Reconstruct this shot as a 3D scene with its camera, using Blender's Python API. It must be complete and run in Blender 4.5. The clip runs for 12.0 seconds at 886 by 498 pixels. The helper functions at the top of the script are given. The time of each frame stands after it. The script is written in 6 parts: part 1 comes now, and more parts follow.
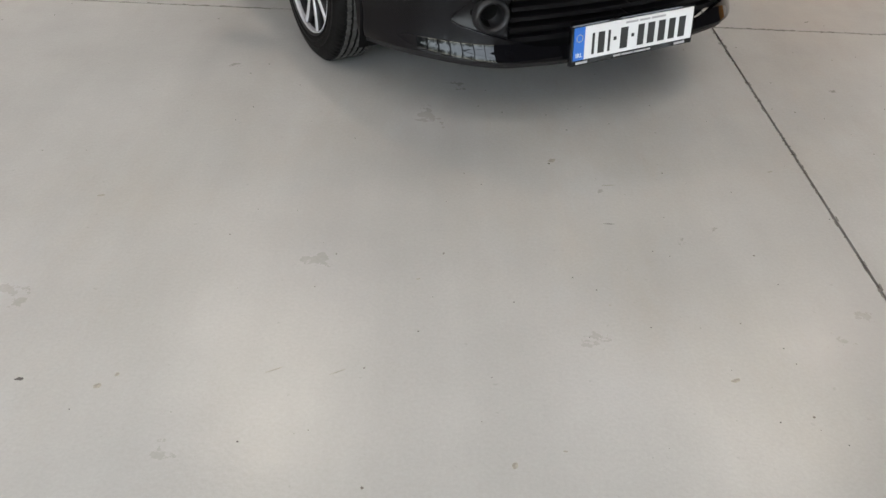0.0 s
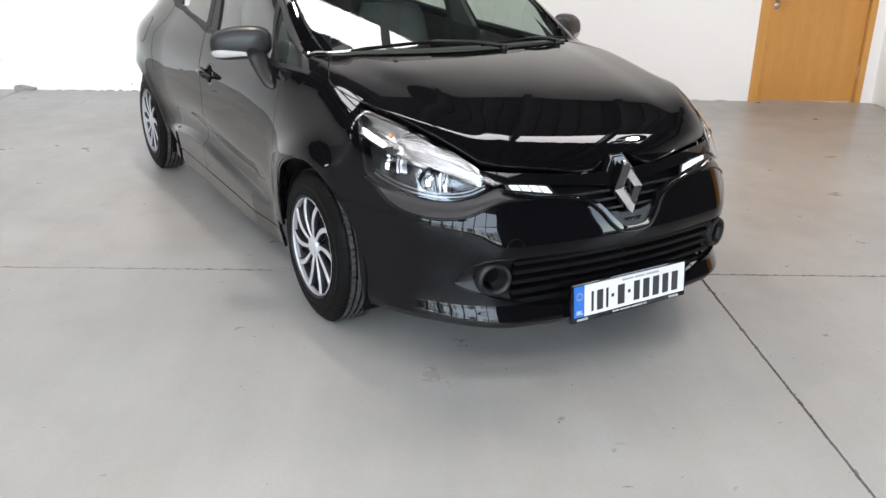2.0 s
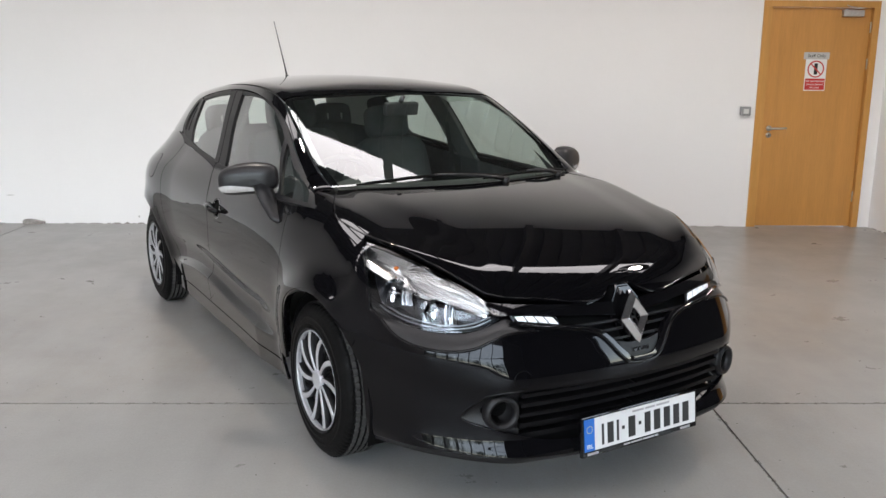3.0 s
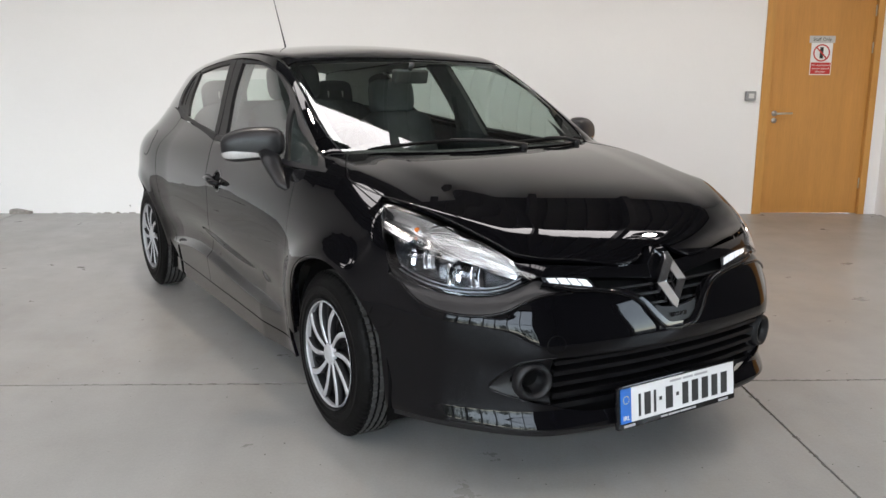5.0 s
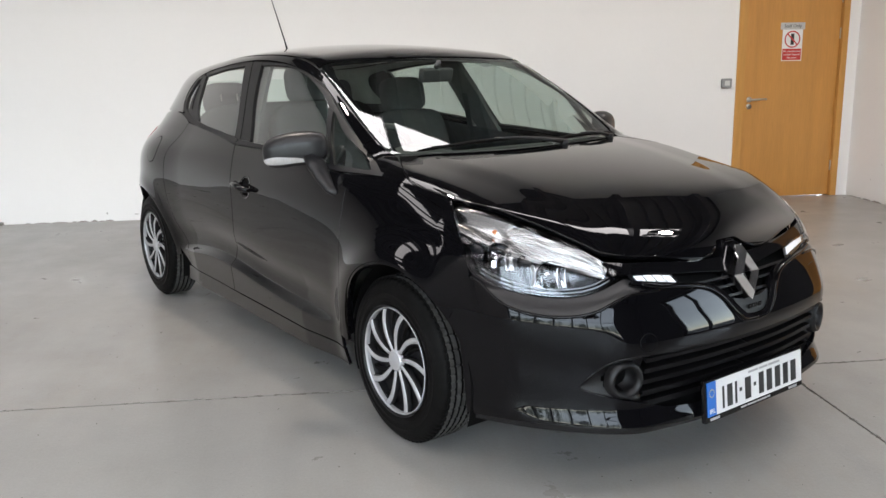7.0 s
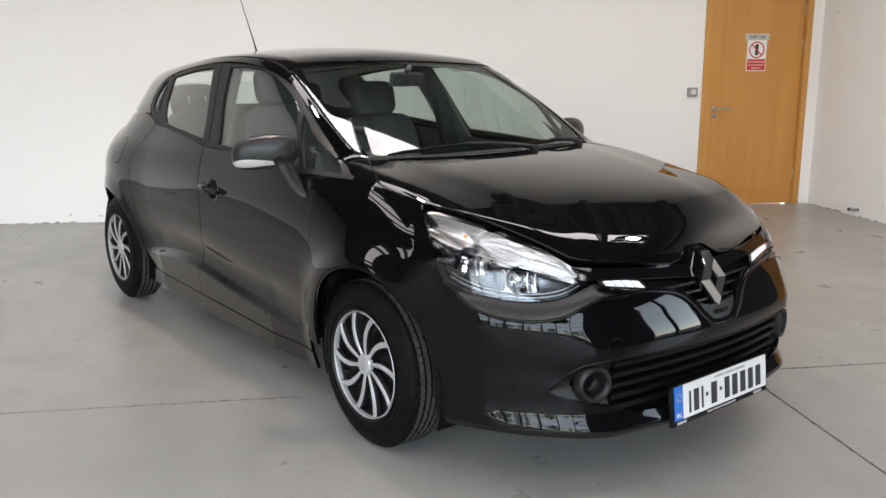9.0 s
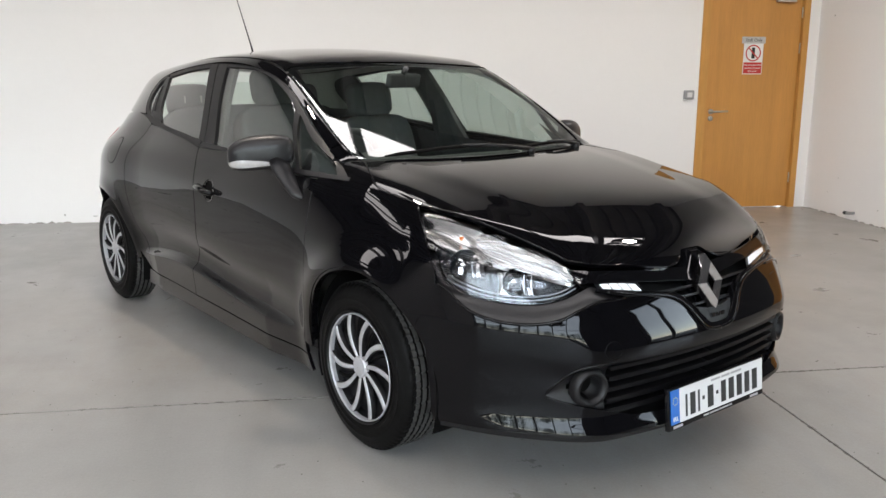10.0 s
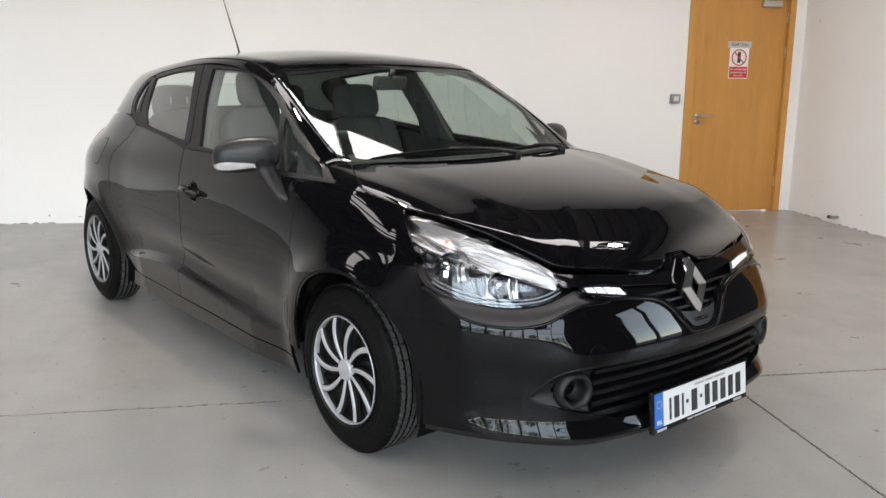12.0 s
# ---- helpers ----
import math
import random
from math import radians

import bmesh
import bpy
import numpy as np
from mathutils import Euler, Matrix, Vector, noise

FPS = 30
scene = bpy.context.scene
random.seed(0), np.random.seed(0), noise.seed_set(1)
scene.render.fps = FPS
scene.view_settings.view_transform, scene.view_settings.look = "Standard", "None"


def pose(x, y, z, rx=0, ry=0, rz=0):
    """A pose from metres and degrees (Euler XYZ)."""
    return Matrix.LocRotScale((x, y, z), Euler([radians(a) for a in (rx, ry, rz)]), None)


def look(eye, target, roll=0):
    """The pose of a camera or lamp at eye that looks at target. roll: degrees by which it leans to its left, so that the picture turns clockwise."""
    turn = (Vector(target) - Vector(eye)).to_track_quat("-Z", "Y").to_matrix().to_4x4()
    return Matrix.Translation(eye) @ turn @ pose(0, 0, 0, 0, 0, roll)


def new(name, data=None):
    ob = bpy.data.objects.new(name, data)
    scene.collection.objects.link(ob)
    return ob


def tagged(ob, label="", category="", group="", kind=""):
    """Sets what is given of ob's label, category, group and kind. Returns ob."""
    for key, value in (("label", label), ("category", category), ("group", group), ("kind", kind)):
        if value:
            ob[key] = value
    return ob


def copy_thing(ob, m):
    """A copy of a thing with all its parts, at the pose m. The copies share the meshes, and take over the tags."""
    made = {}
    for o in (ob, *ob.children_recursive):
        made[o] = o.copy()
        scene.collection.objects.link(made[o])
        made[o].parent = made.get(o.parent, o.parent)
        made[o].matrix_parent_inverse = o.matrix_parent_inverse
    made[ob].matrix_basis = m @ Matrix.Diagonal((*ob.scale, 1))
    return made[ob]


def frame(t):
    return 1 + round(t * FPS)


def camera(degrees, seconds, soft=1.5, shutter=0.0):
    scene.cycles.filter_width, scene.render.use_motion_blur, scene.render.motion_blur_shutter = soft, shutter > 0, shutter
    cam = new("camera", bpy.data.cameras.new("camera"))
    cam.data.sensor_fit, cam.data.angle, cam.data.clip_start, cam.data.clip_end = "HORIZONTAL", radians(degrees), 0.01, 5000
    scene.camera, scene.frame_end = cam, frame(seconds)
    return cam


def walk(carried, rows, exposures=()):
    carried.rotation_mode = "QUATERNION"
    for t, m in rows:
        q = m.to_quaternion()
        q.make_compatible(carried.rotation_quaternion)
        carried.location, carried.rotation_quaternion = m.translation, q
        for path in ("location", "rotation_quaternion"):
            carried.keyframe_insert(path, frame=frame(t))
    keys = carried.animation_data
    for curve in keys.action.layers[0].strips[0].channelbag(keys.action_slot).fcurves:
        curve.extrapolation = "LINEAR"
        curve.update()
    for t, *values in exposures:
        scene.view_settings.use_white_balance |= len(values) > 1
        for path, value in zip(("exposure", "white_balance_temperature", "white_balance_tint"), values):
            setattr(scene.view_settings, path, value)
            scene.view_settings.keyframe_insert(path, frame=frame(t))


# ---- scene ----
cam = camera(55.07, 12.0)
PATH = [
    (0, (-0.204, -3.568, 1.37), (-0.185, -1.947, 0.197), 2.7),
    (0.5, (-0.237, -3.566, 1.382), (-0.206, -1.94, 0.218), 2.9),
    (1, (-0.249, -3.553, 1.406), (-0.212, -1.881, 0.309), 1.7),
    (1.5, (-0.276, -3.539, 1.441), (-0.223, -1.751, 0.547), 1.9),
    (2, (-0.294, -3.522, 1.465), (-0.243, -1.649, 0.762), 1.2),
    (2.5, (-0.3, -3.504, 1.481), (-0.255, -1.587, 0.909), 0.4),
    (3, (-0.307, -3.507, 1.483), (-0.262, -1.553, 1.063), 0.5),
    (5, (-0.418, -3.345, 1.302), (-0.344, -1.389, 0.892), 0.4),
    (5.5, (-0.461, -3.25, 1.301), (-0.376, -1.3, 0.867), 0.3),
    (6, (-0.632, -3.243, 1.321), (-0.52, -1.293, 0.887), -0.8),
    (6.5, (-0.792, -3.267, 1.331), (-0.601, -1.323, 0.897), -1.1),
    (7, (-0.853, -3.275, 1.332), (-0.639, -1.333, 0.903), -1.0),
    (9, (-0.864, -3.274, 1.329), (-0.573, -1.339, 0.911), -0.1),
    (9.5, (-0.866, -3.269, 1.33), (-0.568, -1.335, 0.915), 0.1),
    (10, (-0.864, -3.262, 1.328), (-0.563, -1.329, 0.914), 0.2),
    (10.5, (-0.862, -3.259, 1.323), (-0.555, -1.325, 0.913), 0.3),
    (11, (-0.861, -3.263, 1.327), (-0.55, -1.331, 0.915), 0.4),
    (11.5, (-0.859, -3.264, 1.331), (-0.536, -1.334, 0.92), 0.6),
    (12, (-0.857, -3.262, 1.333), (-0.527, -1.333, 0.923), 0.6),
]
walk(cam, [(t, look(eye, target, roll)) for t, eye, target, roll in PATH],
     exposures=[(0.0, 2.40, 6750, 14), (1.0, 2.32, 6600, 14), (1.5, 2.50, 6450, 14), (2.0, 2.80, 6330, 14), (2.5, 2.62, 6330, 15), (3.0, 2.34, 6420, 15), (5.0, 2.36, 6480, 14), (6.0, 2.44, 6460, 14), (7.0, 2.39, 6480, 14), (9.0, 2.40, 6540, 14), (12.0, 2.46, 6540, 14)])

# ---- daylight: an overcast sky outside the shopfront and over the rooflights
world = bpy.data.worlds.new("sky")
scene.world = world
world.use_nodes = True
wn = world.node_tree
sky = wn.nodes.new("ShaderNodeTexSky")
sky.sky_type, sky.sun_disc = "NISHITA", False
sky.sun_elevation, sky.sun_rotation = radians(60), radians(200)
sky.dust_density = 0.2
overcast = wn.nodes.new("ShaderNodeHueSaturation")      # cloud takes most of the blue out
overcast.inputs["Saturation"].default_value = 0.42
wn.links.new(sky.outputs[0], overcast.inputs["Color"])
wn.links.new(overcast.outputs[0], wn.nodes["Background"].inputs[0])
wn.nodes["Background"].inputs[1].default_value = 0.42
sun = new("sun", bpy.data.lights.new("sun", "SUN"))
sun.data.energy, sun.data.angle, sun.data.color = 0.5, radians(25), (1.0, 0.96, 0.9)
sun.matrix_world = pose(0, 0, 12, 30, 0, 160)

ROOM_X0, ROOM_X1, ROOM_Y0, ROOM_Y1, ROOM_H = -13.0, 3.98, -6.6, 4.48, 4.1
# the last two openings are added, to brighten the floor before the car
ROOFLIGHTS = [(-8.2, 3.3, 1.35, 2.0), (-12.5, -9.8, 1.35, 2.0), (-6.0, 2.6, -2.3, -1.6), (-12.9, 2.0, -5.2, -3.8)]   # x0, x1, y0, y1 of each opening


def skylight_lamp(x0, x1, y0, y1, power):
    """Daylight entering through one rooflight; power in watts for a square metre."""
    ob = new("rooflight_daylight", bpy.data.lights.new("rooflight_daylight", "AREA"))
    ob.data.shape, ob.data.size, ob.data.size_y, ob.data.energy = "RECTANGLE", x1 - x0, y1 - y0, power * (x1 - x0) * (y1 - y0)
    ob.data.color = (1.0, 0.968, 0.95)
    ob.matrix_world = pose((x0 + x1) / 2, (y0 + y1) / 2, ROOM_H + 0.05)
    return ob


for opening in ROOFLIGHTS:
    skylight_lamp(*opening, 4.2)
HIGH_BAYS = [(-1.40, 1.10), (2.66, 1.35)]
for x, y in HIGH_BAYS:
    bay_lamp = new("high_bay_light", bpy.data.lights.new("high_bay_light", "AREA"))
    bay_lamp.data.shape, bay_lamp.data.size, bay_lamp.data.energy, bay_lamp.data.color = "DISK", 0.22, 9.0, (1.0, 0.90, 0.76)
    bay_lamp.matrix_world = pose(x, y, ROOM_H - 0.44)


# ---- materials
def material(name, colour, rough=0.5, metal=0.0, **more):
    """A plain Principled material; more: coat, ior, spec, emission."""
    m = bpy.data.materials.new(name)
    m.use_nodes = True
    b = m.node_tree.nodes["Principled BSDF"]
    b.inputs["Base Color"].default_value = (*colour, 1)
    b.inputs["Roughness"].default_value, b.inputs["Metallic"].default_value = rough, metal
    if "coat" in more:
        b.inputs["Coat Weight"].default_value, b.inputs["Coat Roughness"].default_value = more["coat"], more.get("coat_rough", 0.03)
    if "coat_ior" in more:
        b.inputs["Coat IOR"].default_value = more["coat_ior"]
    if "spec" in more:
        b.inputs["Specular IOR Level"].default_value = more["spec"]
    if "glow" in more:
        b.inputs["Emission Color"].default_value, b.inputs["Emission Strength"].default_value = (*more["glow"][:3], 1), more["glow"][3]
    return m


def noisy(m, scale, amount, detail=4.0, rough_amount=0.0, bump=0.0, bump_scale=None, stretch=(1, 1, 1), second=None):
    """Varies a material's colour (and roughness, and relief) by noise of real size."""
    nt = m.node_tree
    b = nt.nodes["Principled BSDF"]
    base = tuple(b.inputs["Base Color"].default_value)[:3]
    co = nt.nodes.new("ShaderNodeTexCoord")
    mp = nt.nodes.new("ShaderNodeMapping")
    mp.inputs["Scale"].default_value = stretch
    nt.links.new(co.outputs["Object"], mp.inputs[0])

    def field(s, d):
        n = nt.nodes.new("ShaderNodeTexNoise")
        n.inputs["Scale"].default_value, n.inputs["Detail"].default_value, n.inputs["Roughness"].default_value = s, d, 0.6
        nt.links.new(mp.outputs[0], n.inputs["Vector"])
        return n.outputs["Fac"]
    f = field(scale, detail)
    if second:
        g = field(second[0], 6.0)
        mx = nt.nodes.new("ShaderNodeMix")
        mx.inputs[0].default_value = second[1]
        nt.links.new(f, mx.inputs[2]), nt.links.new(g, mx.inputs[3])
        f = mx.outputs[0]
    ramp = nt.nodes.new("ShaderNodeValToRGB")
    ramp.color_ramp.elements[0].position, ramp.color_ramp.elements[1].position = 0.3, 0.7
    ramp.color_ramp.elements[0].color = (*(c * (1 - amount) for c in base), 1)
    ramp.color_ramp.elements[1].color = (*(min(1, c * (1 + amount)) for c in base), 1)
    nt.links.new(f, ramp.inputs[0])
    nt.links.new(ramp.outputs[0], b.inputs["Base Color"])
    if rough_amount:
        r0 = b.inputs["Roughness"].default_value
        mr = nt.nodes.new("ShaderNodeMapRange")
        mr.inputs["To Min"].default_value, mr.inputs["To Max"].default_value = r0 - rough_amount, r0 + rough_amount
        nt.links.new(f, mr.inputs[0]), nt.links.new(mr.outputs[0], b.inputs["Roughness"])
    if bump:
        bp = nt.nodes.new("ShaderNodeBump")
        bp.inputs["Strength"].default_value, bp.inputs["Distance"].default_value = bump, 0.002
        nt.links.new(field(bump_scale or scale * 6, 3.0), bp.inputs["Height"])
        nt.links.new(bp.outputs[0], b.inputs["Normal"])
    return m


def glass_material(name, tint, f0=0.07, rough=0.0):
    """A thin pane: lets tinted light straight through and mirrors more at grazing angles."""
    m = bpy.data.materials.new(name)
    m.use_nodes = True
    nt = m.node_tree
    nt.nodes.remove(nt.nodes["Principled BSDF"])
    tr, gl, mx, lw, pw, mr = (nt.nodes.new(k) for k in ("ShaderNodeBsdfTransparent", "ShaderNodeBsdfGlossy", "ShaderNodeMixShader", "ShaderNodeLayerWeight", "ShaderNodeMath", "ShaderNodeMapRange"))
    tr.inputs[0].default_value = (*tint, 1)
    gl.inputs[0].default_value, gl.inputs[1].default_value = (1, 1, 1, 1), rough
    lw.inputs[0].default_value = 0.5
    pw.operation, pw.inputs[1].default_value = "POWER", 3.4
    mr.inputs["To Min"].default_value = f0
    nt.links.new(lw.outputs["Facing"], pw.inputs[0])
    nt.links.new(pw.outputs[0], mr.inputs[0])
    nt.links.new(mr.outputs[0], mx.inputs[0])
    nt.links.new(tr.outputs[0], mx.inputs[1]), nt.links.new(gl.outputs[0], mx.inputs[2])
    nt.links.new(mx.outputs[0], nt.nodes["Material Output"].inputs[0])
    return m


def paint_material(name, colour, f0, power, rough):
    """Deep lacquer: a dark base under a clear coat whose gloss grows towards grazing angles."""
    m = material(name, colour, 0.6, spec=0.0)
    nt = m.node_tree
    gl, mx, lw, pw, mr = (nt.nodes.new(k) for k in ("ShaderNodeBsdfGlossy", "ShaderNodeMixShader", "ShaderNodeLayerWeight", "ShaderNodeMath", "ShaderNodeMapRange"))
    gl.inputs[0].default_value, gl.inputs[1].default_value = (1, 1, 1, 1), rough
    lw.inputs[0].default_value = 0.5
    pw.operation, pw.inputs[1].default_value = "POWER", power
    mr.inputs["To Min"].default_value = f0
    nt.links.new(lw.outputs["Facing"], pw.inputs[0])
    nt.links.new(pw.outputs[0], mr.inputs[0])
    nt.links.new(mr.outputs[0], mx.inputs[0])
    nt.links.new(nt.nodes["Principled BSDF"].outputs[0], mx.inputs[1]), nt.links.new(gl.outputs[0], mx.inputs[2])
    nt.links.new(mx.outputs[0], nt.nodes["Material Output"].inputs[0])
    return m


PAINT = paint_material("black car paint", (0.0022, 0.0022, 0.0027), 0.017, 3.85, 0.012)
GLOSS = material("gloss black plastic", (0.003, 0.003, 0.0035), 0.12, coat=0.8, spec=0.0, coat_ior=1.46)
RING_PLASTIC = noisy(material("black ring plastic", (0.0055, 0.0055, 0.006), 0.42, spec=0.3), 40, 0.25)
MATT = noisy(material("grained black plastic", (0.006, 0.006, 0.0066), 0.42, spec=0.32), 40, 0.25, bump=0.25, bump_scale=900)
TRIM = noisy(material("satin black trim", (0.009, 0.009, 0.0095), 0.42, spec=0.3), 30, 0.2)
DARK = material("black void plastic", (0.0025, 0.0025, 0.0025), 0.7, spec=0.1)
RUBBER = noisy(material("tyre rubber", (0.004, 0.0039, 0.0038), 0.55, spec=0.07), 25, 0.35, bump=0.3, bump_scale=500)
SILVER = noisy(material("silver wheel lacquer", (0.37, 0.37, 0.38), 0.4, 0.35, coat=0.3), 30, 0.05)
CHROME = material("chrome", (0.80, 0.80, 0.82), 0.07, 1.0)
BLADE = noisy(material("black grille blade", (0.004, 0.004, 0.0044), 0.4, spec=0.12), 30, 0.2)
SHELF = noisy(material("satin black shelf", (0.007, 0.007, 0.0075), 0.30, spec=0.4), 30, 0.2)
STEEL = noisy(material("brushed steel", (0.55, 0.54, 0.52), 0.32, 1.0), 60, 0.1, stretch=(1, 20, 1))
CAR_GLASS = glass_material("green-tinted car glass", (0.83, 0.92, 0.875), 0.07)
SIDE_GLASS = glass_material("green-tinted side glass", (0.79, 0.88, 0.835), 0.14)
LAMP_GLASS = glass_material("clear lamp cover", (0.92, 0.93, 0.94), 0.033)
SHOP_GLASS = glass_material("shopfront glass", (0.92, 0.95, 0.93), 0.05)
FABRIC = noisy(material("charcoal seat fabric", (0.085, 0.085, 0.087), 0.9), 12, 0.15)
PILLAR = noisy(material("grey pillar plastic", (0.10, 0.10, 0.098), 0.8), 20, 0.1)
CABIN = noisy(material("dark cabin plastic", (0.045, 0.045, 0.047), 0.6), 20, 0.25)
LINING = noisy(material("grey roof lining", (0.55, 0.55, 0.53), 0.95), 50, 0.1)
WHITE_PLATE = material("white plate sheet", (0.64, 0.64, 0.635), 0.35)
BLUE_BAND = material("blue plate band", (0.01, 0.12, 0.46), 0.35)
PLATE_PRINT = material("grey plate print", (0.30, 0.30, 0.30), 0.4)
INK = material("black ink", (0.01, 0.01, 0.01), 0.5)
TREAD = noisy(material("dusty tread rubber", (0.045, 0.044, 0.042), 0.75, spec=0.3), 30, 0.3)
LED = material("white led", (0.9, 0.92, 0.95), 0.2, glow=(0.92, 0.96, 1.0, 0.06))
REFLECTOR = material("lamp reflector", (0.78, 0.79, 0.80), 0.14, 1.0)
AMBER = material("amber bulb", (0.60, 0.16, 0.03), 0.2)
RED_LENS = material("red lamp lens", (0.35, 0.02, 0.02), 0.12, coat=0.6)


# ---- mesh helpers
def mesh_object(name, verts, faces, mat, parent=None, label="", smooth=False, normals=None):
    me = bpy.data.meshes.new(name)
    me.from_pydata([tuple(map(float, v)) for v in verts], [], [tuple(int(i) for i in f) for f in faces])
    me.update()
    for m in (mat if isinstance(mat, (list, tuple)) else [mat]):
        me.materials.append(m)
    if smooth:
        me.polygons.foreach_set("use_smooth", [True] * len(me.polygons))
    if normals is not None:
        me.normals_split_custom_set_from_vertices([tuple(map(float, n)) for n in normals])
    ob = new(name, me)
    if parent is not None:
        ob.parent = parent
    if label:
        tagged(ob, label)
    return ob


def part(name, bm, mat, parent=None, label="", smooth=False):
    """Links a bmesh as one mesh object under a thing or a part."""
    me = bpy.data.meshes.new(name)
    bmesh.ops.recalc_face_normals(bm, faces=bm.faces)
    bm.to_mesh(me)
    bm.free()
    for m in (mat if isinstance(mat, (list, tuple)) else [mat]):
        me.materials.append(m)
    if smooth:
        me.polygons.foreach_set("use_smooth", [True] * len(me.polygons))
    ob = new(name, me)
    if parent is not None:
        ob.parent = parent
    if label:
        tagged(ob, label)
    return ob


def empty(name, m, label, category, group=""):
    ob = new(name)
    ob.empty_display_size = 0.2
    ob.matrix_world = m
    return tagged(ob, label, category, group)


def box(bm, x0, x1, y0, y1, z0, z1, bevel=0.0, seg=2, m=None):
    """Adds a box, its edges rounded by bevel, turned by m."""
    geo = bmesh.ops.create_cube(bm, size=1.0)["verts"]
    bmesh.ops.transform(bm, matrix=Matrix.Translation(((x0 + x1) / 2, (y0 + y1) / 2, (z0 + z1) / 2)) @ Matrix.Diagonal((x1 - x0, y1 - y0, z1 - z0, 1)), verts=geo)
    if bevel:
        edges = list({e for v in geo for e in v.link_edges})
        out = bmesh.ops.bevel(bm, geom=edges, offset=bevel, segments=seg, affect="EDGES", profile=0.6)
        geo = list({v for f in out["faces"] for v in f.verts} | {v for v in geo if v.is_valid})
    if m is not None:
        bmesh.ops.transform(bm, matrix=m, verts=geo)
    return geo


def rod(bm, a, b, r0, r1=None, seg=12, caps=True):
    """Adds a round bar from a to b."""
    a, b = Vector(a), Vector(b)
    r1 = r0 if r1 is None else r1
    geo = bmesh.ops.create_cone(bm, cap_ends=caps, segments=seg, radius1=r0, radius2=r1, depth=(b - a).length)["verts"]
    bmesh.ops.transform(bm, matrix=Matrix.Translation((a + b) / 2) @ (b - a).to_track_quat("Z", "Y").to_matrix().to_4x4(), verts=geo)
    return geo


def block(name, x0, x1, y0, y1, z0, z1, mat, parent=None, label="", bevel=0.0):
    bm = bmesh.new()
    box(bm, x0, x1, y0, y1, z0, z1, bevel)
    return part(name, bm, mat, parent, label)


# ---- the showroom's shell
def concrete_material(name):
    """Power-floated concrete: clouded grey, faint trowel streaks, fine speckle, worn brownish patches, uneven sheen."""
    m = material(name, (0.25, 0.247, 0.23), 0.34, spec=0.42)
    nt = m.node_tree
    b = nt.nodes["Principled BSDF"]
    co = nt.nodes.new("ShaderNodeTexCoord")

    def field(scale, detail, rough=0.6, stretch=(1, 1, 1), turn=0.0):
        mp, n = nt.nodes.new("ShaderNodeMapping"), nt.nodes.new("ShaderNodeTexNoise")
        mp.inputs["Scale"].default_value, mp.inputs["Rotation"].default_value = stretch, (0, 0, turn)
        n.inputs["Scale"].default_value, n.inputs["Detail"].default_value, n.inputs["Roughness"].default_value = scale, detail, rough
        nt.links.new(co.outputs["Object"], mp.inputs[0]), nt.links.new(mp.outputs[0], n.inputs["Vector"])
        return n.outputs["Fac"]

    def span(f, a0, a1, b0, b1):
        mr = nt.nodes.new("ShaderNodeMapRange")
        for k, v in zip(("From Min", "From Max", "To Min", "To Max"), (a0, a1, b0, b1)):
            mr.inputs[k].default_value = v
        nt.links.new(f, mr.inputs[0])
        return mr.outputs[0]

    def times(a, c):
        mt = nt.nodes.new("ShaderNodeMath")
        mt.operation = "MULTIPLY"
        nt.links.new(a, mt.inputs[0]), nt.links.new(c, mt.inputs[1])
        return mt.outputs[0]

    cloud = span(field(0.9, 8, 0.62), 0.3, 0.7, 0.88, 1.10)
    streak = span(field(5.0, 5, 0.6, (1, 0.16, 1), 0.5), 0.3, 0.7, 0.95, 1.05)
    speck = span(field(110.0, 4, 0.7), 0.3, 0.7, 0.94, 1.06)
    pit = span(field(46.0, 3, 0.5), 0.70, 0.78, 1.0, 0.80)
    tone = times(times(cloud, streak), times(speck, pit))
    wear = times(span(field(0.55, 4, 0.55), 0.42, 0.72, 0.0, 1.0), span(field(9.0, 8, 0.8, (1, 0.35, 1), 0.5), 0.36, 0.74, 0.0, 0.8))
    mix, shade = nt.nodes.new("ShaderNodeMix"), nt.nodes.new("ShaderNodeVectorMath")
    mix.data_type = "RGBA"
    mix.inputs[6].default_value, mix.inputs[7].default_value = (0.266, 0.264, 0.249, 1), (0.250, 0.222, 0.178, 1)
    nt.links.new(wear, mix.inputs[0])
    shade.operation = "SCALE"
    nt.links.new(mix.outputs[2], shade.inputs[0]), nt.links.new(tone, shade.inputs["Scale"])
    nt.links.new(shade.outputs[0], b.inputs["Base Color"])
    nt.links.new(span(field(2.4, 8, 0.65), 0.3, 0.7, 0.25, 0.42), b.inputs["Roughness"])
    bp = nt.nodes.new("ShaderNodeBump")
    bp.inputs["Strength"].default_value, bp.inputs["Distance"].default_value = 0.30, 0.002
    nt.links.new(field(55, 6), bp.inputs["Height"])
    nt.links.new(bp.outputs[0], b.inputs["Normal"])
    return m


FLOOR = concrete_material("polished concrete")
WALL = noisy(material("white painted blockwork", (0.80, 0.79, 0.78), 0.75), 2.0, 0.012, 6.0, bump=0.5, bump_scale=14, second=(30.0, 0.4))
ROOF_STEEL = noisy(material("dark grey roof sheet", (0.075, 0.077, 0.08), 0.5), 3, 0.15)
PURLIN = noisy(material("grey steel purlin", (0.10, 0.10, 0.105), 0.5), 5, 0.15)
ALU = material("grey powder-coated frame", (0.08, 0.085, 0.09), 0.4)
ASPHALT = noisy(material("asphalt", (0.055, 0.055, 0.055), 0.9), 4, 0.3)

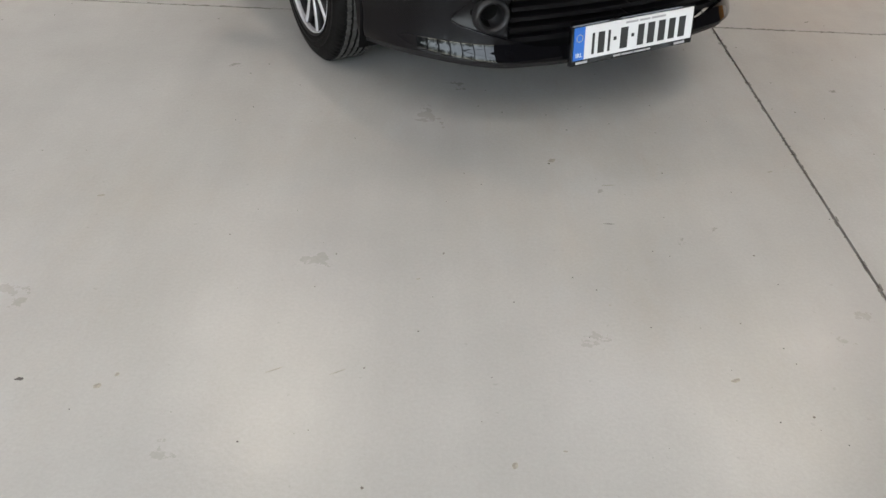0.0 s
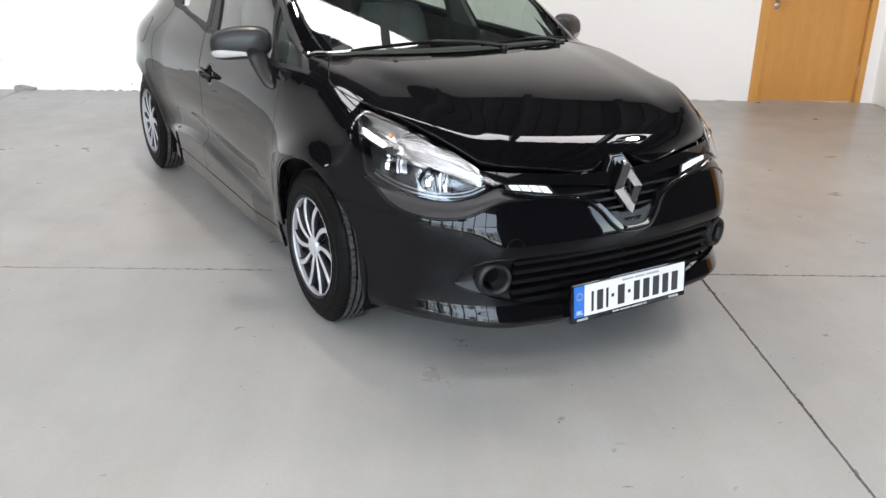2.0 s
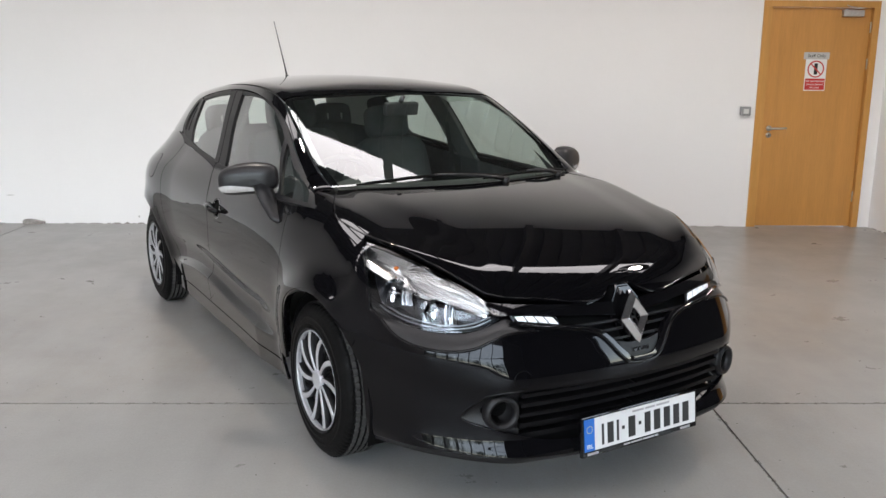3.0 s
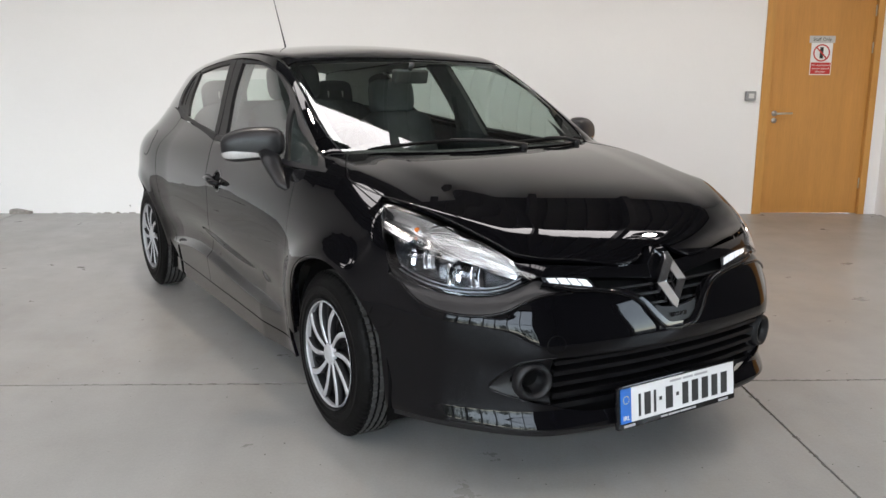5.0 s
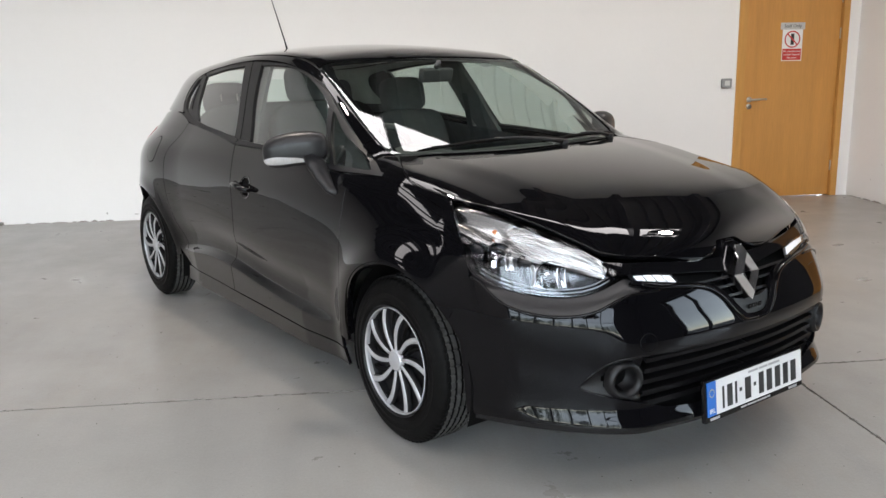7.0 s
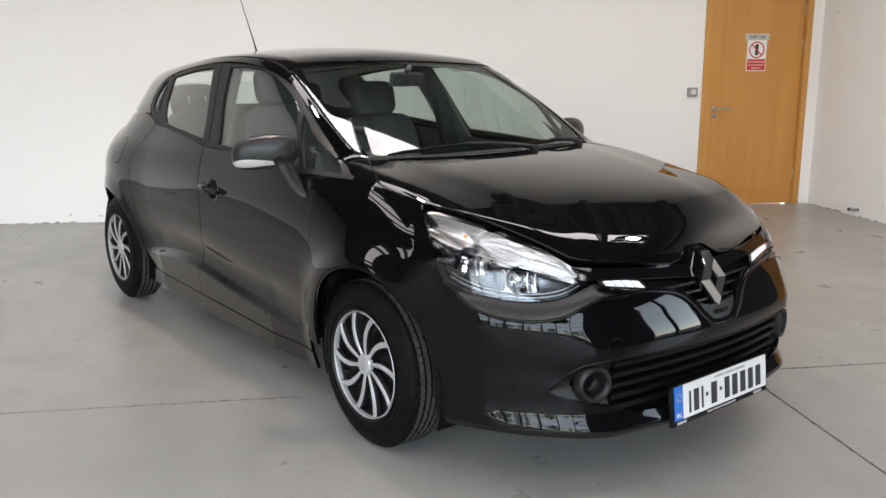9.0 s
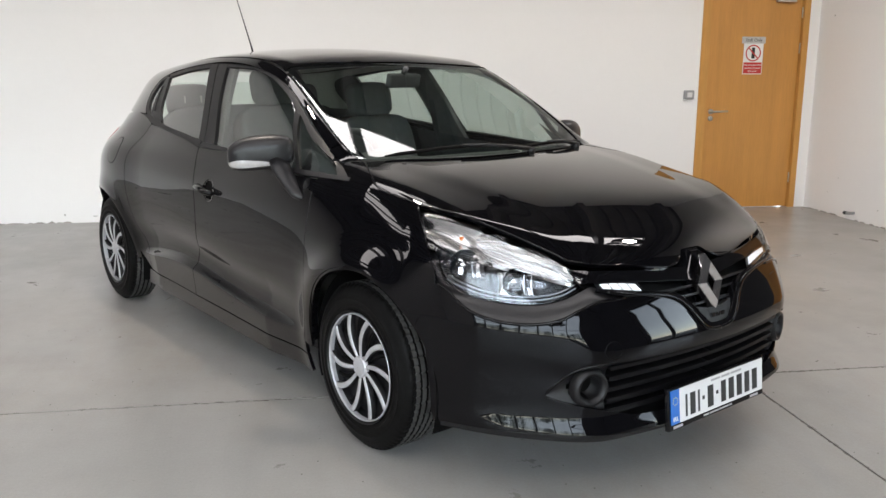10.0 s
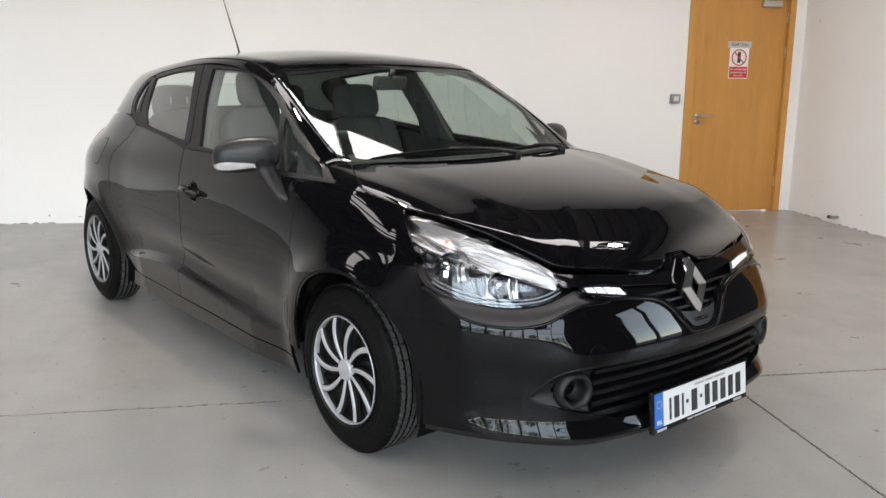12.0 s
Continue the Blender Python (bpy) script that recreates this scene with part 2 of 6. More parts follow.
D0, D1, DH = 2.79, 3.867, 2.10    # opening of the staff door in the back wall
T = 0.22


def slab(name, corners, mat, label=""):
    """A floor bay: a flat plate with a slightly eased rim."""
    bm = bmesh.new()
    vs = [bm.verts.new((x, y, 0.0)) for x, y in corners]
    f = bm.faces.new(vs)
    bmesh.ops.inset_individual(bm, faces=[f], thickness=0.003, depth=0.0)
    for v in vs:
        v.co.z = -0.004
    low = [bm.verts.new((v.co.x, v.co.y, -0.04)) for v in vs]
    for i in range(len(vs)):
        bm.faces.new((vs[i], vs[(i + 1) % len(vs)], low[(i + 1) % len(vs)], low[i]))
    return part(name, bm, mat, None, label)


JX, JY = 0.985, 0.085             # crossing of the saw cuts, in the room's axes
base = block("floor", ROOM_X0, ROOM_X1, ROOM_Y0, ROOM_Y1, -0.25, -0.03, material("saw-cut dirt", (0.05, 0.047, 0.043), 0.9))
tagged(base, "polished grey concrete floor with saw-cut joints and light scuffs", "floor", kind="structure")
sill_slab = block("threshold", D0, D1, ROOM_Y1, ROOM_Y1 + T + 0.6, -0.25, -0.001, FLOOR, base, "concrete under the staff door")
G = 0.0045
cuts_x = [ROOM_X0, JX - 5.0, JX, ROOM_X1]
cuts_y = [ROOM_Y0, JY - 4.2, JY, ROOM_Y1]
for i in range(3):
    for j in range(3):
        x0, x1, y0, y1 = cuts_x[i] + G, cuts_x[i + 1] - G, cuts_y[j] + G, cuts_y[j + 1] - G
        bay = slab("floor_bay", [(x0, y0), (x1, y0), (x1, y1), (x0, y1)], FLOOR)
        bay.parent = base


def wall(name, pieces, label, mat=None):
    """A wall out of butted blocks, so that openings go through it."""
    bm = bmesh.new()
    for p in pieces:
        box(bm, *p)
    bmesh.ops.remove_doubles(bm, verts=bm.verts, dist=1e-5)
    return tagged(part(name, bm, mat or WALL), label, "wall", kind="structure")


wall("wall_north", [(ROOM_X0 - T, D0, ROOM_Y1, ROOM_Y1 + T, -0.05, ROOM_H), (D1, ROOM_X1 + T, ROOM_Y1, ROOM_Y1 + T, -0.05, ROOM_H),
                    (D0, D1, ROOM_Y1, ROOM_Y1 + T, DH, ROOM_H)], "white painted rendered wall with scuffed bottom edge")
EY0, EY1, EH = -2.75, -1.55, 2.4  # glazed side exit in the east wall
# unseen end walls, given a dark colour so the bumper reflects black
DARK_WALL = noisy(material("charcoal unseen wall", (0.028, 0.028, 0.031), 0.6), 2.0, 0.1)
OY0, OY1, OH = 0.28, 1.28, 2.1   # side door
wall("wall_east_front", [(ROOM_X1, ROOM_X1 + T, ROOM_Y0, EY0, -0.05, ROOM_H), (ROOM_X1, ROOM_X1 + T, EY1, OY0, -0.05, ROOM_H), (ROOM_X1, ROOM_X1 + T, EY0, EY1, EH, ROOM_H)], "unseen end of the side wall, darkened for black reflections", DARK_WALL)
wall("wall_east", [(ROOM_X1, ROOM_X1 + T, OY1, ROOM_Y1, -0.05, ROOM_H), (ROOM_X1, ROOM_X1 + T, OY0, OY1, OH, ROOM_H)], "white painted side wall with small marks")
wall("wall_west", [(ROOM_X0 - T, ROOM_X0, ROOM_Y0, ROOM_Y1, -0.05, ROOM_H)], "white painted far side wall")
wall("wall_passage", [(D0 - 0.3, D1 + 0.3, ROOM_Y1 + T + 0.6, ROOM_Y1 + T + 0.8, -0.05, 2.4)], "plain wall behind the staff door")

# glazed front behind the camera: piers, a low plinth, a head band and mullions
GX = [ROOM_X0, -8.6, 0.45, ROOM_X1]
GZ0, GZ1 = 0.12, 3.5
wall("wall_south", [(GX[0] - T, GX[1], ROOM_Y0 - T, ROOM_Y0, -0.05, ROOM_H), 
                    (GX[1], GX[2], ROOM_Y0 - T, ROOM_Y0, GZ1, ROOM_H), (GX[1], GX[2], ROOM_Y0 - T, ROOM_Y0, -0.05, GZ0)],
     "white front wall round a wide glazed shopfront")
wall("wall_south_end", [(GX[2], GX[3] + T, ROOM_Y0 - T, ROOM_Y0, -0.05, ROOM_H)], "unseen wall beside the shopfront, darkened for black reflections", DARK_WALL)
shop = tagged(block("window_1", GX[1], GX[2], ROOM_Y0 - 0.14, ROOM_Y0 - 0.06, GZ0, GZ0 + 0.08, ALU), "wide grey-framed shopfront glazing", "window", kind="structure")
nx = 7
step = (GX[2] - GX[1]) / nx
for i in range(nx + 1):
    x = GX[1] + i * step
    block("mullion", max(GX[1], x - 0.035), min(GX[2], x + 0.035), ROOM_Y0 - 0.15, ROOM_Y0 - 0.05, GZ0 + 0.08, GZ1 - 0.08, ALU, shop)
block("head_rail", GX[1], GX[2], ROOM_Y0 - 0.14, ROOM_Y0 - 0.06, GZ1 - 0.08, GZ1, ALU, shop)
for i in range(nx):
    a, b = GX[1] + i * step + 0.035, GX[1] + (i + 1) * step - 0.035
    for z in (1.0, 2.6):
        block("transom", a, b, ROOM_Y0 - 0.135, ROOM_Y0 - 0.065, z, z + 0.05, ALU, shop)
    for z0, z1 in ((GZ0 + 0.08, 1.0), (1.05, 2.6), (2.65, GZ1 - 0.08)):
        pane = block("pane", a, b, ROOM_Y0 - 0.104, ROOM_Y0 - 0.096, z0, z1, SHOP_GLASS, shop)
        pane.visible_shadow = False

exit_ob = tagged(block("window_2", ROOM_X1 + 0.06, ROOM_X1 + 0.14, EY0, EY1, EH - 0.07, EH, ALU), "grey-framed glazed side exit", "window", kind="structure")
for y in (EY0, (EY0 + EY1) / 2 - 0.035, EY1 - 0.07):
    block("stile", ROOM_X1 + 0.06, ROOM_X1 + 0.14, y, y + 0.07, 0.0, EH - 0.07, ALU, exit_ob)
for y in (EY0 + 0.07, (EY0 + EY1) / 2 + 0.035):
    w = (EY1 - EY0) / 2 - 0.105
    block("bottom_rail", ROOM_X1 + 0.065, ROOM_X1 + 0.135, y, y + w, 0.0, 0.18, ALU, exit_ob)
    block("pane", ROOM_X1 + 0.096, ROOM_X1 + 0.104, y, y + w, 0.18, EH - 0.07, SHOP_GLASS, exit_ob).visible_shadow = False

# roof: profiled sheets on purlins, open at the rooflights
bm = bmesh.new()
xs = sorted({ROOM_X0 - T, ROOM_X1 + T, *(v for r in ROOFLIGHTS for v in r[:2])})
ys = sorted({ROOM_Y0 - T, ROOM_Y1 + T, *(v for r in ROOFLIGHTS for v in r[2:])})
for xa, xb in zip(xs, xs[1:]):
    for a, b in zip(ys, ys[1:]):
        mx, my = (xa + xb) / 2, (a + b) / 2
        if any(r[0] < mx < r[1] and r[2] < my < r[3] for r in ROOFLIGHTS):
            continue
        n = max(1, round((xb - xa) / 0.25))
        for k in range(n):
            x0, x1 = xa + k * (xb - xa) / n, xa + (k + 1) * (xb - xa) / n
            box(bm, x0, x0 + (x1 - x0) * 0.55, a, b, ROOM_H, ROOM_H + 0.12)
            box(bm, x0 + (x1 - x0) * 0.55, x1, a, b, ROOM_H + 0.045, ROOM_H + 0.12)
tagged(part("ceiling", bm, ROOF_STEEL), "dark profiled steel roof with long translucent rooflights", "ceiling", kind="structure")
SHEET = material("translucent rooflight sheet", (0.75, 0.76, 0.74), 0.5)
# sheets cap every opening, the two added ones included
for x0, x1, y0, y1 in ROOFLIGHTS:
    rl = tagged(block("rooflight", x0 - 0.05, x1 + 0.05, y0 - 0.05, y1 + 0.05, ROOM_H + 0.125, ROOM_H + 0.135, SHEET), "translucent corrugated rooflight", "rooflight", kind="structure")
    for x in (np.arange(x0 + 0.17, x1, 0.34) if y0 < 1 else ()):
        block("rooflight_bar", x - 0.012, x + 0.012, y0, y1, ROOM_H - 0.01, ROOM_H + 0.04, PURLIN, rl, "thin dark bar")
for x in np.arange(ROOM_X0 + 1.05, ROOM_X1, 1.2):
    bm = bmesh.new()
    box(bm, x - 0.02, x + 0.02, ROOM_Y0, ROOM_Y1, ROOM_H - 0.16, ROOM_H - 0.006)
    box(bm, x - 0.045, x + 0.045, ROOM_Y0, ROOM_Y1, ROOM_H - 0.175, ROOM_H - 0.16)
    tagged(part("roof_purlin", bm, PURLIN), "grey steel purlin under the roof", "purlin", kind="structure")

for x, y in HIGH_BAYS:
    bay = empty("high_bay_lamp", Matrix.Translation((x, y, ROOM_H - 0.4)), "round white high-bay lamp hanging under the roof", "lamp", "roof lamps")
    bm = bmesh.new()
    bmesh.ops.create_cone(bm, cap_ends=False, segments=32, radius1=0.26, radius2=0.10, depth=0.22, matrix=Matrix.Translation((0, 0, 0.08)))
    bmesh.ops.solidify(bm, geom=bm.faces[:], thickness=0.004)
    part("shade", bm, ALU, bay, "grey spun shade", True)
    bm = bmesh.new()
    rod(bm, (0, 0, 0.19), (0, 0, 0.30), 0.08, 0.07, 20)
    rod(bm, (0, 0, 0.30), (0, 0, 0.40), 0.012)
    part("gear_box", bm, ALU, bay, "", True)

# outside: yard and a line of trees far off
tagged(block("ground", -90, 90, -90, 60, -0.60, -0.28, ASPHALT), "dark asphalt yard outside the shopfront", "ground", kind="structure")


LEAF = noisy(material("far foliage", (0.055, 0.085, 0.03), 0.8), 0.8, 0.5)
rnd = random.Random(7)
vs, fs = [], []
for k in range(42):
    tx, ty, th = -34 + k * 2.2 + rnd.uniform(-0.7, 0.7), ROOM_Y0 - 17 + rnd.uniform(-3, 3), rnd.uniform(4.6, 7.0)
    if k >= 26:      # an added west row, unseen, covers the yellow sky at the horizon
        tx, ty = ROOM_X0 - 18 + rnd.uniform(-3, 3), -30 + (k - 26) * 2.2
    for j in range(260):
        a, r, z = rnd.uniform(0, 6.28), abs(rnd.gauss(0, 0.85)), rnd.uniform(0.15, 1.0)
        r *= 0.5 + 1.1 * math.sin(min(3.1, z * 2.9))
        c = Vector((tx + r * math.cos(a), ty + r * math.sin(a), z * th))
        i = len(vs)
        vs += [c + Vector((rnd.uniform(-0.3, 0.3), rnd.uniform(-0.3, 0.3), rnd.uniform(-0.25, 0.25))) for _ in range(4)]
        fs += [(i, i + 1, i + 2), (i, i + 2, i + 3)]
    for dx in (0, 1):
        i = len(vs)
        vs += [Vector((tx - 0.1, ty + dx * 0.1, -0.28)), Vector((tx + 0.1, ty + dx * 0.1, -0.28)), Vector((tx + 0.04, ty + dx * 0.1, th * 0.6)), Vector((tx - 0.04, ty + dx * 0.1, th * 0.6))]
        fs += [(i, i + 1, i + 2, i + 3)]
tagged(mesh_object("far_trees", vs, fs, LEAF), "line of green trees far beyond the yard", "trees", kind="stuff")


# ---- the car's shape: half width SIDE(y, z), height TOP(x, y), nose NOSE(x, z); forward is -y, the front axle at y = 0
def spline(xs, ys):
    """Smooth curve through few knots (Hermite with limited slopes), flat-sloped beyond its ends."""
    xs, ys = np.array(xs, float), np.array(ys, float)
    d = np.diff(ys) / np.diff(xs)
    m = np.concatenate([[d[0]], (d[:-1] + d[1:]) / 2, [d[-1]]])
    for i in range(len(d)):
        lim = 3 * abs(d[i])
        m[i] = np.clip(m[i], -lim, lim) if d[i] else 0.0
        m[i + 1] = np.clip(m[i + 1], -lim, lim) if d[i] else 0.0

    def at(x):
        x = np.asarray(x, float)
        xc = np.clip(x, xs[0], xs[-1])
        i = np.clip(np.searchsorted(xs, xc) - 1, 0, len(d) - 1)
        h = xs[i + 1] - xs[i]
        t = (xc - xs[i]) / h
        v = (ys[i] * (1 + 2 * t) * (1 - t) ** 2 + m[i] * h * t * (1 - t) ** 2 + ys[i + 1] * t * t * (3 - 2 * t) + m[i + 1] * h * t * t * (t - 1))
        return v + np.where(x < xs[0], (x - xs[0]) * m[0], 0) + np.where(x > xs[-1], (x - xs[-1]) * m[-1], 0)
    return at


SIDE_Z = [0.15, 0.30, 0.45, 0.62, 0.78, 0.90, 1.00, 1.20, 1.42]
SIDE_Y = [-0.60, 0.00, 0.45, 1.20, 2.00, 2.60, 3.15]
SIDE_ROWS = [
    spline(SIDE_Z, [0.735, 0.765, 0.775, 0.775, 0.755, 0.725, 0.70, 0.62, 0.50]),
    spline(SIDE_Z, [0.795, 0.835, 0.856, 0.868, 0.808, 0.757, 0.725, 0.645, 0.52]),
    spline(SIDE_Z, [0.785, 0.805, 0.825, 0.842, 0.830, 0.795, 0.742, 0.668, 0.565]),
    spline(SIDE_Z, [0.770, 0.785, 0.815, 0.842, 0.842, 0.802, 0.752, 0.672, 0.562]),
    spline(SIDE_Z, [0.770, 0.790, 0.820, 0.848, 0.855, 0.828, 0.756, 0.658, 0.540]),
    spline(SIDE_Z, [0.795, 0.830, 0.852, 0.864, 0.866, 0.832, 0.735, 0.590, 0.440]),
    spline(SIDE_Z, [0.560, 0.600, 0.630, 0.640, 0.600, 0.540, 0.470, 0.380, 0.300]),
]


def side(y, z):
    y, z = np.broadcast_arrays(np.asarray(y, float), np.asarray(z, float))
    vals = np.stack([r(z) for r in SIDE_ROWS])
    xs = np.array(SIDE_Y)
    yc = np.clip(y, xs[0], xs[-1])
    i = np.clip(np.searchsorted(xs, yc) - 1, 0, len(xs) - 2)
    h = (xs[i + 1] - xs[i])
    t = (yc - xs[i]) / h
    pick = lambda k: np.take_along_axis(vals, np.clip(k, 0, len(xs) - 1)[None], 0)[0]
    a, b = pick(i), pick(i + 1)
    im, ip = np.clip(i - 1, 0, len(xs) - 1), np.clip(i + 2, 0, len(xs) - 1)
    ma = (b - pick(im)) / np.maximum(xs[i + 1] - xs[im], 1e-6) * h
    mb = (pick(ip) - a) / np.maximum(xs[ip] - xs[i], 1e-6) * h
    w = a * (1 + 2 * t) * (1 - t) ** 2 + ma * t * (1 - t) ** 2 + b * t * t * (3 - 2 * t) + mb * t * t * (t - 1)
    # lips swelling round both wheel openings
    for cy in (0.0, 2.589):
        r = np.sqrt((y - cy) ** 2 + (z - 0.30) ** 2)
        w = w + 0.014 * np.exp(-((r - 0.37) / 0.06) ** 2) * (z > 0.02)
    # the scooped lower flank: a ledge that sweeps up towards the rear wheel, hollow above it
    crest = 0.338 + 0.070 * np.exp(-((y - 1.62) / 0.50) ** 2)
    on = np.clip((y - 0.36) / 0.35, 0, 1) * np.clip((2.20 - y) / 0.25, 0, 1)
    step = np.clip((crest + 0.022 - z) / 0.044, 0, 1)
    step = step * step * (3 - 2 * step)
    w = w + on * (0.028 * step - 0.020 * np.exp(-((z - crest - 0.075) / 0.065) ** 2))
    return w


HOOD = spline([-0.90, -0.78, -0.72, -0.60, -0.50, -0.40, -0.30, -0.15, 0.0, 0.20, 0.45], [0.655, 0.742, 0.775, 0.827, 0.863, 0.891, 0.914, 0.943, 0.967, 0.990, 1.012])
ROOF = spline([0.60, 0.90, 1.08, 1.30, 1.60, 2.00, 2.40, 2.72, 2.95, 3.10, 3.22], [1.29, 1.372, 1.402, 1.424, 1.432, 1.424, 1.395, 1.345, 1.26, 1.02, 0.80])
HOOD_CROWN = spline([-0.8, -0.2, 0.3], [0.02, 0.045, 0.02])
ROOF_CROWN = spline([0.6, 1.0, 1.6, 2.4, 3.0], [0.05, 0.08, 0.15, 0.26, 0.2])


def screen(x, y):
    """Height of the nearly straight windscreen plane, swept back towards its sides."""
    ax = np.abs(x)
    t = np.clip((y - 0.19) / 0.74, -0.3, 1.4)
    ye = y - (0.30 - 0.235 * np.clip(t, 0, 1)) * ax * ax
    u = (ye - 0.185) / 0.745
    return 0.982 + 0.378 * u + 0.030 * u * (1 - u)


NOSE_Y = spline([0.10, 0.18, 0.235, 0.30, 0.40, 0.50, 0.60, 0.68, 0.75, 0.85], [-0.80, -0.850, -0.888, -0.864, -0.868, -0.884, -0.853, -0.811, -0.77, -0.66])


def top(x, y):
    ax = np.abs(x)
    hood = HOOD(y) - HOOD_CROWN(y) * ax * ax
    dome = np.clip((0.50 + 0.10 * np.clip((y + 0.55) / 0.75, 0, 1) - ax) / 0.14, 0, 1)     # raised middle between two soft creases
    hood = hood + 0.004 * dome * dome * (3 - 2 * dome) - 0.002
    cabin = -smax(-screen(x, y), -(ROOF(y) - ROOF_CROWN(y) * ax * ax), 0.035)
    return smax(hood, cabin, 0.012)


def nose(x, z):
    ax = np.abs(x)
    corner = np.clip((ax - 0.50) / 0.14, 0, 1)          # the corners stand more upright than the middle
    corner = corner * corner * (3 - 2 * corner)
    upright = 0.010 * np.exp(-((z - 0.47) / 0.07) ** 2) - 0.009 * np.exp(-((z - 0.562) / 0.035) ** 2)
    return NOSE_Y(z) + corner * upright + 0.20 * ax ** 2 + 2.6 * np.maximum(ax - 0.44, 0) ** 2


def smax(a, b, r):
    h = np.clip(0.5 + 0.5 * (a - b) / r, 0, 1)
    return b + (a - b) * h + r * h * (1 - h)


def body(x, y, z):
    """Negative inside the car's outer skin."""
    x, y, z = np.broadcast_arrays(*(np.asarray(v, float) for v in (x, y, z)))
    flank = np.abs(x) - side(y, z)
    lid = (z - top(x, y)) * 0.8
    snout = nose(x, z) - y
    r = 0.05 + 0.05 * np.clip((0.2 - y) / 0.4, 0, 1) + 0.04 * np.clip((y - 0.05) / 0.15, 0, 1) * np.clip((1.15 - y) / 0.3, 0, 1)
    return smax(smax(flank, lid, r), smax(snout, y - 3.2 + 0.2 * np.asarray(x) ** 2, 0.02), 0.06)


# ---- panels are patches laid on the skin: 'roll' (y, angle about the car's long axis), 'top' (x, y), 'round' (degrees in plan, z), 'back' (x, z)
AXIS_Z, PLAN_Y = 0.55, 0.35


def skin(kind, a, b, off=0.0):
    """Points of the outer skin for flat coordinates a, b, moved off metres outwards, with their normals."""
    a, b = np.asarray(a, float), np.asarray(b, float)
    if kind == "roll":
        place = lambda r: (-np.cos(b) * r, a, AXIS_Z + np.sin(b) * r)
        far = 1.25
    elif kind == "top":
        place = lambda r: (a, b, 0.3 + r)
        far = 1.4
    elif kind == "round":
        ra = np.radians(a)
        place = lambda r: (np.sin(ra) * r, PLAN_Y - np.cos(ra) * r, b)
        far = 1.5
    else:
        place = lambda r: (a, 1.6 + r, b)
        far = 1.9
    lo, hi = np.zeros_like(a), np.full_like(a, far)
    for _ in range(32):
        mid = (lo + hi) / 2
        inside = body(*place(mid)) < 0
        lo, hi = np.where(inside, mid, lo), np.where(inside, hi, mid)
    p = np.stack(np.broadcast_arrays(*place((lo + hi) / 2)), -1)
    h = 2e-3
    g = np.stack([body(*(p + h * d).transpose(-1, *range(p.ndim - 1))) - body(*(p - h * d).transpose(-1, *range(p.ndim - 1))) for d in np.eye(3)], -1)
    g /= np.linalg.norm(g, axis=-1, keepdims=True)
    off = np.asarray(off, float)
    return p + g * (off[..., None] if off.ndim else off), g


def on_side(pts):
    """(y, z) on the near flank -> roll coordinates."""
    y, z = np.array(pts, float).T
    lo, hi = np.full_like(y, -1.2), np.zeros_like(y)
    for _ in range(32):
        mid = (lo + hi) / 2
        inside = body(mid, y, z) < 0
        lo, hi = np.where(inside, lo, mid), np.where(inside, mid, hi)
    return [(a, math.atan2(c - AXIS_Z, -b)) for a, b, c in zip(y, lo, z)]


def on_top(pts):
    """(x, y) seen from above -> roll coordinates."""
    x, y = np.array(pts, float).T
    p, _ = skin("top", x, y)
    return [(q[1], math.atan2(q[2] - AXIS_Z, -q[0])) for q in p]


def line(pts, n, straight=False):
    """n + 1 points, evenly spaced, along a smooth line through pts."""
    pts = np.array(pts, float)
    if len(pts) == 2:
        return pts[0] + (pts[1] - pts[0]) * np.linspace(0, 1, n + 1)[:, None]
    scale = np.ptp(pts, axis=0) + 1e-6
    d = np.concatenate([[0], np.cumsum(np.linalg.norm(np.diff(pts / scale.max(), axis=0), axis=1))])
    s = np.linspace(0, d[-1], n + 1)
    if straight:
        return np.stack([np.interp(s, d, pts[:, k]) for k in range(2)], 1)
    return np.stack([spline(d, pts[:, k])(s) for k in range(2)], 1)


def coons(low, high, left, right, nu, nv, straight=False):
    """A net between four lines; low and high run the same way, left and right go from low to high."""
    c0, c1, d0, d1 = line(low, nu, straight), line(high, nu, straight), line(left, nv, straight), line(right, nv, straight)
    u, v = np.linspace(0, 1, nu + 1)[None, :, None], np.linspace(0, 1, nv + 1)[:, None, None]
    net = (1 - v) * c0[None] + v * c1[None] + (1 - u) * d0[:, None] + u * d1[:, None]
    return net - ((1 - u) * (1 - v) * c0[0] + u * (1 - v) * c0[-1] + (1 - u) * v * c1[0] + u * v * c1[-1])


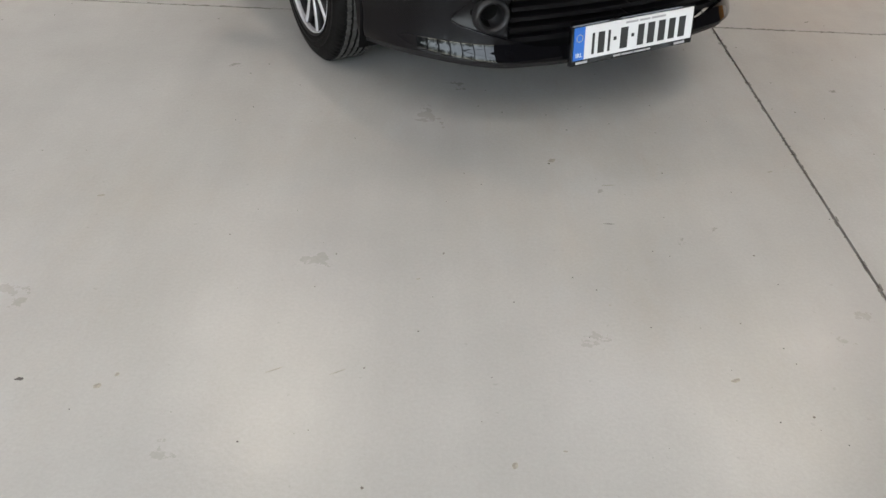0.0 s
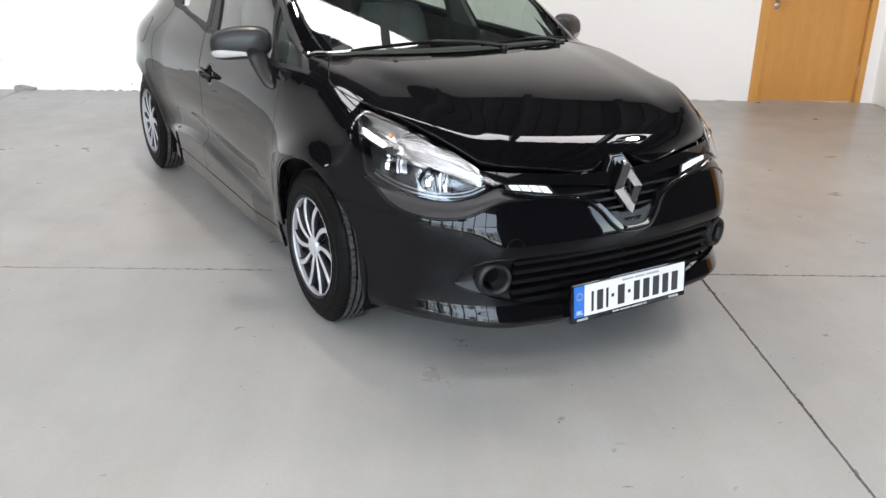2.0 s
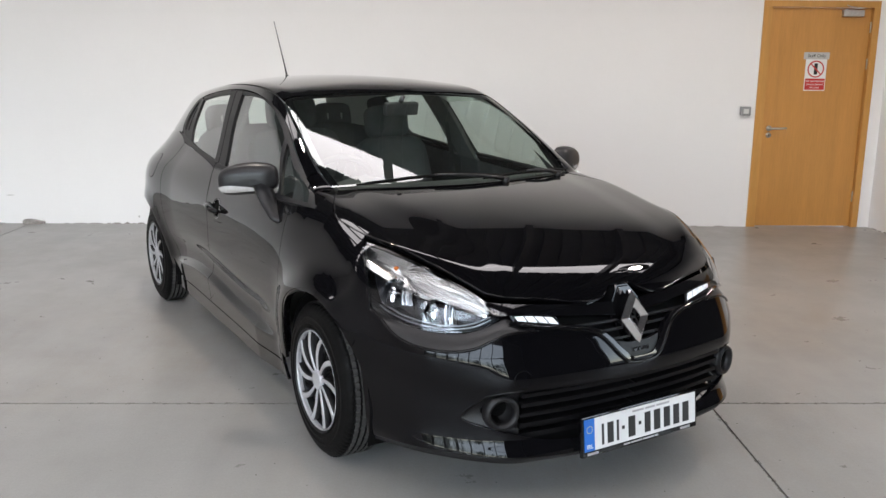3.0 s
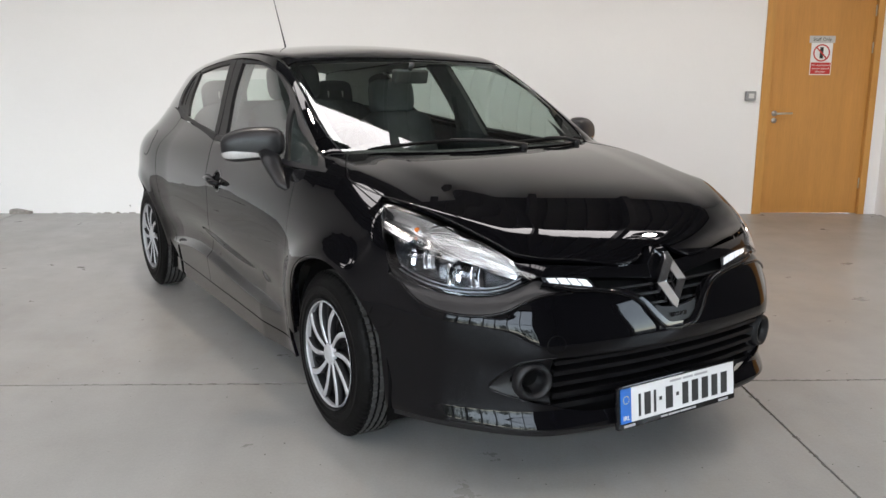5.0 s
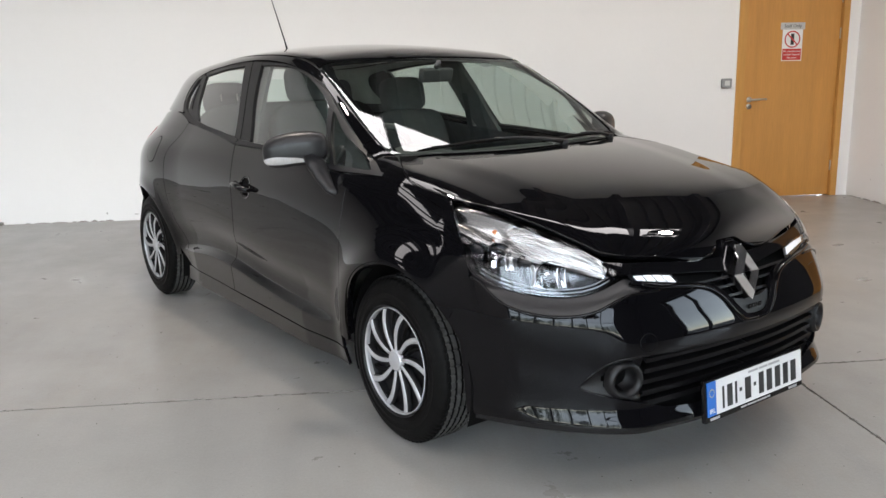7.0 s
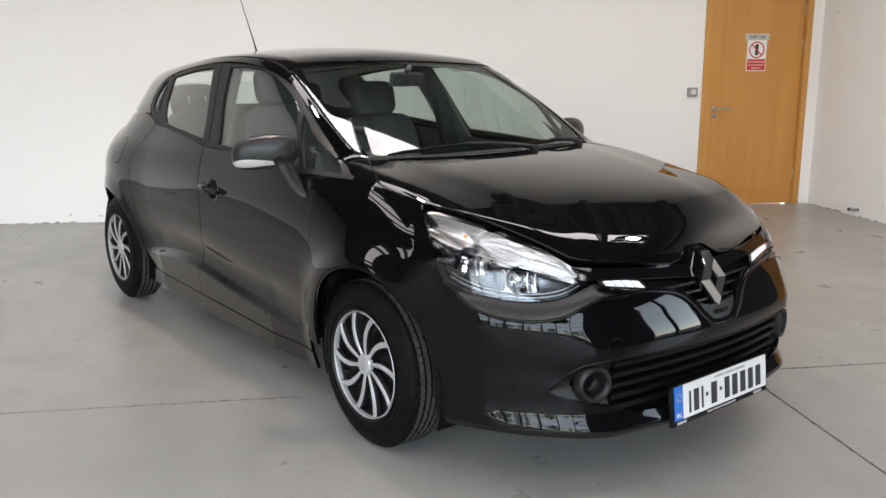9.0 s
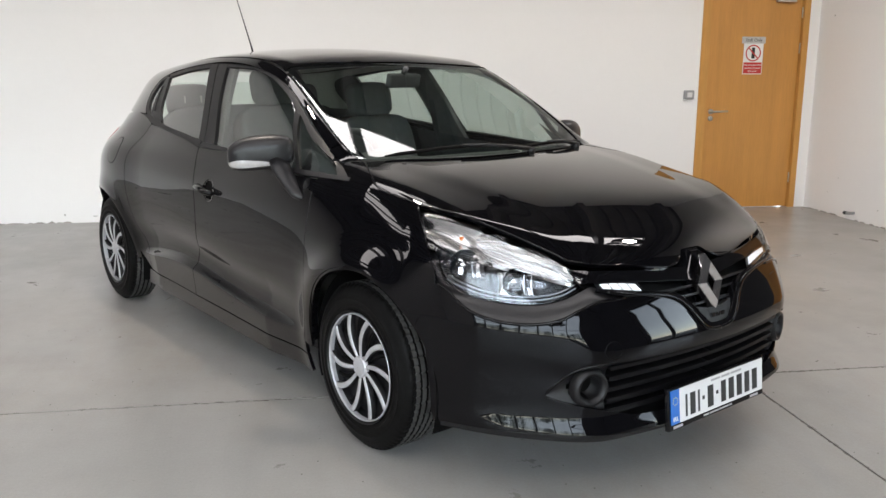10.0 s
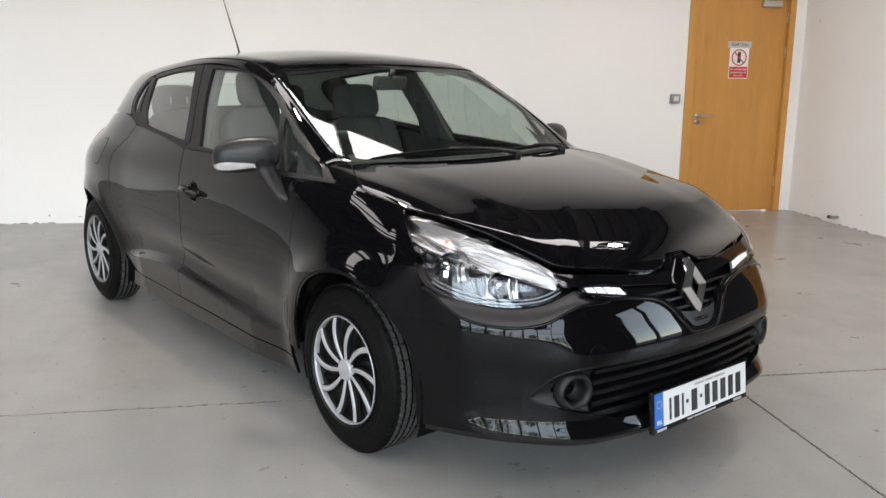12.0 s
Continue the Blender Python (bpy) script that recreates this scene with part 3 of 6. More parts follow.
def sheet(kind, nets, off=0.0, gap=0.0022, rim=0.014, mirror=False, both=False):
    """Verts, faces and normals of skin patches with turned-in rims. mirror: on the far side; both: on both sides at once."""
    V, F, N = [], [], []
    for net in nets:
        p, g = skin(kind, net[..., 0], net[..., 1], off)
        nv, nu = p.shape[:2]
        if np.ndim(off) and min(nv, nu) > 2:
            n = np.cross(np.gradient(p, axis=1), np.gradient(p, axis=0))
            n *= np.sign((n * g).sum(-1, keepdims=True) + 1e-12)
            size = np.linalg.norm(n, axis=-1, keepdims=True)
            g = np.where(size > 1e-9, n / np.maximum(size, 1e-9), g)
        if gap:
            q = p.copy()
            pull = lambda e, i: e + (i - e) / np.maximum(np.linalg.norm(i - e, axis=-1, keepdims=True), 1e-6) * gap
            q[0], q[-1] = pull(p[0], p[1]), pull(p[-1], p[-2])
            q[:, 0], q[:, -1] = pull(q[:, 0], q[:, 1]), pull(q[:, -1], q[:, -2])
            p = q
        base = len(V)
        ids = np.arange(nv * nu).reshape(nv, nu) + base
        faces = [(ids[i, j], ids[i, j + 1], ids[i + 1, j + 1], ids[i + 1, j]) for i in range(nv - 1) for j in range(nu - 1)]
        mid = p[nv // 2, nu // 2]
        n0 = np.cross(p[nv // 2, min(nu // 2 + 1, nu - 1)] - mid, p[min(nv // 2 + 1, nv - 1), nu // 2] - mid)
        if n0 @ g[nv // 2, nu // 2] < 0:
            faces = [f[::-1] for f in faces]
        flip = n0 @ g[nv // 2, nu // 2] < 0
        V += list(p.reshape(-1, 3))
        N += list(g.reshape(-1, 3))
        F += faces
        if rim:
            loop = [*ids[0, :-1], *ids[:-1, -1], *ids[-1, :0:-1], *ids[:0:-1, 0]]
            at = len(V)
            for k, i in enumerate(loop):
                e, n = V[i], N[i]
                V += [e - 0.0015 * n, e - rim * n]
                a, b = V[loop[k - 1]], V[loop[(k + 1) % len(loop)]]
                out = np.cross(b - a, n) * (-1 if flip else 1)
                out = out / max(np.linalg.norm(out), 1e-9)
                N += [out, out]
            m = len(loop)
            for k in range(m):
                k2 = (k + 1) % m
                quads = [(loop[k], at + 2 * k, at + 2 * k2, loop[k2]), (at + 2 * k, at + 2 * k + 1, at + 2 * k2 + 1, at + 2 * k2)]
                F += [q[::-1] if flip else q for q in quads]
    V, N = np.array(V), np.array(N)
    if mirror or both:
        W, M = V * (-1, 1, 1), N * (-1, 1, 1)
        G = [tuple(i + (len(V) if both else 0) for i in f[::-1]) for f in F]
        if both:
            V, N, F = np.concatenate([V, W]), np.concatenate([N, M]), F + G
        else:
            V, N, F = W, M, G
    return V, F, N


def panel(name, kind, nets, mat, parent, label="", sides=1, **how):
    """One panel; sides=2: also its twin on the far side."""
    made = []
    for far in range(sides):
        V, F, N = sheet(kind, nets, mirror=bool(far), **how)
        made.append(mesh_object(name, V, F, mat, parent[far] if isinstance(parent, (list, tuple)) else parent, label, True, N))
    return made


car = empty("car", pose(0, 0, 0, 0, 0, 30.0), "glossy black five-door hatchback parked on the concrete floor", "car")

# -- bonnet
HOOD_SIDE = [(-0.520, -0.677), (-0.566, -0.597), (-0.607, -0.514), (-0.647, -0.427), (-0.681, -0.329), (-0.712, -0.195), (-0.726, -0.082), (-0.730, 0.012), (-0.690, 0.122), (-0.604, 0.273)]
flipx = lambda pts: [(-a, b) for a, b in pts]
HOOD_FRONT = [(-0.520, -0.677), (-0.463, -0.713), (-0.344, -0.747), (-0.12, -0.784), (-0.075, -0.770), (-0.045, -0.750), (0.045, -0.750), (0.075, -0.770), (0.12, -0.784), (0.344, -0.747), (0.463, -0.713), (0.520, -0.677)]
HOOD_REAR = [(-0.604, 0.273), (-0.413, 0.222), (-0.203, 0.184), (0.0, 0.168), (0.203, 0.184), (0.413, 0.222), (0.604, 0.273)]
panel("bonnet", "top", [coons(HOOD_FRONT, HOOD_REAR, HOOD_SIDE, flipx(HOOD_SIDE), 90, 60)], PAINT, car)

# -- front wings
def arc(cy, cz, r, a0, a1, n):
    return [(cy + r * math.cos(radians(a)), cz + r * math.sin(radians(a))) for a in np.linspace(a0, a1, n)]


ARCH_F = arc(-0.035, 0.30, 0.372, 141, -2, 12)       # from the bumper over the wheel to the sill
ARCH_R = arc(2.565, 0.30, 0.372, 182, -5, 12)
wing_top = on_top([(-0.712, -0.195), (-0.726, -0.082), (-0.730, 0.012), (-0.690, 0.122), (-0.612, 0.273)])
DOOR_FRONT = [(0.384, 0.300), (0.352, 0.42), (0.333, 0.553), (0.340, 0.775), (0.345, 0.847), (0.347, 0.928)]
wing_low = on_side([*ARCH_F, (0.384, 0.300)])
wing_rear = on_side(DOOR_FRONT)
tip_a, tip_b = on_top([(-0.614, 0.272), (-0.632, 0.395)])
tip_c, tip_d = on_side([(0.396, 1.025), (0.172, 0.936)])
wing_front = [wing_low[0], on_side([(-0.375, 0.665)])[0], on_side([(-0.30, 0.80)])[0], wing_top[0]]
shoulder = line([wing_top[0], on_side([(-0.02, 0.868)])[0], on_side([(0.10, 0.895)])[0], tip_d, on_side([(0.265, 0.931)])[0], wing_rear[-1]], 60)
cut = int(np.argmin(np.abs(shoulder[:, 0] - tip_d[0])))
tip_d = tuple(shoulder[cut])
panel("front_wing", "roll", [coons(wing_low, shoulder, wing_front, wing_rear, 60, 44),
      coons(shoulder[:cut + 1], [*wing_top[:-1], tip_a], [wing_top[0], wing_top[0]], [tip_d, tip_a], 40, 14),
      coons([tip_a, tip_d], [tip_b, tip_c], [tip_a, on_top([(-0.624, 0.33)])[0], tip_b], [tip_d, on_side([(0.280, 0.976)])[0], tip_c], 14, 12)], PAINT, car, sides=2, gap=0.0)

# -- doors
DOOR_SPLIT = [(1.475, 0.250), (1.435, 0.44), (1.345, 0.617), (1.342, 0.775), (1.375, 0.874), (1.425, 0.968)]
BELT_F = [(0.347, 0.928), (0.490, 0.931), (0.828, 0.952), (1.123, 0.968), (1.425, 0.968)]
SILL_F = [(0.384, 0.245), (0.90, 0.245), (1.475, 0.250)]
REAR_EDGE = [(2.048, 0.270), (2.076, 0.40), (2.160, 0.53), (2.200, 0.677), (2.198, 0.800), (2.185, 0.885), (2.150, 0.945), (2.120, 1.040)]
doors_f = panel("front_door", "roll", [coons(on_side(SILL_F), on_side(BELT_F), on_side([(0.384, 0.245), *DOOR_FRONT]), on_side(DOOR_SPLIT), 70, 96)], PAINT, car, sides=2, gap=0.003)
doors_r = panel("rear_door", "roll", [coons(on_side([(1.475, 0.250), (2.048, 0.270)]), on_side([(1.425, 0.968), (1.62, 0.995), (1.90, 1.022), (2.120, 1.040)]), on_side(DOOR_SPLIT), on_side(REAR_EDGE), 50, 96)], PAINT, car, sides=2, gap=0.003)
panel("sill", "roll", [coons(on_side([(0.36, 0.175), (1.2, 0.17), (2.14, 0.18)]), on_side([(0.384, 0.243), (1.2, 0.245), (2.09, 0.268)]), on_side([(0.36, 0.175), (0.384, 0.243)]), on_side([(2.14, 0.18), (2.09, 0.268)]), 50, 5)], PAINT, car, "black painted sill", sides=2)

# -- dark strips added behind the door joints so no light shows through
for seam in (DOOR_FRONT, DOOR_SPLIT, REAR_EDGE):
    a, b = on_side([(y - 0.025, z) for y, z in seam]), on_side([(y + 0.025, z) for y, z in seam])
    panel("joint_backing", "roll", [coons(a, b, [a[0], b[0]], [a[-1], b[-1]], 30, 3)], DARK, car, "dark backing strip behind the door joint", sides=2, off=-0.016, gap=0, rim=0)

# -- rear quarters, roof sides, roof
q_low = on_side([(2.048, 0.270), *[p for p in ARCH_R if p[1] > 0.30 or p[0] > 2.6], (2.985, 0.25)])
q_up = on_side([(2.120, 1.040), (2.235, 1.072), (2.45, 1.09), (2.70, 1.06), (2.985, 0.99)])
panel("rear_quarter", "roll", [coons(q_low, q_up, on_side(REAR_EDGE), on_side([(2.985, 0.25), (3.0, 0.6), (2.985, 0.99)]), 50, 44)], PAINT, car, sides=2)
DLO_TOP = [(0.400, 1.028), (0.533, 1.106), (0.691, 1.199), (0.814, 1.258), (1.012, 1.314), (1.24, 1.347), (1.503, 1.359), (1.663, 1.354), (1.986, 1.328), (2.20, 1.300), (2.32, 1.262), (2.362, 1.20), (2.335, 1.14), (2.265, 1.085)]
rail_up = [*on_top([(-0.632, 0.399), (-0.630, 0.50), (-0.613, 0.695), (-0.590, 0.915)]), *on_top([(-0.574, 1.2), (-0.556, 1.6), (-0.532, 2.0), (-0.497, 2.4), (-0.435, 2.75)]), on_side([(2.93, 1.10)])[0]]
panel("roof_side", "roll", [coons(on_side(DLO_TOP), rail_up, [on_side(DLO_TOP[:1])[0], rail_up[0]], [on_side(DLO_TOP[-1:])[0], on_side([(2.6, 1.085)])[0], rail_up[-1]], 110, 14)], PAINT, car, sides=2)
HEADER = [(-0.583, 0.918), (-0.427, 0.924), (-0.20, 0.932), (0.0, 0.936), (0.20, 0.932), (0.427, 0.924), (0.583, 0.918)]
ROOF_L = [(-0.583, 0.918), (-0.568, 1.2), (-0.550, 1.6), (-0.526, 2.0), (-0.491, 2.4), (-0.43, 2.74)]
panel("roof", "top", [coons(HEADER, [(-0.43, 2.74), (0, 2.80), (0.43, 2.74)], ROOF_L, flipx(ROOF_L), 40, 60)], PAINT, car)
panel("roof_lining", "top", [coons(HEADER, [(-0.43, 2.70), (0, 2.76), (0.43, 2.70)], ROOF_L, flipx(ROOF_L), 24, 30)], LINING, car, "pale grey cloth roof lining", off=-0.022, rim=0)

# -- glass
WS_L = [(-0.612, 0.300), (-0.622, 0.397), (-0.620, 0.500), (-0.603, 0.695), (-0.579, 0.914)]
COWL = [(-0.612, 0.300), (-0.413, 0.242), (-0.203, 0.203), (0.0, 0.188), (0.203, 0.203), (0.413, 0.242), (0.612, 0.300)]
HEAD_IN = [(-0.579, 0.914), (-0.427, 0.920), (-0.20, 0.928), (0.0, 0.932), (0.20, 0.928), (0.427, 0.920), (0.579, 0.914)]
windscreen = panel("windscreen", "top", [coons(COWL, HEAD_IN, WS_L, flipx(WS_L), 60, 40)], CAR_GLASS, car, "large green-tinted windscreen", off=-0.004, rim=0)[0]
edge_net = lambda w: coons([(a * 1.0, b) for a, b in HEAD_IN], [(a * 0.965, b - w) for a, b in HEAD_IN], [HEAD_IN[0], (HEAD_IN[0][0] * 0.965, HEAD_IN[0][1] - w)], [HEAD_IN[-1], (HEAD_IN[-1][0] * 0.965, HEAD_IN[-1][1] - w)], 40, 2)
panel("top_band", "top", [edge_net(0.028)], GLOSS, windscreen, "black printed band", off=-0.006, rim=0)
side_band = coons(WS_L, [(a + 0.035, b + 0.01) for a, b in WS_L], [WS_L[0], (WS_L[0][0] + 0.035, WS_L[0][1] + 0.01)], [WS_L[-1], (WS_L[-1][0] + 0.035, WS_L[-1][1] - 0.01)], 30, 2)
for m in (False, True):
    V, F, N = sheet("top", [side_band], off=-0.006, rim=0, mirror=m)
    mesh_object("side_band", V, F, GLOSS, windscreen, "black printed band", True, N)

FG = dict(low=[(0.513, 0.950), (0.879, 0.969), (1.285, 0.990)], high=[(0.682, 1.167), (0.748, 1.207), (0.938, 1.286), (1.107, 1.322), (1.24, 1.333), (1.445, 1.336)])
fg = coons(on_side(FG["low"]), on_side(FG["high"]), on_side([(0.513, 0.950), (0.619, 1.060), (0.682, 1.167)]), on_side([(1.285, 0.990), (1.370, 1.156), (1.445, 1.336)]), 40, 24)
panel("window_pane", "roll", [fg], SIDE_GLASS, doors_f, sides=2, off=-0.010, rim=0)
SG = coons(on_side([(0.249, 0.943), (0.485, 0.949)]), on_side([(0.352, 0.995), (0.643, 1.151)]), on_side([(0.249, 0.943), (0.304, 0.971), (0.352, 0.995)]), on_side([(0.485, 0.949), (0.584, 1.050), (0.643, 1.151)]), 12, 16)
panel("sail_cover", "roll", [coons(on_side([(0.180, 0.939), (0.249, 0.943)]), on_side([(0.285, 0.977), (0.352, 0.995)]), on_side([(0.180, 0.939), (0.285, 0.977)]), on_side([(0.249, 0.943), (0.304, 0.971), (0.352, 0.995)]), 8, 10)], TRIM, doors_f, "satin black corner cover", sides=2, off=-0.002, gap=0)
flat = skin("roll", SG[[0, 0, -1, -1], [0, -1, -1, 0], 0], SG[[0, 0, -1, -1], [0, -1, -1, 0], 1], -0.012)[0]
for far, d in enumerate(doors_f):
    q = flat * (-1 if far else 1, 1, 1)
    mesh_object("quarter_light", q, [(0, 1, 2), (0, 2, 3)] if not far else [(0, 2, 1), (0, 3, 2)], SIDE_GLASS, d, "small fixed front pane")
rg = coons(on_side([(1.468, 1.003), (1.706, 1.020), (1.90, 1.038), (2.01, 1.055)]), on_side([(1.640, 1.334), (1.90, 1.315), (2.165, 1.283)]), on_side([(1.468, 1.003), (1.535, 1.163), (1.640, 1.334)]), on_side([(2.01, 1.055), (2.075, 1.11), (2.125, 1.20), (2.165, 1.283)]), 34, 24)
panel("window_pane", "roll", [rg], SIDE_GLASS, doors_r, sides=2, off=-0.010, rim=0)
qg = coons(on_side([(2.215, 1.095), (2.262, 1.110)]), on_side([(2.235, 1.272), (2.288, 1.255)]), on_side([(2.215, 1.095), (2.24, 1.19), (2.235, 1.272)]), on_side([(2.262, 1.110), (2.318, 1.18), (2.288, 1.255)]), 8, 16)
panel("rear_quarter_light", "roll", [qg], SIDE_GLASS, car, "small fixed rear pane", sides=2, off=-0.010, rim=0)

# -- window frames and pillar covers
def strip(a, b, n=50, w=3):
    """A band between two lines on the flank."""
    a, b = on_side(a), on_side(b)
    return coons(a, b, [a[0], b[0]], [a[-1], b[-1]], n, w)


panel("window_surround", "roll", [strip(FG["high"], [(0.653, 1.171), (0.720, 1.212), (0.920, 1.292), (1.106, 1.333), (1.24, 1.345), (1.495, 1.356)]),
                                  strip([(0.352, 0.995), (0.515, 1.070), (0.643, 1.151), (0.682, 1.167)], [(0.375, 1.019), (0.516, 1.093), (0.657, 1.175), (0.707, 1.202)])],
      TRIM, doors_f, "satin black window frame", sides=2, off=-0.003, gap=0)
panel("quarter_divider", "roll", [strip([(0.485, 0.949), (0.584, 1.050), (0.643, 1.151)], [(0.513, 0.950), (0.619, 1.060), (0.682, 1.167)], 16)], TRIM, doors_f, "black window divider", sides=2, off=-0.002, gap=0)
panel("waist_strip", "roll", [strip([(0.176, 0.934), (0.491, 0.934), (0.828, 0.953), (1.123, 0.970), (1.425, 0.971)], [(0.182, 0.945), (0.508, 0.952), (0.879, 0.970), (1.123, 0.983), (1.405, 0.993)])], TRIM, doors_f, "black waist seal", sides=2, off=0.003, gap=0)
panel("waist_strip", "roll", [strip([(1.428, 0.971), (1.62, 0.998), (1.90, 1.025), (2.120, 1.043), (2.235, 1.075)], [(1.418, 0.994), (1.62, 1.016), (1.90, 1.040), (2.10, 1.066), (2.225, 1.095)])], TRIM, doors_r, "black waist seal", sides=2, off=0.003, gap=0)
panel("pillar_cover", "roll", [strip([(1.285, 0.990), (1.370, 1.156), (1.445, 1.336), (1.452, 1.356)], [(1.395, 0.992), (1.462, 1.166), (1.555, 1.345), (1.562, 1.357)], 24)], TRIM, doors_f, "satin black pillar cover", sides=2, off=-0.001)
panel("pillar_cover", "roll", [strip([(1.400, 0.992), (1.467, 1.166), (1.560, 1.345), (1.567, 1.357)], [(1.468, 1.003), (1.535, 1.163), (1.640, 1.334), (1.652, 1.355)], 24)], TRIM, doors_r, "satin black pillar cover", sides=2, off=-0.001)
panel("window_surround", "roll", [strip([(1.640, 1.334), (1.90, 1.315), (2.165, 1.283)], [(1.66, 1.352), (1.986, 1.325), (2.20, 1.297)], 30),
                                  strip([(2.165, 1.283), (2.125, 1.20), (2.075, 1.11), (2.01, 1.055)], [(2.225, 1.285), (2.230, 1.19), (2.205, 1.10), (2.14, 1.055)], 24)], TRIM, doors_r, "black frame with grained corner cover", sides=2, off=-0.002, gap=0)
panel("rear_handle_cover", "roll", [strip([(2.150, 1.105), (2.185, 1.17), (2.195, 1.235)], [(2.185, 1.105), (2.215, 1.17), (2.215, 1.235)], 14)], MATT, doors_r, "hidden black handle in the corner", sides=2, off=0.003)
panel("quarter_surround", "roll", [strip([(2.235, 1.272), (2.288, 1.255), (2.318, 1.18), (2.262, 1.110), (2.215, 1.095)], [(2.22, 1.294), (2.325, 1.258), (2.360, 1.20), (2.30, 1.105), (2.225, 1.080)], 24)], TRIM, car, "black quarter window seal", sides=2, off=-0.002, gap=0)

roof_rim = coons(on_side(DLO_TOP), rail_up, [on_side(DLO_TOP[:1])[0], rail_up[0]], [on_side(DLO_TOP[-1:])[0], on_side([(2.6, 1.085)])[0], rail_up[-1]], 60, 8)
panel("roof_edge_lining", "roll", [roof_rim[1:, 4:]], LINING, car, "pale grey roof edge lining", sides=2, off=-0.028, rim=0)

# -- tail: closed behind with a rear window
tail = [(-0.50, 0.35), (-0.53, 0.65), (-0.50, 0.95)]
panel("tailgate", "back", [coons([(-0.50, 0.35), (0.50, 0.35)], [(-0.50, 0.95), (0.50, 0.95)], tail, flipx(tail), 20, 16)], PAINT, car)
panel("rear_window", "back", [coons([(-0.45, 0.97), (0.45, 0.97)], [(-0.36, 1.24), (0.36, 1.24)], [(-0.45, 0.97), (-0.36, 1.24)], [(0.45, 0.97), (0.36, 1.24)], 20, 10)], CAR_GLASS, car, "tinted rear window", off=-0.005, rim=0)
panel("tail_lamp", "roll", [strip([(2.78, 0.80), (2.90, 0.79), (2.99, 0.80)], [(2.72, 0.985), (2.86, 0.985), (2.975, 0.965)], 16, 10)], RED_LENS, car, "red tail lamp", sides=2, off=0.004)
FUEL = arc(2.375, 0.888, 0.0695, 0, 360, 25)
panel("fuel_flap_joint", "roll", [coons(on_side(FUEL[12:25]), on_side(FUEL[12::-1]), on_side([FUEL[12], FUEL[12]]), on_side([FUEL[24], FUEL[24]]), 16, 8)], DARK, car, "dark joint round the flap", off=0.0004, gap=0.0, rim=0.003)
FUEL = arc(2.375, 0.888, 0.066, 0, 360, 25)
panel("fuel_flap", "roll", [coons(on_side(FUEL[12:25]), on_side(FUEL[12::-1]), on_side([FUEL[12], FUEL[12]]), on_side([FUEL[24], FUEL[24]]), 16, 8)], PAINT, car, "round fuel filler flap", off=0.0012, gap=0.0)

# -- front bumper: corner, bands above and below the lamp pod, upper bar and lower bar
B_EDGE = [(-47.7, 0.223), (-48.2, 0.353), (-49.2, 0.50), (-51.0, 0.605)]
CREASE = [(-51.0, 0.605), (-49.0, 0.645), (-46.8, 0.674), (-44.9, 0.655), (-43.4, 0.630), (-41.2, 0.604), (-38.7, 0.589), (-34.0, 0.582), (-30.5, 0.590)]
POD_TOP = [(-30.5, 0.365), (-28.7, 0.413), (-26.5, 0.450), (-23.6, 0.467), (-21.5, 0.470)]
POD_LOW = [(-30.5, 0.365), (-29.0, 0.350), (-25.6, 0.332), (-21.5, 0.310)]
FOOT = [(-47.7, 0.223), (-39.5, 0.236), (-35.3, 0.241), (-30.5, 0.246)]
bumper_nets = [
    coons(FOOT, CREASE, B_EDGE, [(-30.5, 0.246), (-30.5, 0.365), (-30.5, 0.590)], 34, 34),
    coons(POD_TOP, [(-30.5, 0.590), (-28.2, 0.604), (-26.0, 0.627), (-23.8, 0.645), (-21.5, 0.651)], [(-30.5, 0.365), (-30.5, 0.590)], [(-21.5, 0.470), (-21.5, 0.651)], 20, 22),
    coons([(-21.5, 0.470), (-9.0, 0.464), (0.0, 0.463)], [(-21.5, 0.651), (-18.4, 0.651), (-13.7, 0.645), (-8.8, 0.622), (-6.9, 0.595), (-4.6, 0.542), (-2.9, 0.514), (0.0, 0.506)], [(-21.5, 0.470), (-21.5, 0.651)], [(0.0, 0.463), (0.0, 0.506)], 50, 18),
    coons([(-30.5, 0.246), (-27.7, 0.247), (-21.5, 0.243)], POD_LOW, [(-30.5, 0.246), (-30.5, 0.365)], [(-21.5, 0.243), (-21.5, 0.310)], 20, 12),
    coons([(-21.5, 0.243), (-11.0, 0.228), (0.0, 0.224)], [(-21.5, 0.310), (-17.4, 0.286), (-12.4, 0.277), (0.0, 0.274)], [(-21.5, 0.243), (-21.5, 0.310)], [(0.0, 0.224), (0.0, 0.274)], 30, 8),
]
V, F, N = sheet("round", bumper_nets, gap=0, rim=0.016, both=True)
bumper = mesh_object("front_bumper", V, F, PAINT, car, "", True, N)
lip_low = [(-47.7, 0.198), (-39.5, 0.209), (-30.5, 0.215), (-21.0, 0.210), (-11.0, 0.197), (0.0, 0.193)]
lip_up = [(-47.7, 0.226), (-39.5, 0.238), (-30.5, 0.247), (-21.0, 0.243), (-11.0, 0.229), (0.0, 0.225)]
V, F, N = sheet("round", [coons(lip_low, lip_up, [lip_low[0], lip_up[0]], [lip_low[-1], lip_up[-1]], 60, 4)], off=-0.010, gap=0, rim=0.05, both=True)
mesh_object("bumper_lip", V, F, MATT, bumper, "grained black lower lip", True, N)

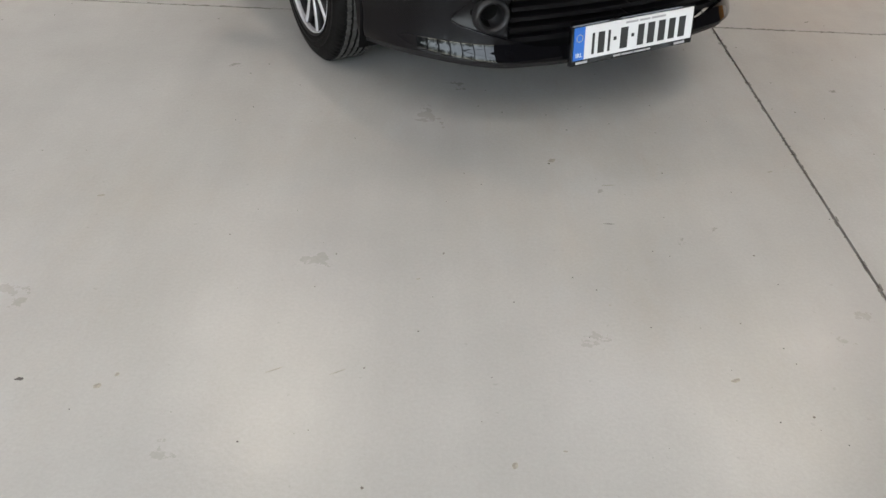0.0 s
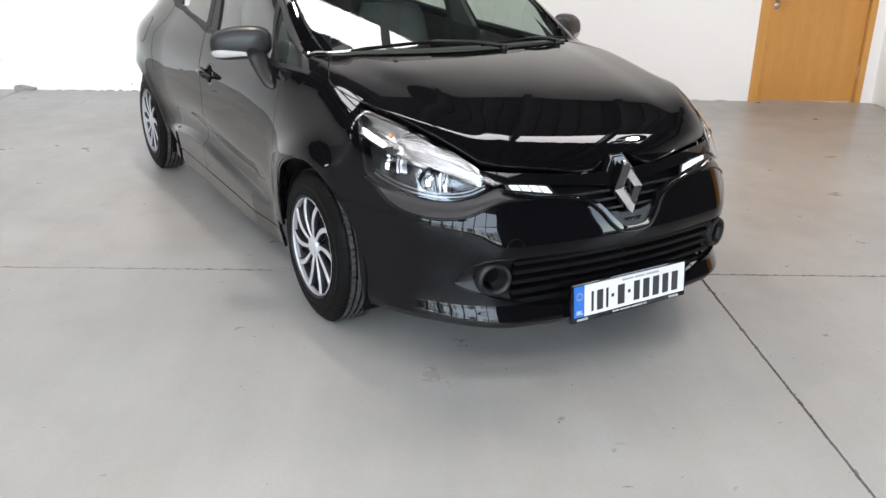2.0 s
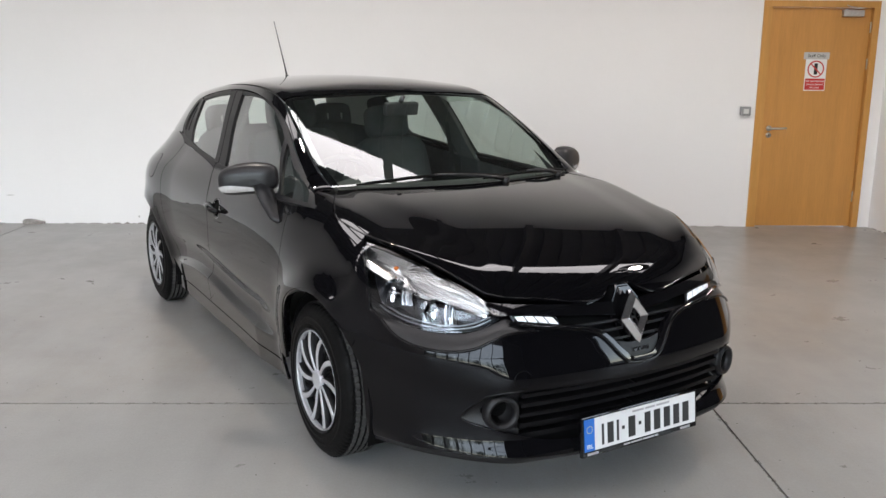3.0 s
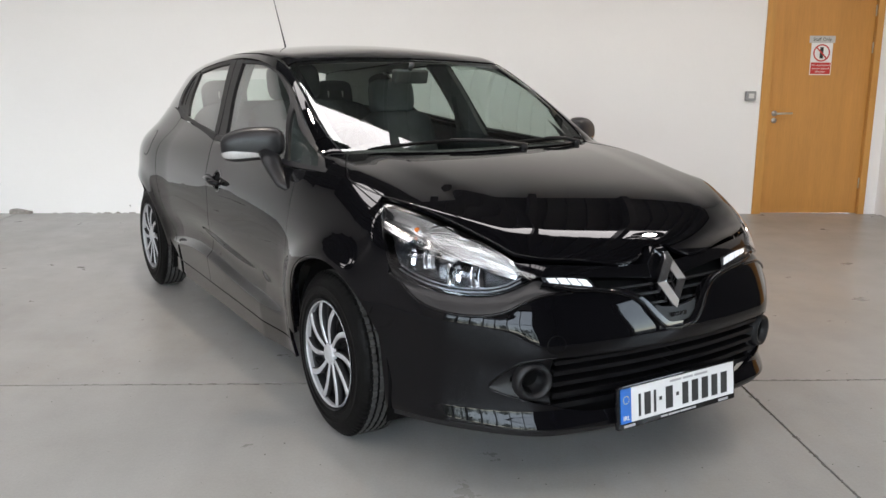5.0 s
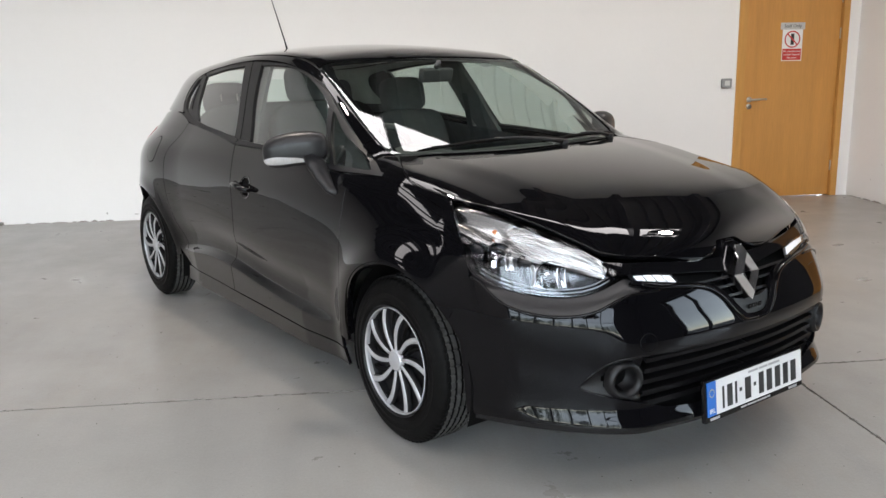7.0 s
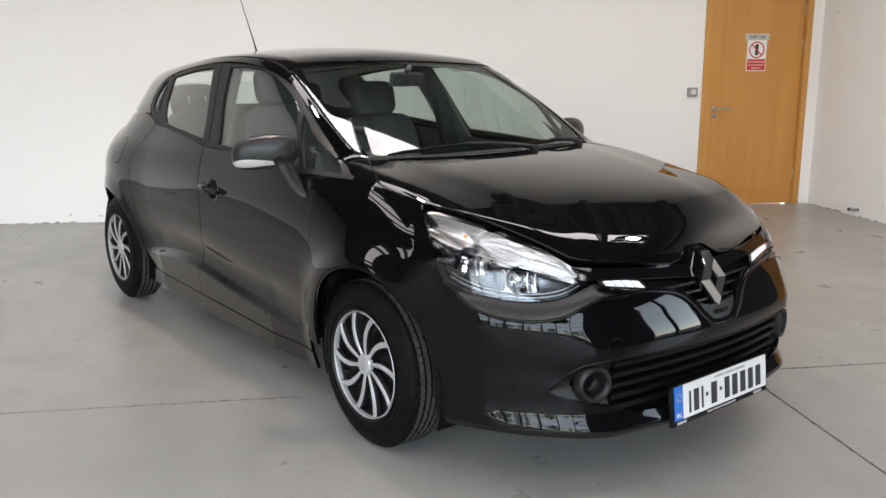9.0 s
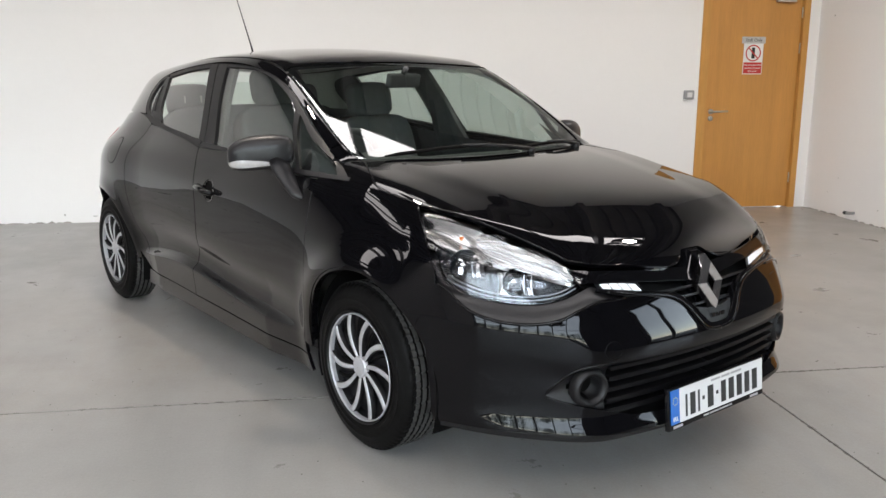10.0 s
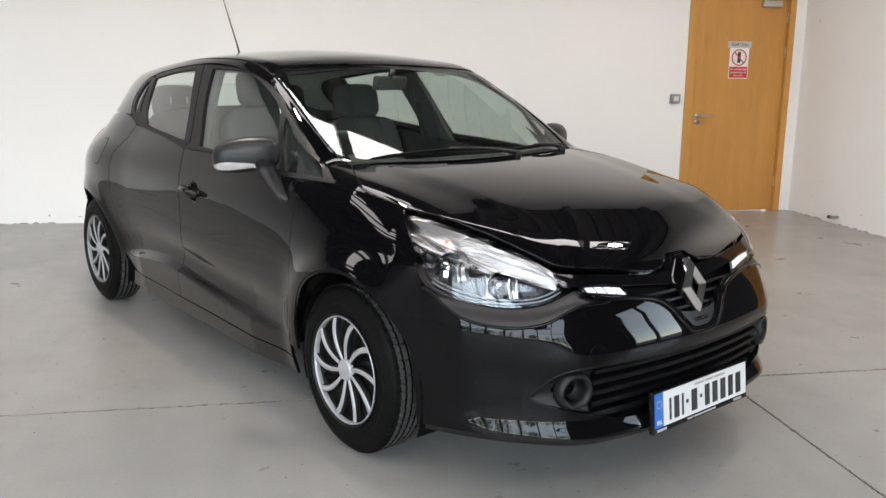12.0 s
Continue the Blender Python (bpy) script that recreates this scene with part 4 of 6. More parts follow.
# -- eyelid: the shelf between lamp and bumper crease
LAMP_LOW = [(-52.2, 0.875), (-51.3, 0.840), (-49.9, 0.795), (-48.4, 0.734), (-46.9, 0.688), (-44.3, 0.664), (-39.8, 0.645), (-35.2, 0.638), (-31.0, 0.644), (-27.9, 0.661), (-25.4, 0.683), (-23.6, 0.703)]
LAMP_TOP = [(-52.2, 0.875), (-48.5, 0.874), (-45.0, 0.865), (-39.8, 0.845), (-35.1, 0.819), (-31.0, 0.788), (-27.2, 0.748), (-23.6, 0.703)]
eye_low = [*CREASE[2:], (-28.2, 0.604), (-26.0, 0.627), (-23.8, 0.645), (-21.5, 0.651), (-18.6, 0.651)]
eye_up = [(-46.9, 0.686), (-44.3, 0.662), (-39.8, 0.643), (-35.2, 0.636), (-31.0, 0.642), (-27.9, 0.659), (-25.4, 0.681), (-23.4, 0.694), (-21.4, 0.676), (-18.6, 0.657)]
net = coons(eye_low, eye_up, [eye_low[0], eye_up[0]], [eye_low[-1], eye_up[-1]], 44, 6)
fall = np.linspace(0, 1, 7)[:, None] * np.ones(45)
for far in (False, True):
    V, F, N = sheet("round", [net], off=-0.016 * fall ** 1.5, gap=0, rim=0.01, mirror=far)
    mesh_object("lamp_shelf", V, F, SHELF, bumper, "satin black shelf under the lamp", True, N)


# -- headlamps: clear cover, bowl, reflectors, indicator
def coons_lamp(shrink=0.0):
    c = np.array([-37.0, 0.745])
    f = lambda pts: [tuple(c + (np.array(p) - c) * (1 - shrink)) for p in pts]
    return coons(f(LAMP_LOW), f(LAMP_TOP), f([LAMP_LOW[0], LAMP_LOW[0]]), f([LAMP_LOW[-1], LAMP_LOW[-1]]), 48, 22)


LAMP_BLACK = noisy(material("lamp bezel", (0.020, 0.021, 0.024), 0.2, 0.6, coat=0.5), 60, 0.2)
FLUTED = noisy(material("fluted reflector", (0.58, 0.58, 0.58), 0.22, 1.0), 30, 0.04)
FACETED = noisy(material("faceted reflector", (0.13, 0.132, 0.138), 0.08, 1.0), 30, 0.05, bump=1.0, bump_scale=70, stretch=(1, 1, 0.3))
RIMLINE = material("dull lamp line", (0.16, 0.165, 0.175), 0.3, 1.0)
for far in (False, True):
    V, F, N = sheet("round", [coons_lamp(0.03)], off=-0.055, gap=0, rim=0.0, mirror=far)
    lamp = mesh_object("headlamp", V, F, LAMP_BLACK, car, "clear headlamp with silver reflectors", True, N)
    V, F, N = sheet("round", [coons_lamp(0.0)], off=0.0, gap=0.001, rim=0.05, mirror=far)
    mesh_object("cover", V, F, LAMP_GLASS, lamp, "clear plastic cover", True, N).visible_shadow = False
    # upper indicator channel, silver, tapering to the tip
    up_low = [(-50.9, 0.815), (-45.0, 0.782), (-39.5, 0.760), (-34.5, 0.738), (-30.0, 0.720), (-26.4, 0.706)]
    up_top = [(-51.6, 0.868), (-48.0, 0.866), (-44.6, 0.857), (-39.6, 0.837), (-35.0, 0.810), (-31.0, 0.780), (-27.6, 0.744), (-26.2, 0.716)]
    net = coons(up_low, up_top, [up_low[0], up_top[0]], [up_low[-1], up_top[-1]], 120, 30)
    along, across = np.linspace(0, 1, 121)[None, :], np.linspace(0, 1, 31)[:, None]
    dip = -0.010 - 0.022 * np.sin(across * math.pi) * np.ones(121)
    fan = np.arctan2(across - 0.45, (along - 0.36) * 3.0)                   # flutes fan out from the bulb
    dip = dip + 0.0030 * np.sin(fan * 16 + across * 14) * np.clip((along - 0.40) / 0.1, 0, 1) + 0.0016 * np.sin(across * 34 + along * 6) * np.clip((along - 0.50) / 0.2, 0, 1)
    dip = dip - 0.008 * np.exp(-(((along - 0.36) / 0.05) ** 2 + ((across - 0.45) / 0.25) ** 2))
    V, F, N = sheet("round", [net], off=dip, gap=0, rim=0.012, mirror=far)
    mesh_object("indicator_channel", V, F, FLUTED, lamp, "bright silver indicator reflector", True, N)
    s = 1 if far else -1

    def bowl(phi, z, r, depth, name, label, mat):
        """A round reflector bowl set behind the cover, facing forward."""
        c, g = skin("round", np.array([phi]), np.array([z]), -0.012)
        c = Vector(c[0])
        bm = bmesh.new()
        seg, rings = 14, 5
        loops = []
        for k in range(rings + 1):
            q = k / rings
            loops.append([bm.verts.new((r * q * math.cos(a), depth * (1 - q * q), r * q * math.sin(a))) for a in np.linspace(0, 2 * math.pi, seg, endpoint=False)] if k else [bm.verts.new((0, depth, 0))])
        for k in range(rings):
            for i in range(seg):
                if k == 0:
                    bm.faces.new((loops[0][0], loops[1][i], loops[1][(i + 1) % seg]))
                else:
                    bm.faces.new((loops[k][i], loops[k + 1][i], loops[k + 1][(i + 1) % seg], loops[k][(i + 1) % seg]))
        bmesh.ops.transform(bm, matrix=Matrix.Translation((abs(c.x) * s, c.y, c.z)) @ pose(0, 0, 0, -4, 0, 20 * s), verts=bm.verts)
        return part(name, bm, mat, lamp, label)

    for phi, z, r in ((-42.6, 0.740, 0.050), (-34.6, 0.702, 0.044)):
        bowl(phi, z, r, 0.045, "reflector_bowl", "faceted silver reflector bowl", FACETED)
        c, g = skin("round", np.array([phi]), np.array([z]), -0.022)
        c = Vector((abs(c[0][0]) * s, c[0][1], c[0][2]))
        bm = bmesh.new()
        rod(bm, c + Vector((0, 0.03, 0)), c + Vector((0, 0.004, 0)), 0.012, 0.008, 16)
        part("bulb", bm, CHROME, lamp, "chrome bulb cap", True)
        # bright curved fins flanking the bowl
        for k, (d0, d1, z0, z1) in enumerate(((-2.6, -1.5, 0.035, -0.045), (1.2, 2.4, 0.030, -0.038), (-1.2, 1.4, 0.046, 0.030))):
            f0 = [(phi + d0, z + z1), (phi + d0 * 0.8, z + (z0 + z1) / 2), (phi + d0, z + z0)]
            f1 = [(phi + d1, z + z1), (phi + d1 * 0.9, z + (z0 + z1) / 2), (phi + d1, z + z0)]
            net = coons(f0, f1, [f0[0], f1[0]], [f0[-1], f1[-1]], 10, 5)
            V, F, N = sheet("round", [net], off=-0.030 - 0.012 * np.sin(np.linspace(0, math.pi, 6))[:, None] * np.ones(11), gap=0, rim=0.014, mirror=far)
            mesh_object("reflector_fin", V, F, REFLECTOR, lamp, "silver reflector fin", True, None)
    # thin bright ledges inside the lower rim
    rimline = [(-45.6, 0.690), (-43.5, 0.674), (-39.6, 0.656), (-35.2, 0.649), (-31.0, 0.655), (-28.0, 0.671), (-26.0, 0.690)]
    for d, o in ((0.0, -0.012), (0.011, -0.022)):
        lo = [(a, b + d) for a, b in rimline]
        hi = [(a, b + d + 0.0035) for a, b in rimline]
        V, F, N = sheet("round", [coons(lo, hi, [lo[0], hi[0]], [lo[-1], hi[-1]], 40, 2)], off=o, gap=0, rim=0.010, mirror=far)
        mesh_object("rim_line", V, F, RIMLINE, lamp, "thin silver line", True, N)
    c, g = skin("round", np.array([-43.5]), np.array([0.823]), -0.030)
    bm = bmesh.new()
    bmesh.ops.create_icosphere(bm, subdivisions=2, radius=0.007, matrix=Matrix.Translation((abs(c[0][0]) * s, c[0][1], c[0][2])))
    part("indicator_bulb", bm, AMBER, lamp, "small amber bulb", True)
    # lit day-running strip
    drl = coons([(-21.9, 0.684), (-18.4, 0.667), (-14.0, 0.657)], [(-22.6, 0.702), (-19.9, 0.702), (-15.4, 0.688)], [(-21.9, 0.684), (-22.6, 0.702)], [(-14.0, 0.657), (-15.4, 0.688)], 20, 5)
    V, F, N = sheet("round", [drl], off=-0.004, gap=0, rim=0.012, mirror=far)
    strip_ob = mesh_object("day_running_lamp", V, F, LAMP_GLASS, lamp, "lit white led strip", True, N)
    strip_ob.visible_shadow = False
    for k in range(4):
        a, b = 0.06 + k * 0.235, 0.06 + k * 0.235 + 0.19
        f = lambda t, u: tuple((1 - u) * np.array([(-21.9 + t * 7.9), 0.684 - 0.027 * t]) + u * np.array([(-22.6 + t * 7.2), 0.702 - 0.014 * t ** 2]))
        net = coons([f(a, 0.18), f(b, 0.18)], [f(a, 0.85), f(b, 0.85)], [f(a, 0.18), f(a, 0.85)], [f(b, 0.18), f(b, 0.85)], 4, 3)
        V, F, N = sheet("round", [net], off=-0.010, gap=0, rim=0.004, mirror=far)
        mesh_object("led", V, F, LED, lamp, "", True, N)
    back = coons([(-22.2, 0.678), (-18.4, 0.661), (-13.6, 0.652)], [(-23.0, 0.707), (-19.9, 0.707), (-15.0, 0.693)], [(-22.2, 0.678), (-23.0, 0.707)], [(-13.6, 0.652), (-15.0, 0.693)], 12, 4)
    V, F, N = sheet("round", [back], off=-0.016, gap=0, rim=0, mirror=far)
    mesh_object("led_tray", V, F, LAMP_BLACK, lamp, "silver tray", True, N)

# -- upper grille: gloss bar under the bonnet, dark band with slats, pointed frame under the emblem
def round_band(name, low, high, mat, parent, label="", off=0.0, rim=0.012, n=50, w=4, gap=0.0):
    V, F, N = sheet("round", [coons(low, high, [low[0], high[0]], [low[-1], high[-1]], n, w)], off=off, gap=gap, rim=rim, both=True)
    return mesh_object(name, V, F, mat, parent, label, True, N)


grille = round_band("upper_grille", [(-23.0, 0.684), (-18.4, 0.660), (-13.7, 0.648), (-8.8, 0.624), (-6.9, 0.597), (-4.6, 0.544), (-2.9, 0.516), (0.0, 0.508)],
                    [(-24.0, 0.735), (-15.0, 0.715), (-3.6, 0.700), (0.0, 0.70)], DARK, car, "dark recessed upper grille", off=-0.050, rim=0)
round_band("gloss_bar", [(-25.5, 0.704), (-20.0, 0.704), (-14.9, 0.690), (-8.0, 0.677), (-3.3, 0.667)], [(-27.6, 0.745), (-20.0, 0.732), (-14.9, 0.722), (-8.0, 0.712), (-3.0, 0.706)], GLOSS, grille, "gloss black trim bar", off=-0.010, rim=0.03)
round_band("chrome_line", [(-25.5, 0.7025), (-20.0, 0.7025), (-14.9, 0.6885), (-8.0, 0.6755), (-3.3, 0.6655)], [(-25.5, 0.7045), (-20.0, 0.7045), (-14.9, 0.6905), (-8.0, 0.6775), (-3.3, 0.6675)], GLOSS, grille, "thin gloss strip", off=-0.006, rim=0.004, w=2)
for dz in (0.648, 0.622, 0.590):
    w = {0.648: -13.6, 0.622: -9.5, 0.590: -7.2}[dz]
    round_band("slat", [(w, dz), (w / 2, dz), (0, dz)], [(w, dz + 0.007), (w / 2, dz + 0.007), (0, dz + 0.007)], MATT, grille, "", off=-0.018, rim=0.03, n=20, w=2)
VF = [(-23.3, 0.676), (-21.5, 0.672), (-18.4, 0.658), (-13.7, 0.647), (-8.8, 0.623), (-6.9, 0.596), (-4.6, 0.543), (-2.9, 0.515), (0.0, 0.507)]
VT = [(-23.0, 0.684), (-21.5, 0.680), (-18.4, 0.665), (-13.7, 0.655), (-8.2, 0.633), (-6.1, 0.606), (-3.7, 0.556), (-2.2, 0.531), (0.0, 0.526)]
round_band("pointed_frame", VF, VT, GLOSS, grille, "gloss black frame", off=0.004, rim=0.03, n=70)
VP = [(-3.7, 0.556), (-2.2, 0.531), (0.0, 0.526)]
round_band("name_plinth", VP, [(-4.4, 0.585), (-2.0, 0.575), (0.0, 0.573)], TRIM, grille, "satin black plinth with raised letters", off=-0.002, rim=0.03, n=16)
bm = bmesh.new()
for k, w in enumerate((0.016, 0.012, 0.006, 0.016)):
    x = -0.036 + (0, 0.022, 0.038, 0.052)[k]
    box(bm, x, x + w, -0.8775, -0.8735, 0.543, 0.557, 0.0015, 1)
part("raised_letters", bm, GLOSS, grille, "raised black lettering")

# emblem: a chrome lozenge ring on a gloss plinth
def lozenge(bm, w, h, y, yb, hole, ridge):
    """A bevelled lozenge ring about x = 0, z = 0 facing -y."""
    out = [(0, h), (w, 0.0), (0, -h), (-w, 0.0)]
    inn = [(0, h * hole), (w * hole, 0), (0, -h * hole), (-w * hole, 0)]
    mid = [((a[0] + b[0]) / 2, (a[1] + b[1]) / 2) for a, b in zip(out, inn)]
    ring = lambda pts, yy: [bm.verts.new((x, yy, z)) for x, z in pts]
    rb, ro, rm, ri, rib = ring(out, yb), ring(out, y + 0.006), ring(mid, y - ridge), ring(inn, y + 0.004), ring(inn, yb)
    for a, b in ((rb, ro), (ro, rm), (rm, ri), (ri, rib)):
        for i in range(4):
            bm.faces.new((a[i], a[(i + 1) % 4], b[(i + 1) % 4], b[i]))


bm = bmesh.new()
lozenge(bm, 0.065, 0.095, 0.0, 0.03, 0.36, 0.011)
bmesh.ops.bevel(bm, geom=list(bm.edges), offset=0.0012, segments=2, affect="EDGES")
bmesh.ops.transform(bm, matrix=pose(0.0, -0.842, 0.652, -17, 0, 0), verts=bm.verts)
part("emblem", bm, material("bright chrome", (0.90, 0.90, 0.92), 0.08, 1.0), car, "chrome lozenge emblem")
plinth = [(-0.084, 0.668), (-0.024, 0.748), (0.024, 0.748), (0.084, 0.668), (0.020, 0.556), (-0.020, 0.556)]
bm = bmesh.new()
f0 = [bm.verts.new((x, -0.822 + max(0, z - 0.60) * 0.36, z)) for x, z in plinth]
f1 = [bm.verts.new((x, v.co.y + 0.06, z)) for (x, z), v in zip(plinth, f0)]
bm.faces.new(f0)
for i in range(6):
    bm.faces.new((f0[i], f0[(i + 1) % 6], f1[(i + 1) % 6], f1[i]))
bmesh.ops.bevel(bm, geom=[e for e in bm.edges if e.verts[0] in f0 and e.verts[1] in f0], offset=0.006, segments=3, affect="EDGES")
part("emblem_plinth", bm, GLOSS, car, "gloss black emblem plinth")

# -- lower grille with blades, lamp pods
lower = round_band("lower_grille", [(-23.5, 0.300), (-17.4, 0.280), (-12.4, 0.270), (0.0, 0.268)], [(-23.5, 0.476), (-9.0, 0.470), (0.0, 0.470)], DARK, car, "black lower grille", off=-0.060, rim=0)
for z in (0.440, 0.405, 0.370, 0.335, 0.300):
    low = [(-21.4, z - 0.004), (-18, z - 0.003), (-10, z - 0.003), (0, z - 0.003)]
    round_band("blade", low, [(a, b + 0.013) for a, b in low], BLADE, lower, "", off=-0.014 if z > 0.31 else -0.02, rim=0.045, n=40, w=2)
for far in (False, True):
    s = 1 if far else -1
    pod_net = coons(POD_LOW, POD_TOP, [POD_LOW[0], POD_TOP[0]], [POD_LOW[-1], POD_TOP[-1]], 26, 16)
    sink = -0.004 - 0.018 * np.sin(np.linspace(0, math.pi, 17))[:, None] * np.clip(np.linspace(0, 2.2, 27), 0, 1)[None] - 0.016 * np.clip(np.linspace(-1.2, 1, 27), 0, 1)[None]
    V, F, N = sheet("round", [pod_net], off=sink, gap=0.0, rim=0.02, mirror=far)
    pod = mesh_object("lamp_pod", V, F, MATT, car, "grained black fog lamp pod", True, None)
    c, g = skin("round", np.array([-24.4]), np.array([0.390]), -0.006)
    c = Vector((abs(c[0][0]) * s, c[0][1], c[0][2]))
    turn = Matrix.Translation(c) @ pose(0, 0, 0, 0, 0, 16 * s)
    bm = bmesh.new()                                   # the pod is open inside the ring
    bm.from_mesh(pod.data)
    bmesh.ops.delete(bm, geom=[f for f in bm.faces if math.hypot(f.calc_center_median().x - c.x, f.calc_center_median().z - c.z) < 0.048], context="FACES")
    bm.to_mesh(pod.data)
    bm.free()
    bm = bmesh.new()
    seg = 32
    prof = [(0.0, 0.050), (0.030, 0.048), (0.037, 0.006), (0.044, -0.013), (0.053, -0.015), (0.061, 0.004), (0.063, 0.02)]
    loops = [[bm.verts.new((r * math.cos(a), y, r * math.sin(a))) for a in np.linspace(0, 2 * math.pi, seg, endpoint=False)] for r, y in prof[1:]]
    bm.faces.new(loops[0])
    for p, q in zip(loops, loops[1:]):
        for i in range(seg):
            bm.faces.new((p[i], q[i], q[(i + 1) % seg], p[(i + 1) % seg]))
    bmesh.ops.transform(bm, matrix=turn, verts=bm.verts)
    ring_ob = part("blank_ring", bm, [RING_PLASTIC, DARK], pod, "round black lamp blank", True)
    # faces inside the hole are coloured black to deepen its shade
    for p in ring_ob.data.polygons:
        p.material_index = int(math.hypot(p.center.x - c.x, p.center.z - c.z) < 0.034)
        p.use_smooth = p.material_index == 0
for size, off, mat, label in ((1.09, 0.0004, DARK, "dark joint round the cap"), (1.0, 0.0014, PAINT, "small round cap")):
    capn = [(-21.6 + 1.25 * size * math.cos(a), 0.510 + 0.026 * size * math.sin(a)) for a in np.linspace(0, 2 * math.pi, 25)]
    V, F, N = sheet("round", [coons(capn[12:25], capn[12::-1], [capn[12], capn[12]], [capn[24], capn[24]], 20, 8)], off=off, gap=0, rim=0.004)
    mesh_object("towing_eye_cap", V, F, mat, bumper, label, True, N)

# -- number plate, slightly tilted back, its writing as bars
PLATE = pose(0.0, -0.892, 0.288, -6, 0, 0)
plate = part("number_plate", (lambda b: (box(b, -0.268, 0.268, -0.004, 0.012, -0.072, 0.066, 0.004), b)[1])(bmesh.new()), GLOSS, car, "white number plate in a black holder")
plate.matrix_local = PLATE


def plate_bit(name, x0, x1, z0, z1, y, mat, label=""):
    ob = block(name, x0, x1, y, y + 0.003, z0, z1, mat, plate, label)
    return ob


plate_bit("plate_sheet", -0.215, 0.258, -0.052, 0.058, -0.0075, WHITE_PLATE, "white reflective sheet")
plate_bit("blue_band", -0.258, -0.2152, -0.052, 0.058, -0.0076, BLUE_BAND, "blue country band")
x = -0.188
for w in (0.018, 0.038, 0.018, 0.022, 0.044, 0.022, 0.038, 0.042, 0.042, 0.040, 0.042):
    tall = w != 0.022
    plate_bit("bar", x + w * (0.14 if w > 0.03 else 0.2), x + w * (0.86 if w > 0.03 else 0.75), -0.040 if tall else -0.006, 0.032 if tall else 0.006, -0.0085, INK)
    x += w + 0.0052
for x0, w in ((-0.045, 0.052), (0.014, 0.046), (0.067, 0.062)):
    plate_bit("bar", x0, x0 + w, 0.043, 0.050, -0.0085, PLATE_PRINT)
for x0, w in ((-0.085, 0.030), (-0.050, 0.050), (0.004, 0.052), (0.060, 0.016)):
    plate_bit("bar", x0, x0 + w, -0.0655, -0.0595, -0.0052, PLATE_PRINT)
for x0 in (-0.245, 0.185):
    plate_bit("bar", x0, x0 + 0.048, -0.0675, -0.0590, -0.0052, PLATE_PRINT)
star = bmesh.new()
for k in range(12):
    a = k * math.pi / 6
    bmesh.ops.create_circle(star, cap_ends=True, segments=6, radius=0.0018, matrix=Matrix.Translation((-0.2366 + 0.012 * math.cos(a), -0.0082, 0.022 + 0.012 * math.sin(a))) @ pose(0, 0, 0, 90))
part("ring_of_stars", star, material("yellow print", (0.7, 0.55, 0.05), 0.4), plate)


def lettering(name, text, size, m, mat, parent, label="", align="CENTER"):
    """Text in the built-in font, as a mesh."""
    cu = bpy.data.curves.new(name, "FONT")
    cu.body, cu.size, cu.align_x, cu.align_y, cu.extrude, cu.resolution_u = text, size, align, "CENTER", 0.0006, 2
    tmp = bpy.data.objects.new(name, cu)
    scene.collection.objects.link(tmp)
    me = bpy.data.meshes.new_from_object(tmp.evaluated_get(bpy.context.evaluated_depsgraph_get()))
    bpy.data.objects.remove(tmp)
    me.materials.clear()
    me.materials.append(mat)
    ob = new(name, me)
    ob.parent = parent
    ob.matrix_local = m
    if label:
        tagged(ob, label)
    return ob


lettering("country_letters", "IRL", 0.021, pose(-0.2366, -0.0085, -0.036, 90), WHITE_PLATE, plate)


# -- wheels: tyre with grooved tread, covered steel rim with swirling spokes
def revolve(bm, prof, seg, wobble=None):
    """Turns (x, r) about the x axis; wobble(i, k) moves radius of ring k at step i."""
    rings = []
    for k, (x, r) in enumerate(prof):
        rings.append([bm.verts.new((x, (r + (wobble(i, k) if wobble else 0)) * math.cos(2 * math.pi * i / seg), (r + (wobble(i, k) if wobble else 0)) * math.sin(2 * math.pi * i / seg))) for i in range(seg)])
    for p, q in zip(rings, rings[1:]):
        for i in range(seg):
            bm.faces.new((p[i], p[(i + 1) % seg], q[(i + 1) % seg], q[i]))
    return rings


COVER_BLACK = noisy(material("dark wheel cover", (0.008, 0.008, 0.0085), 0.4, spec=0.3), 30, 0.2)
DISC = material("brake steel", (0.30, 0.29, 0.28), 0.4, 1.0)


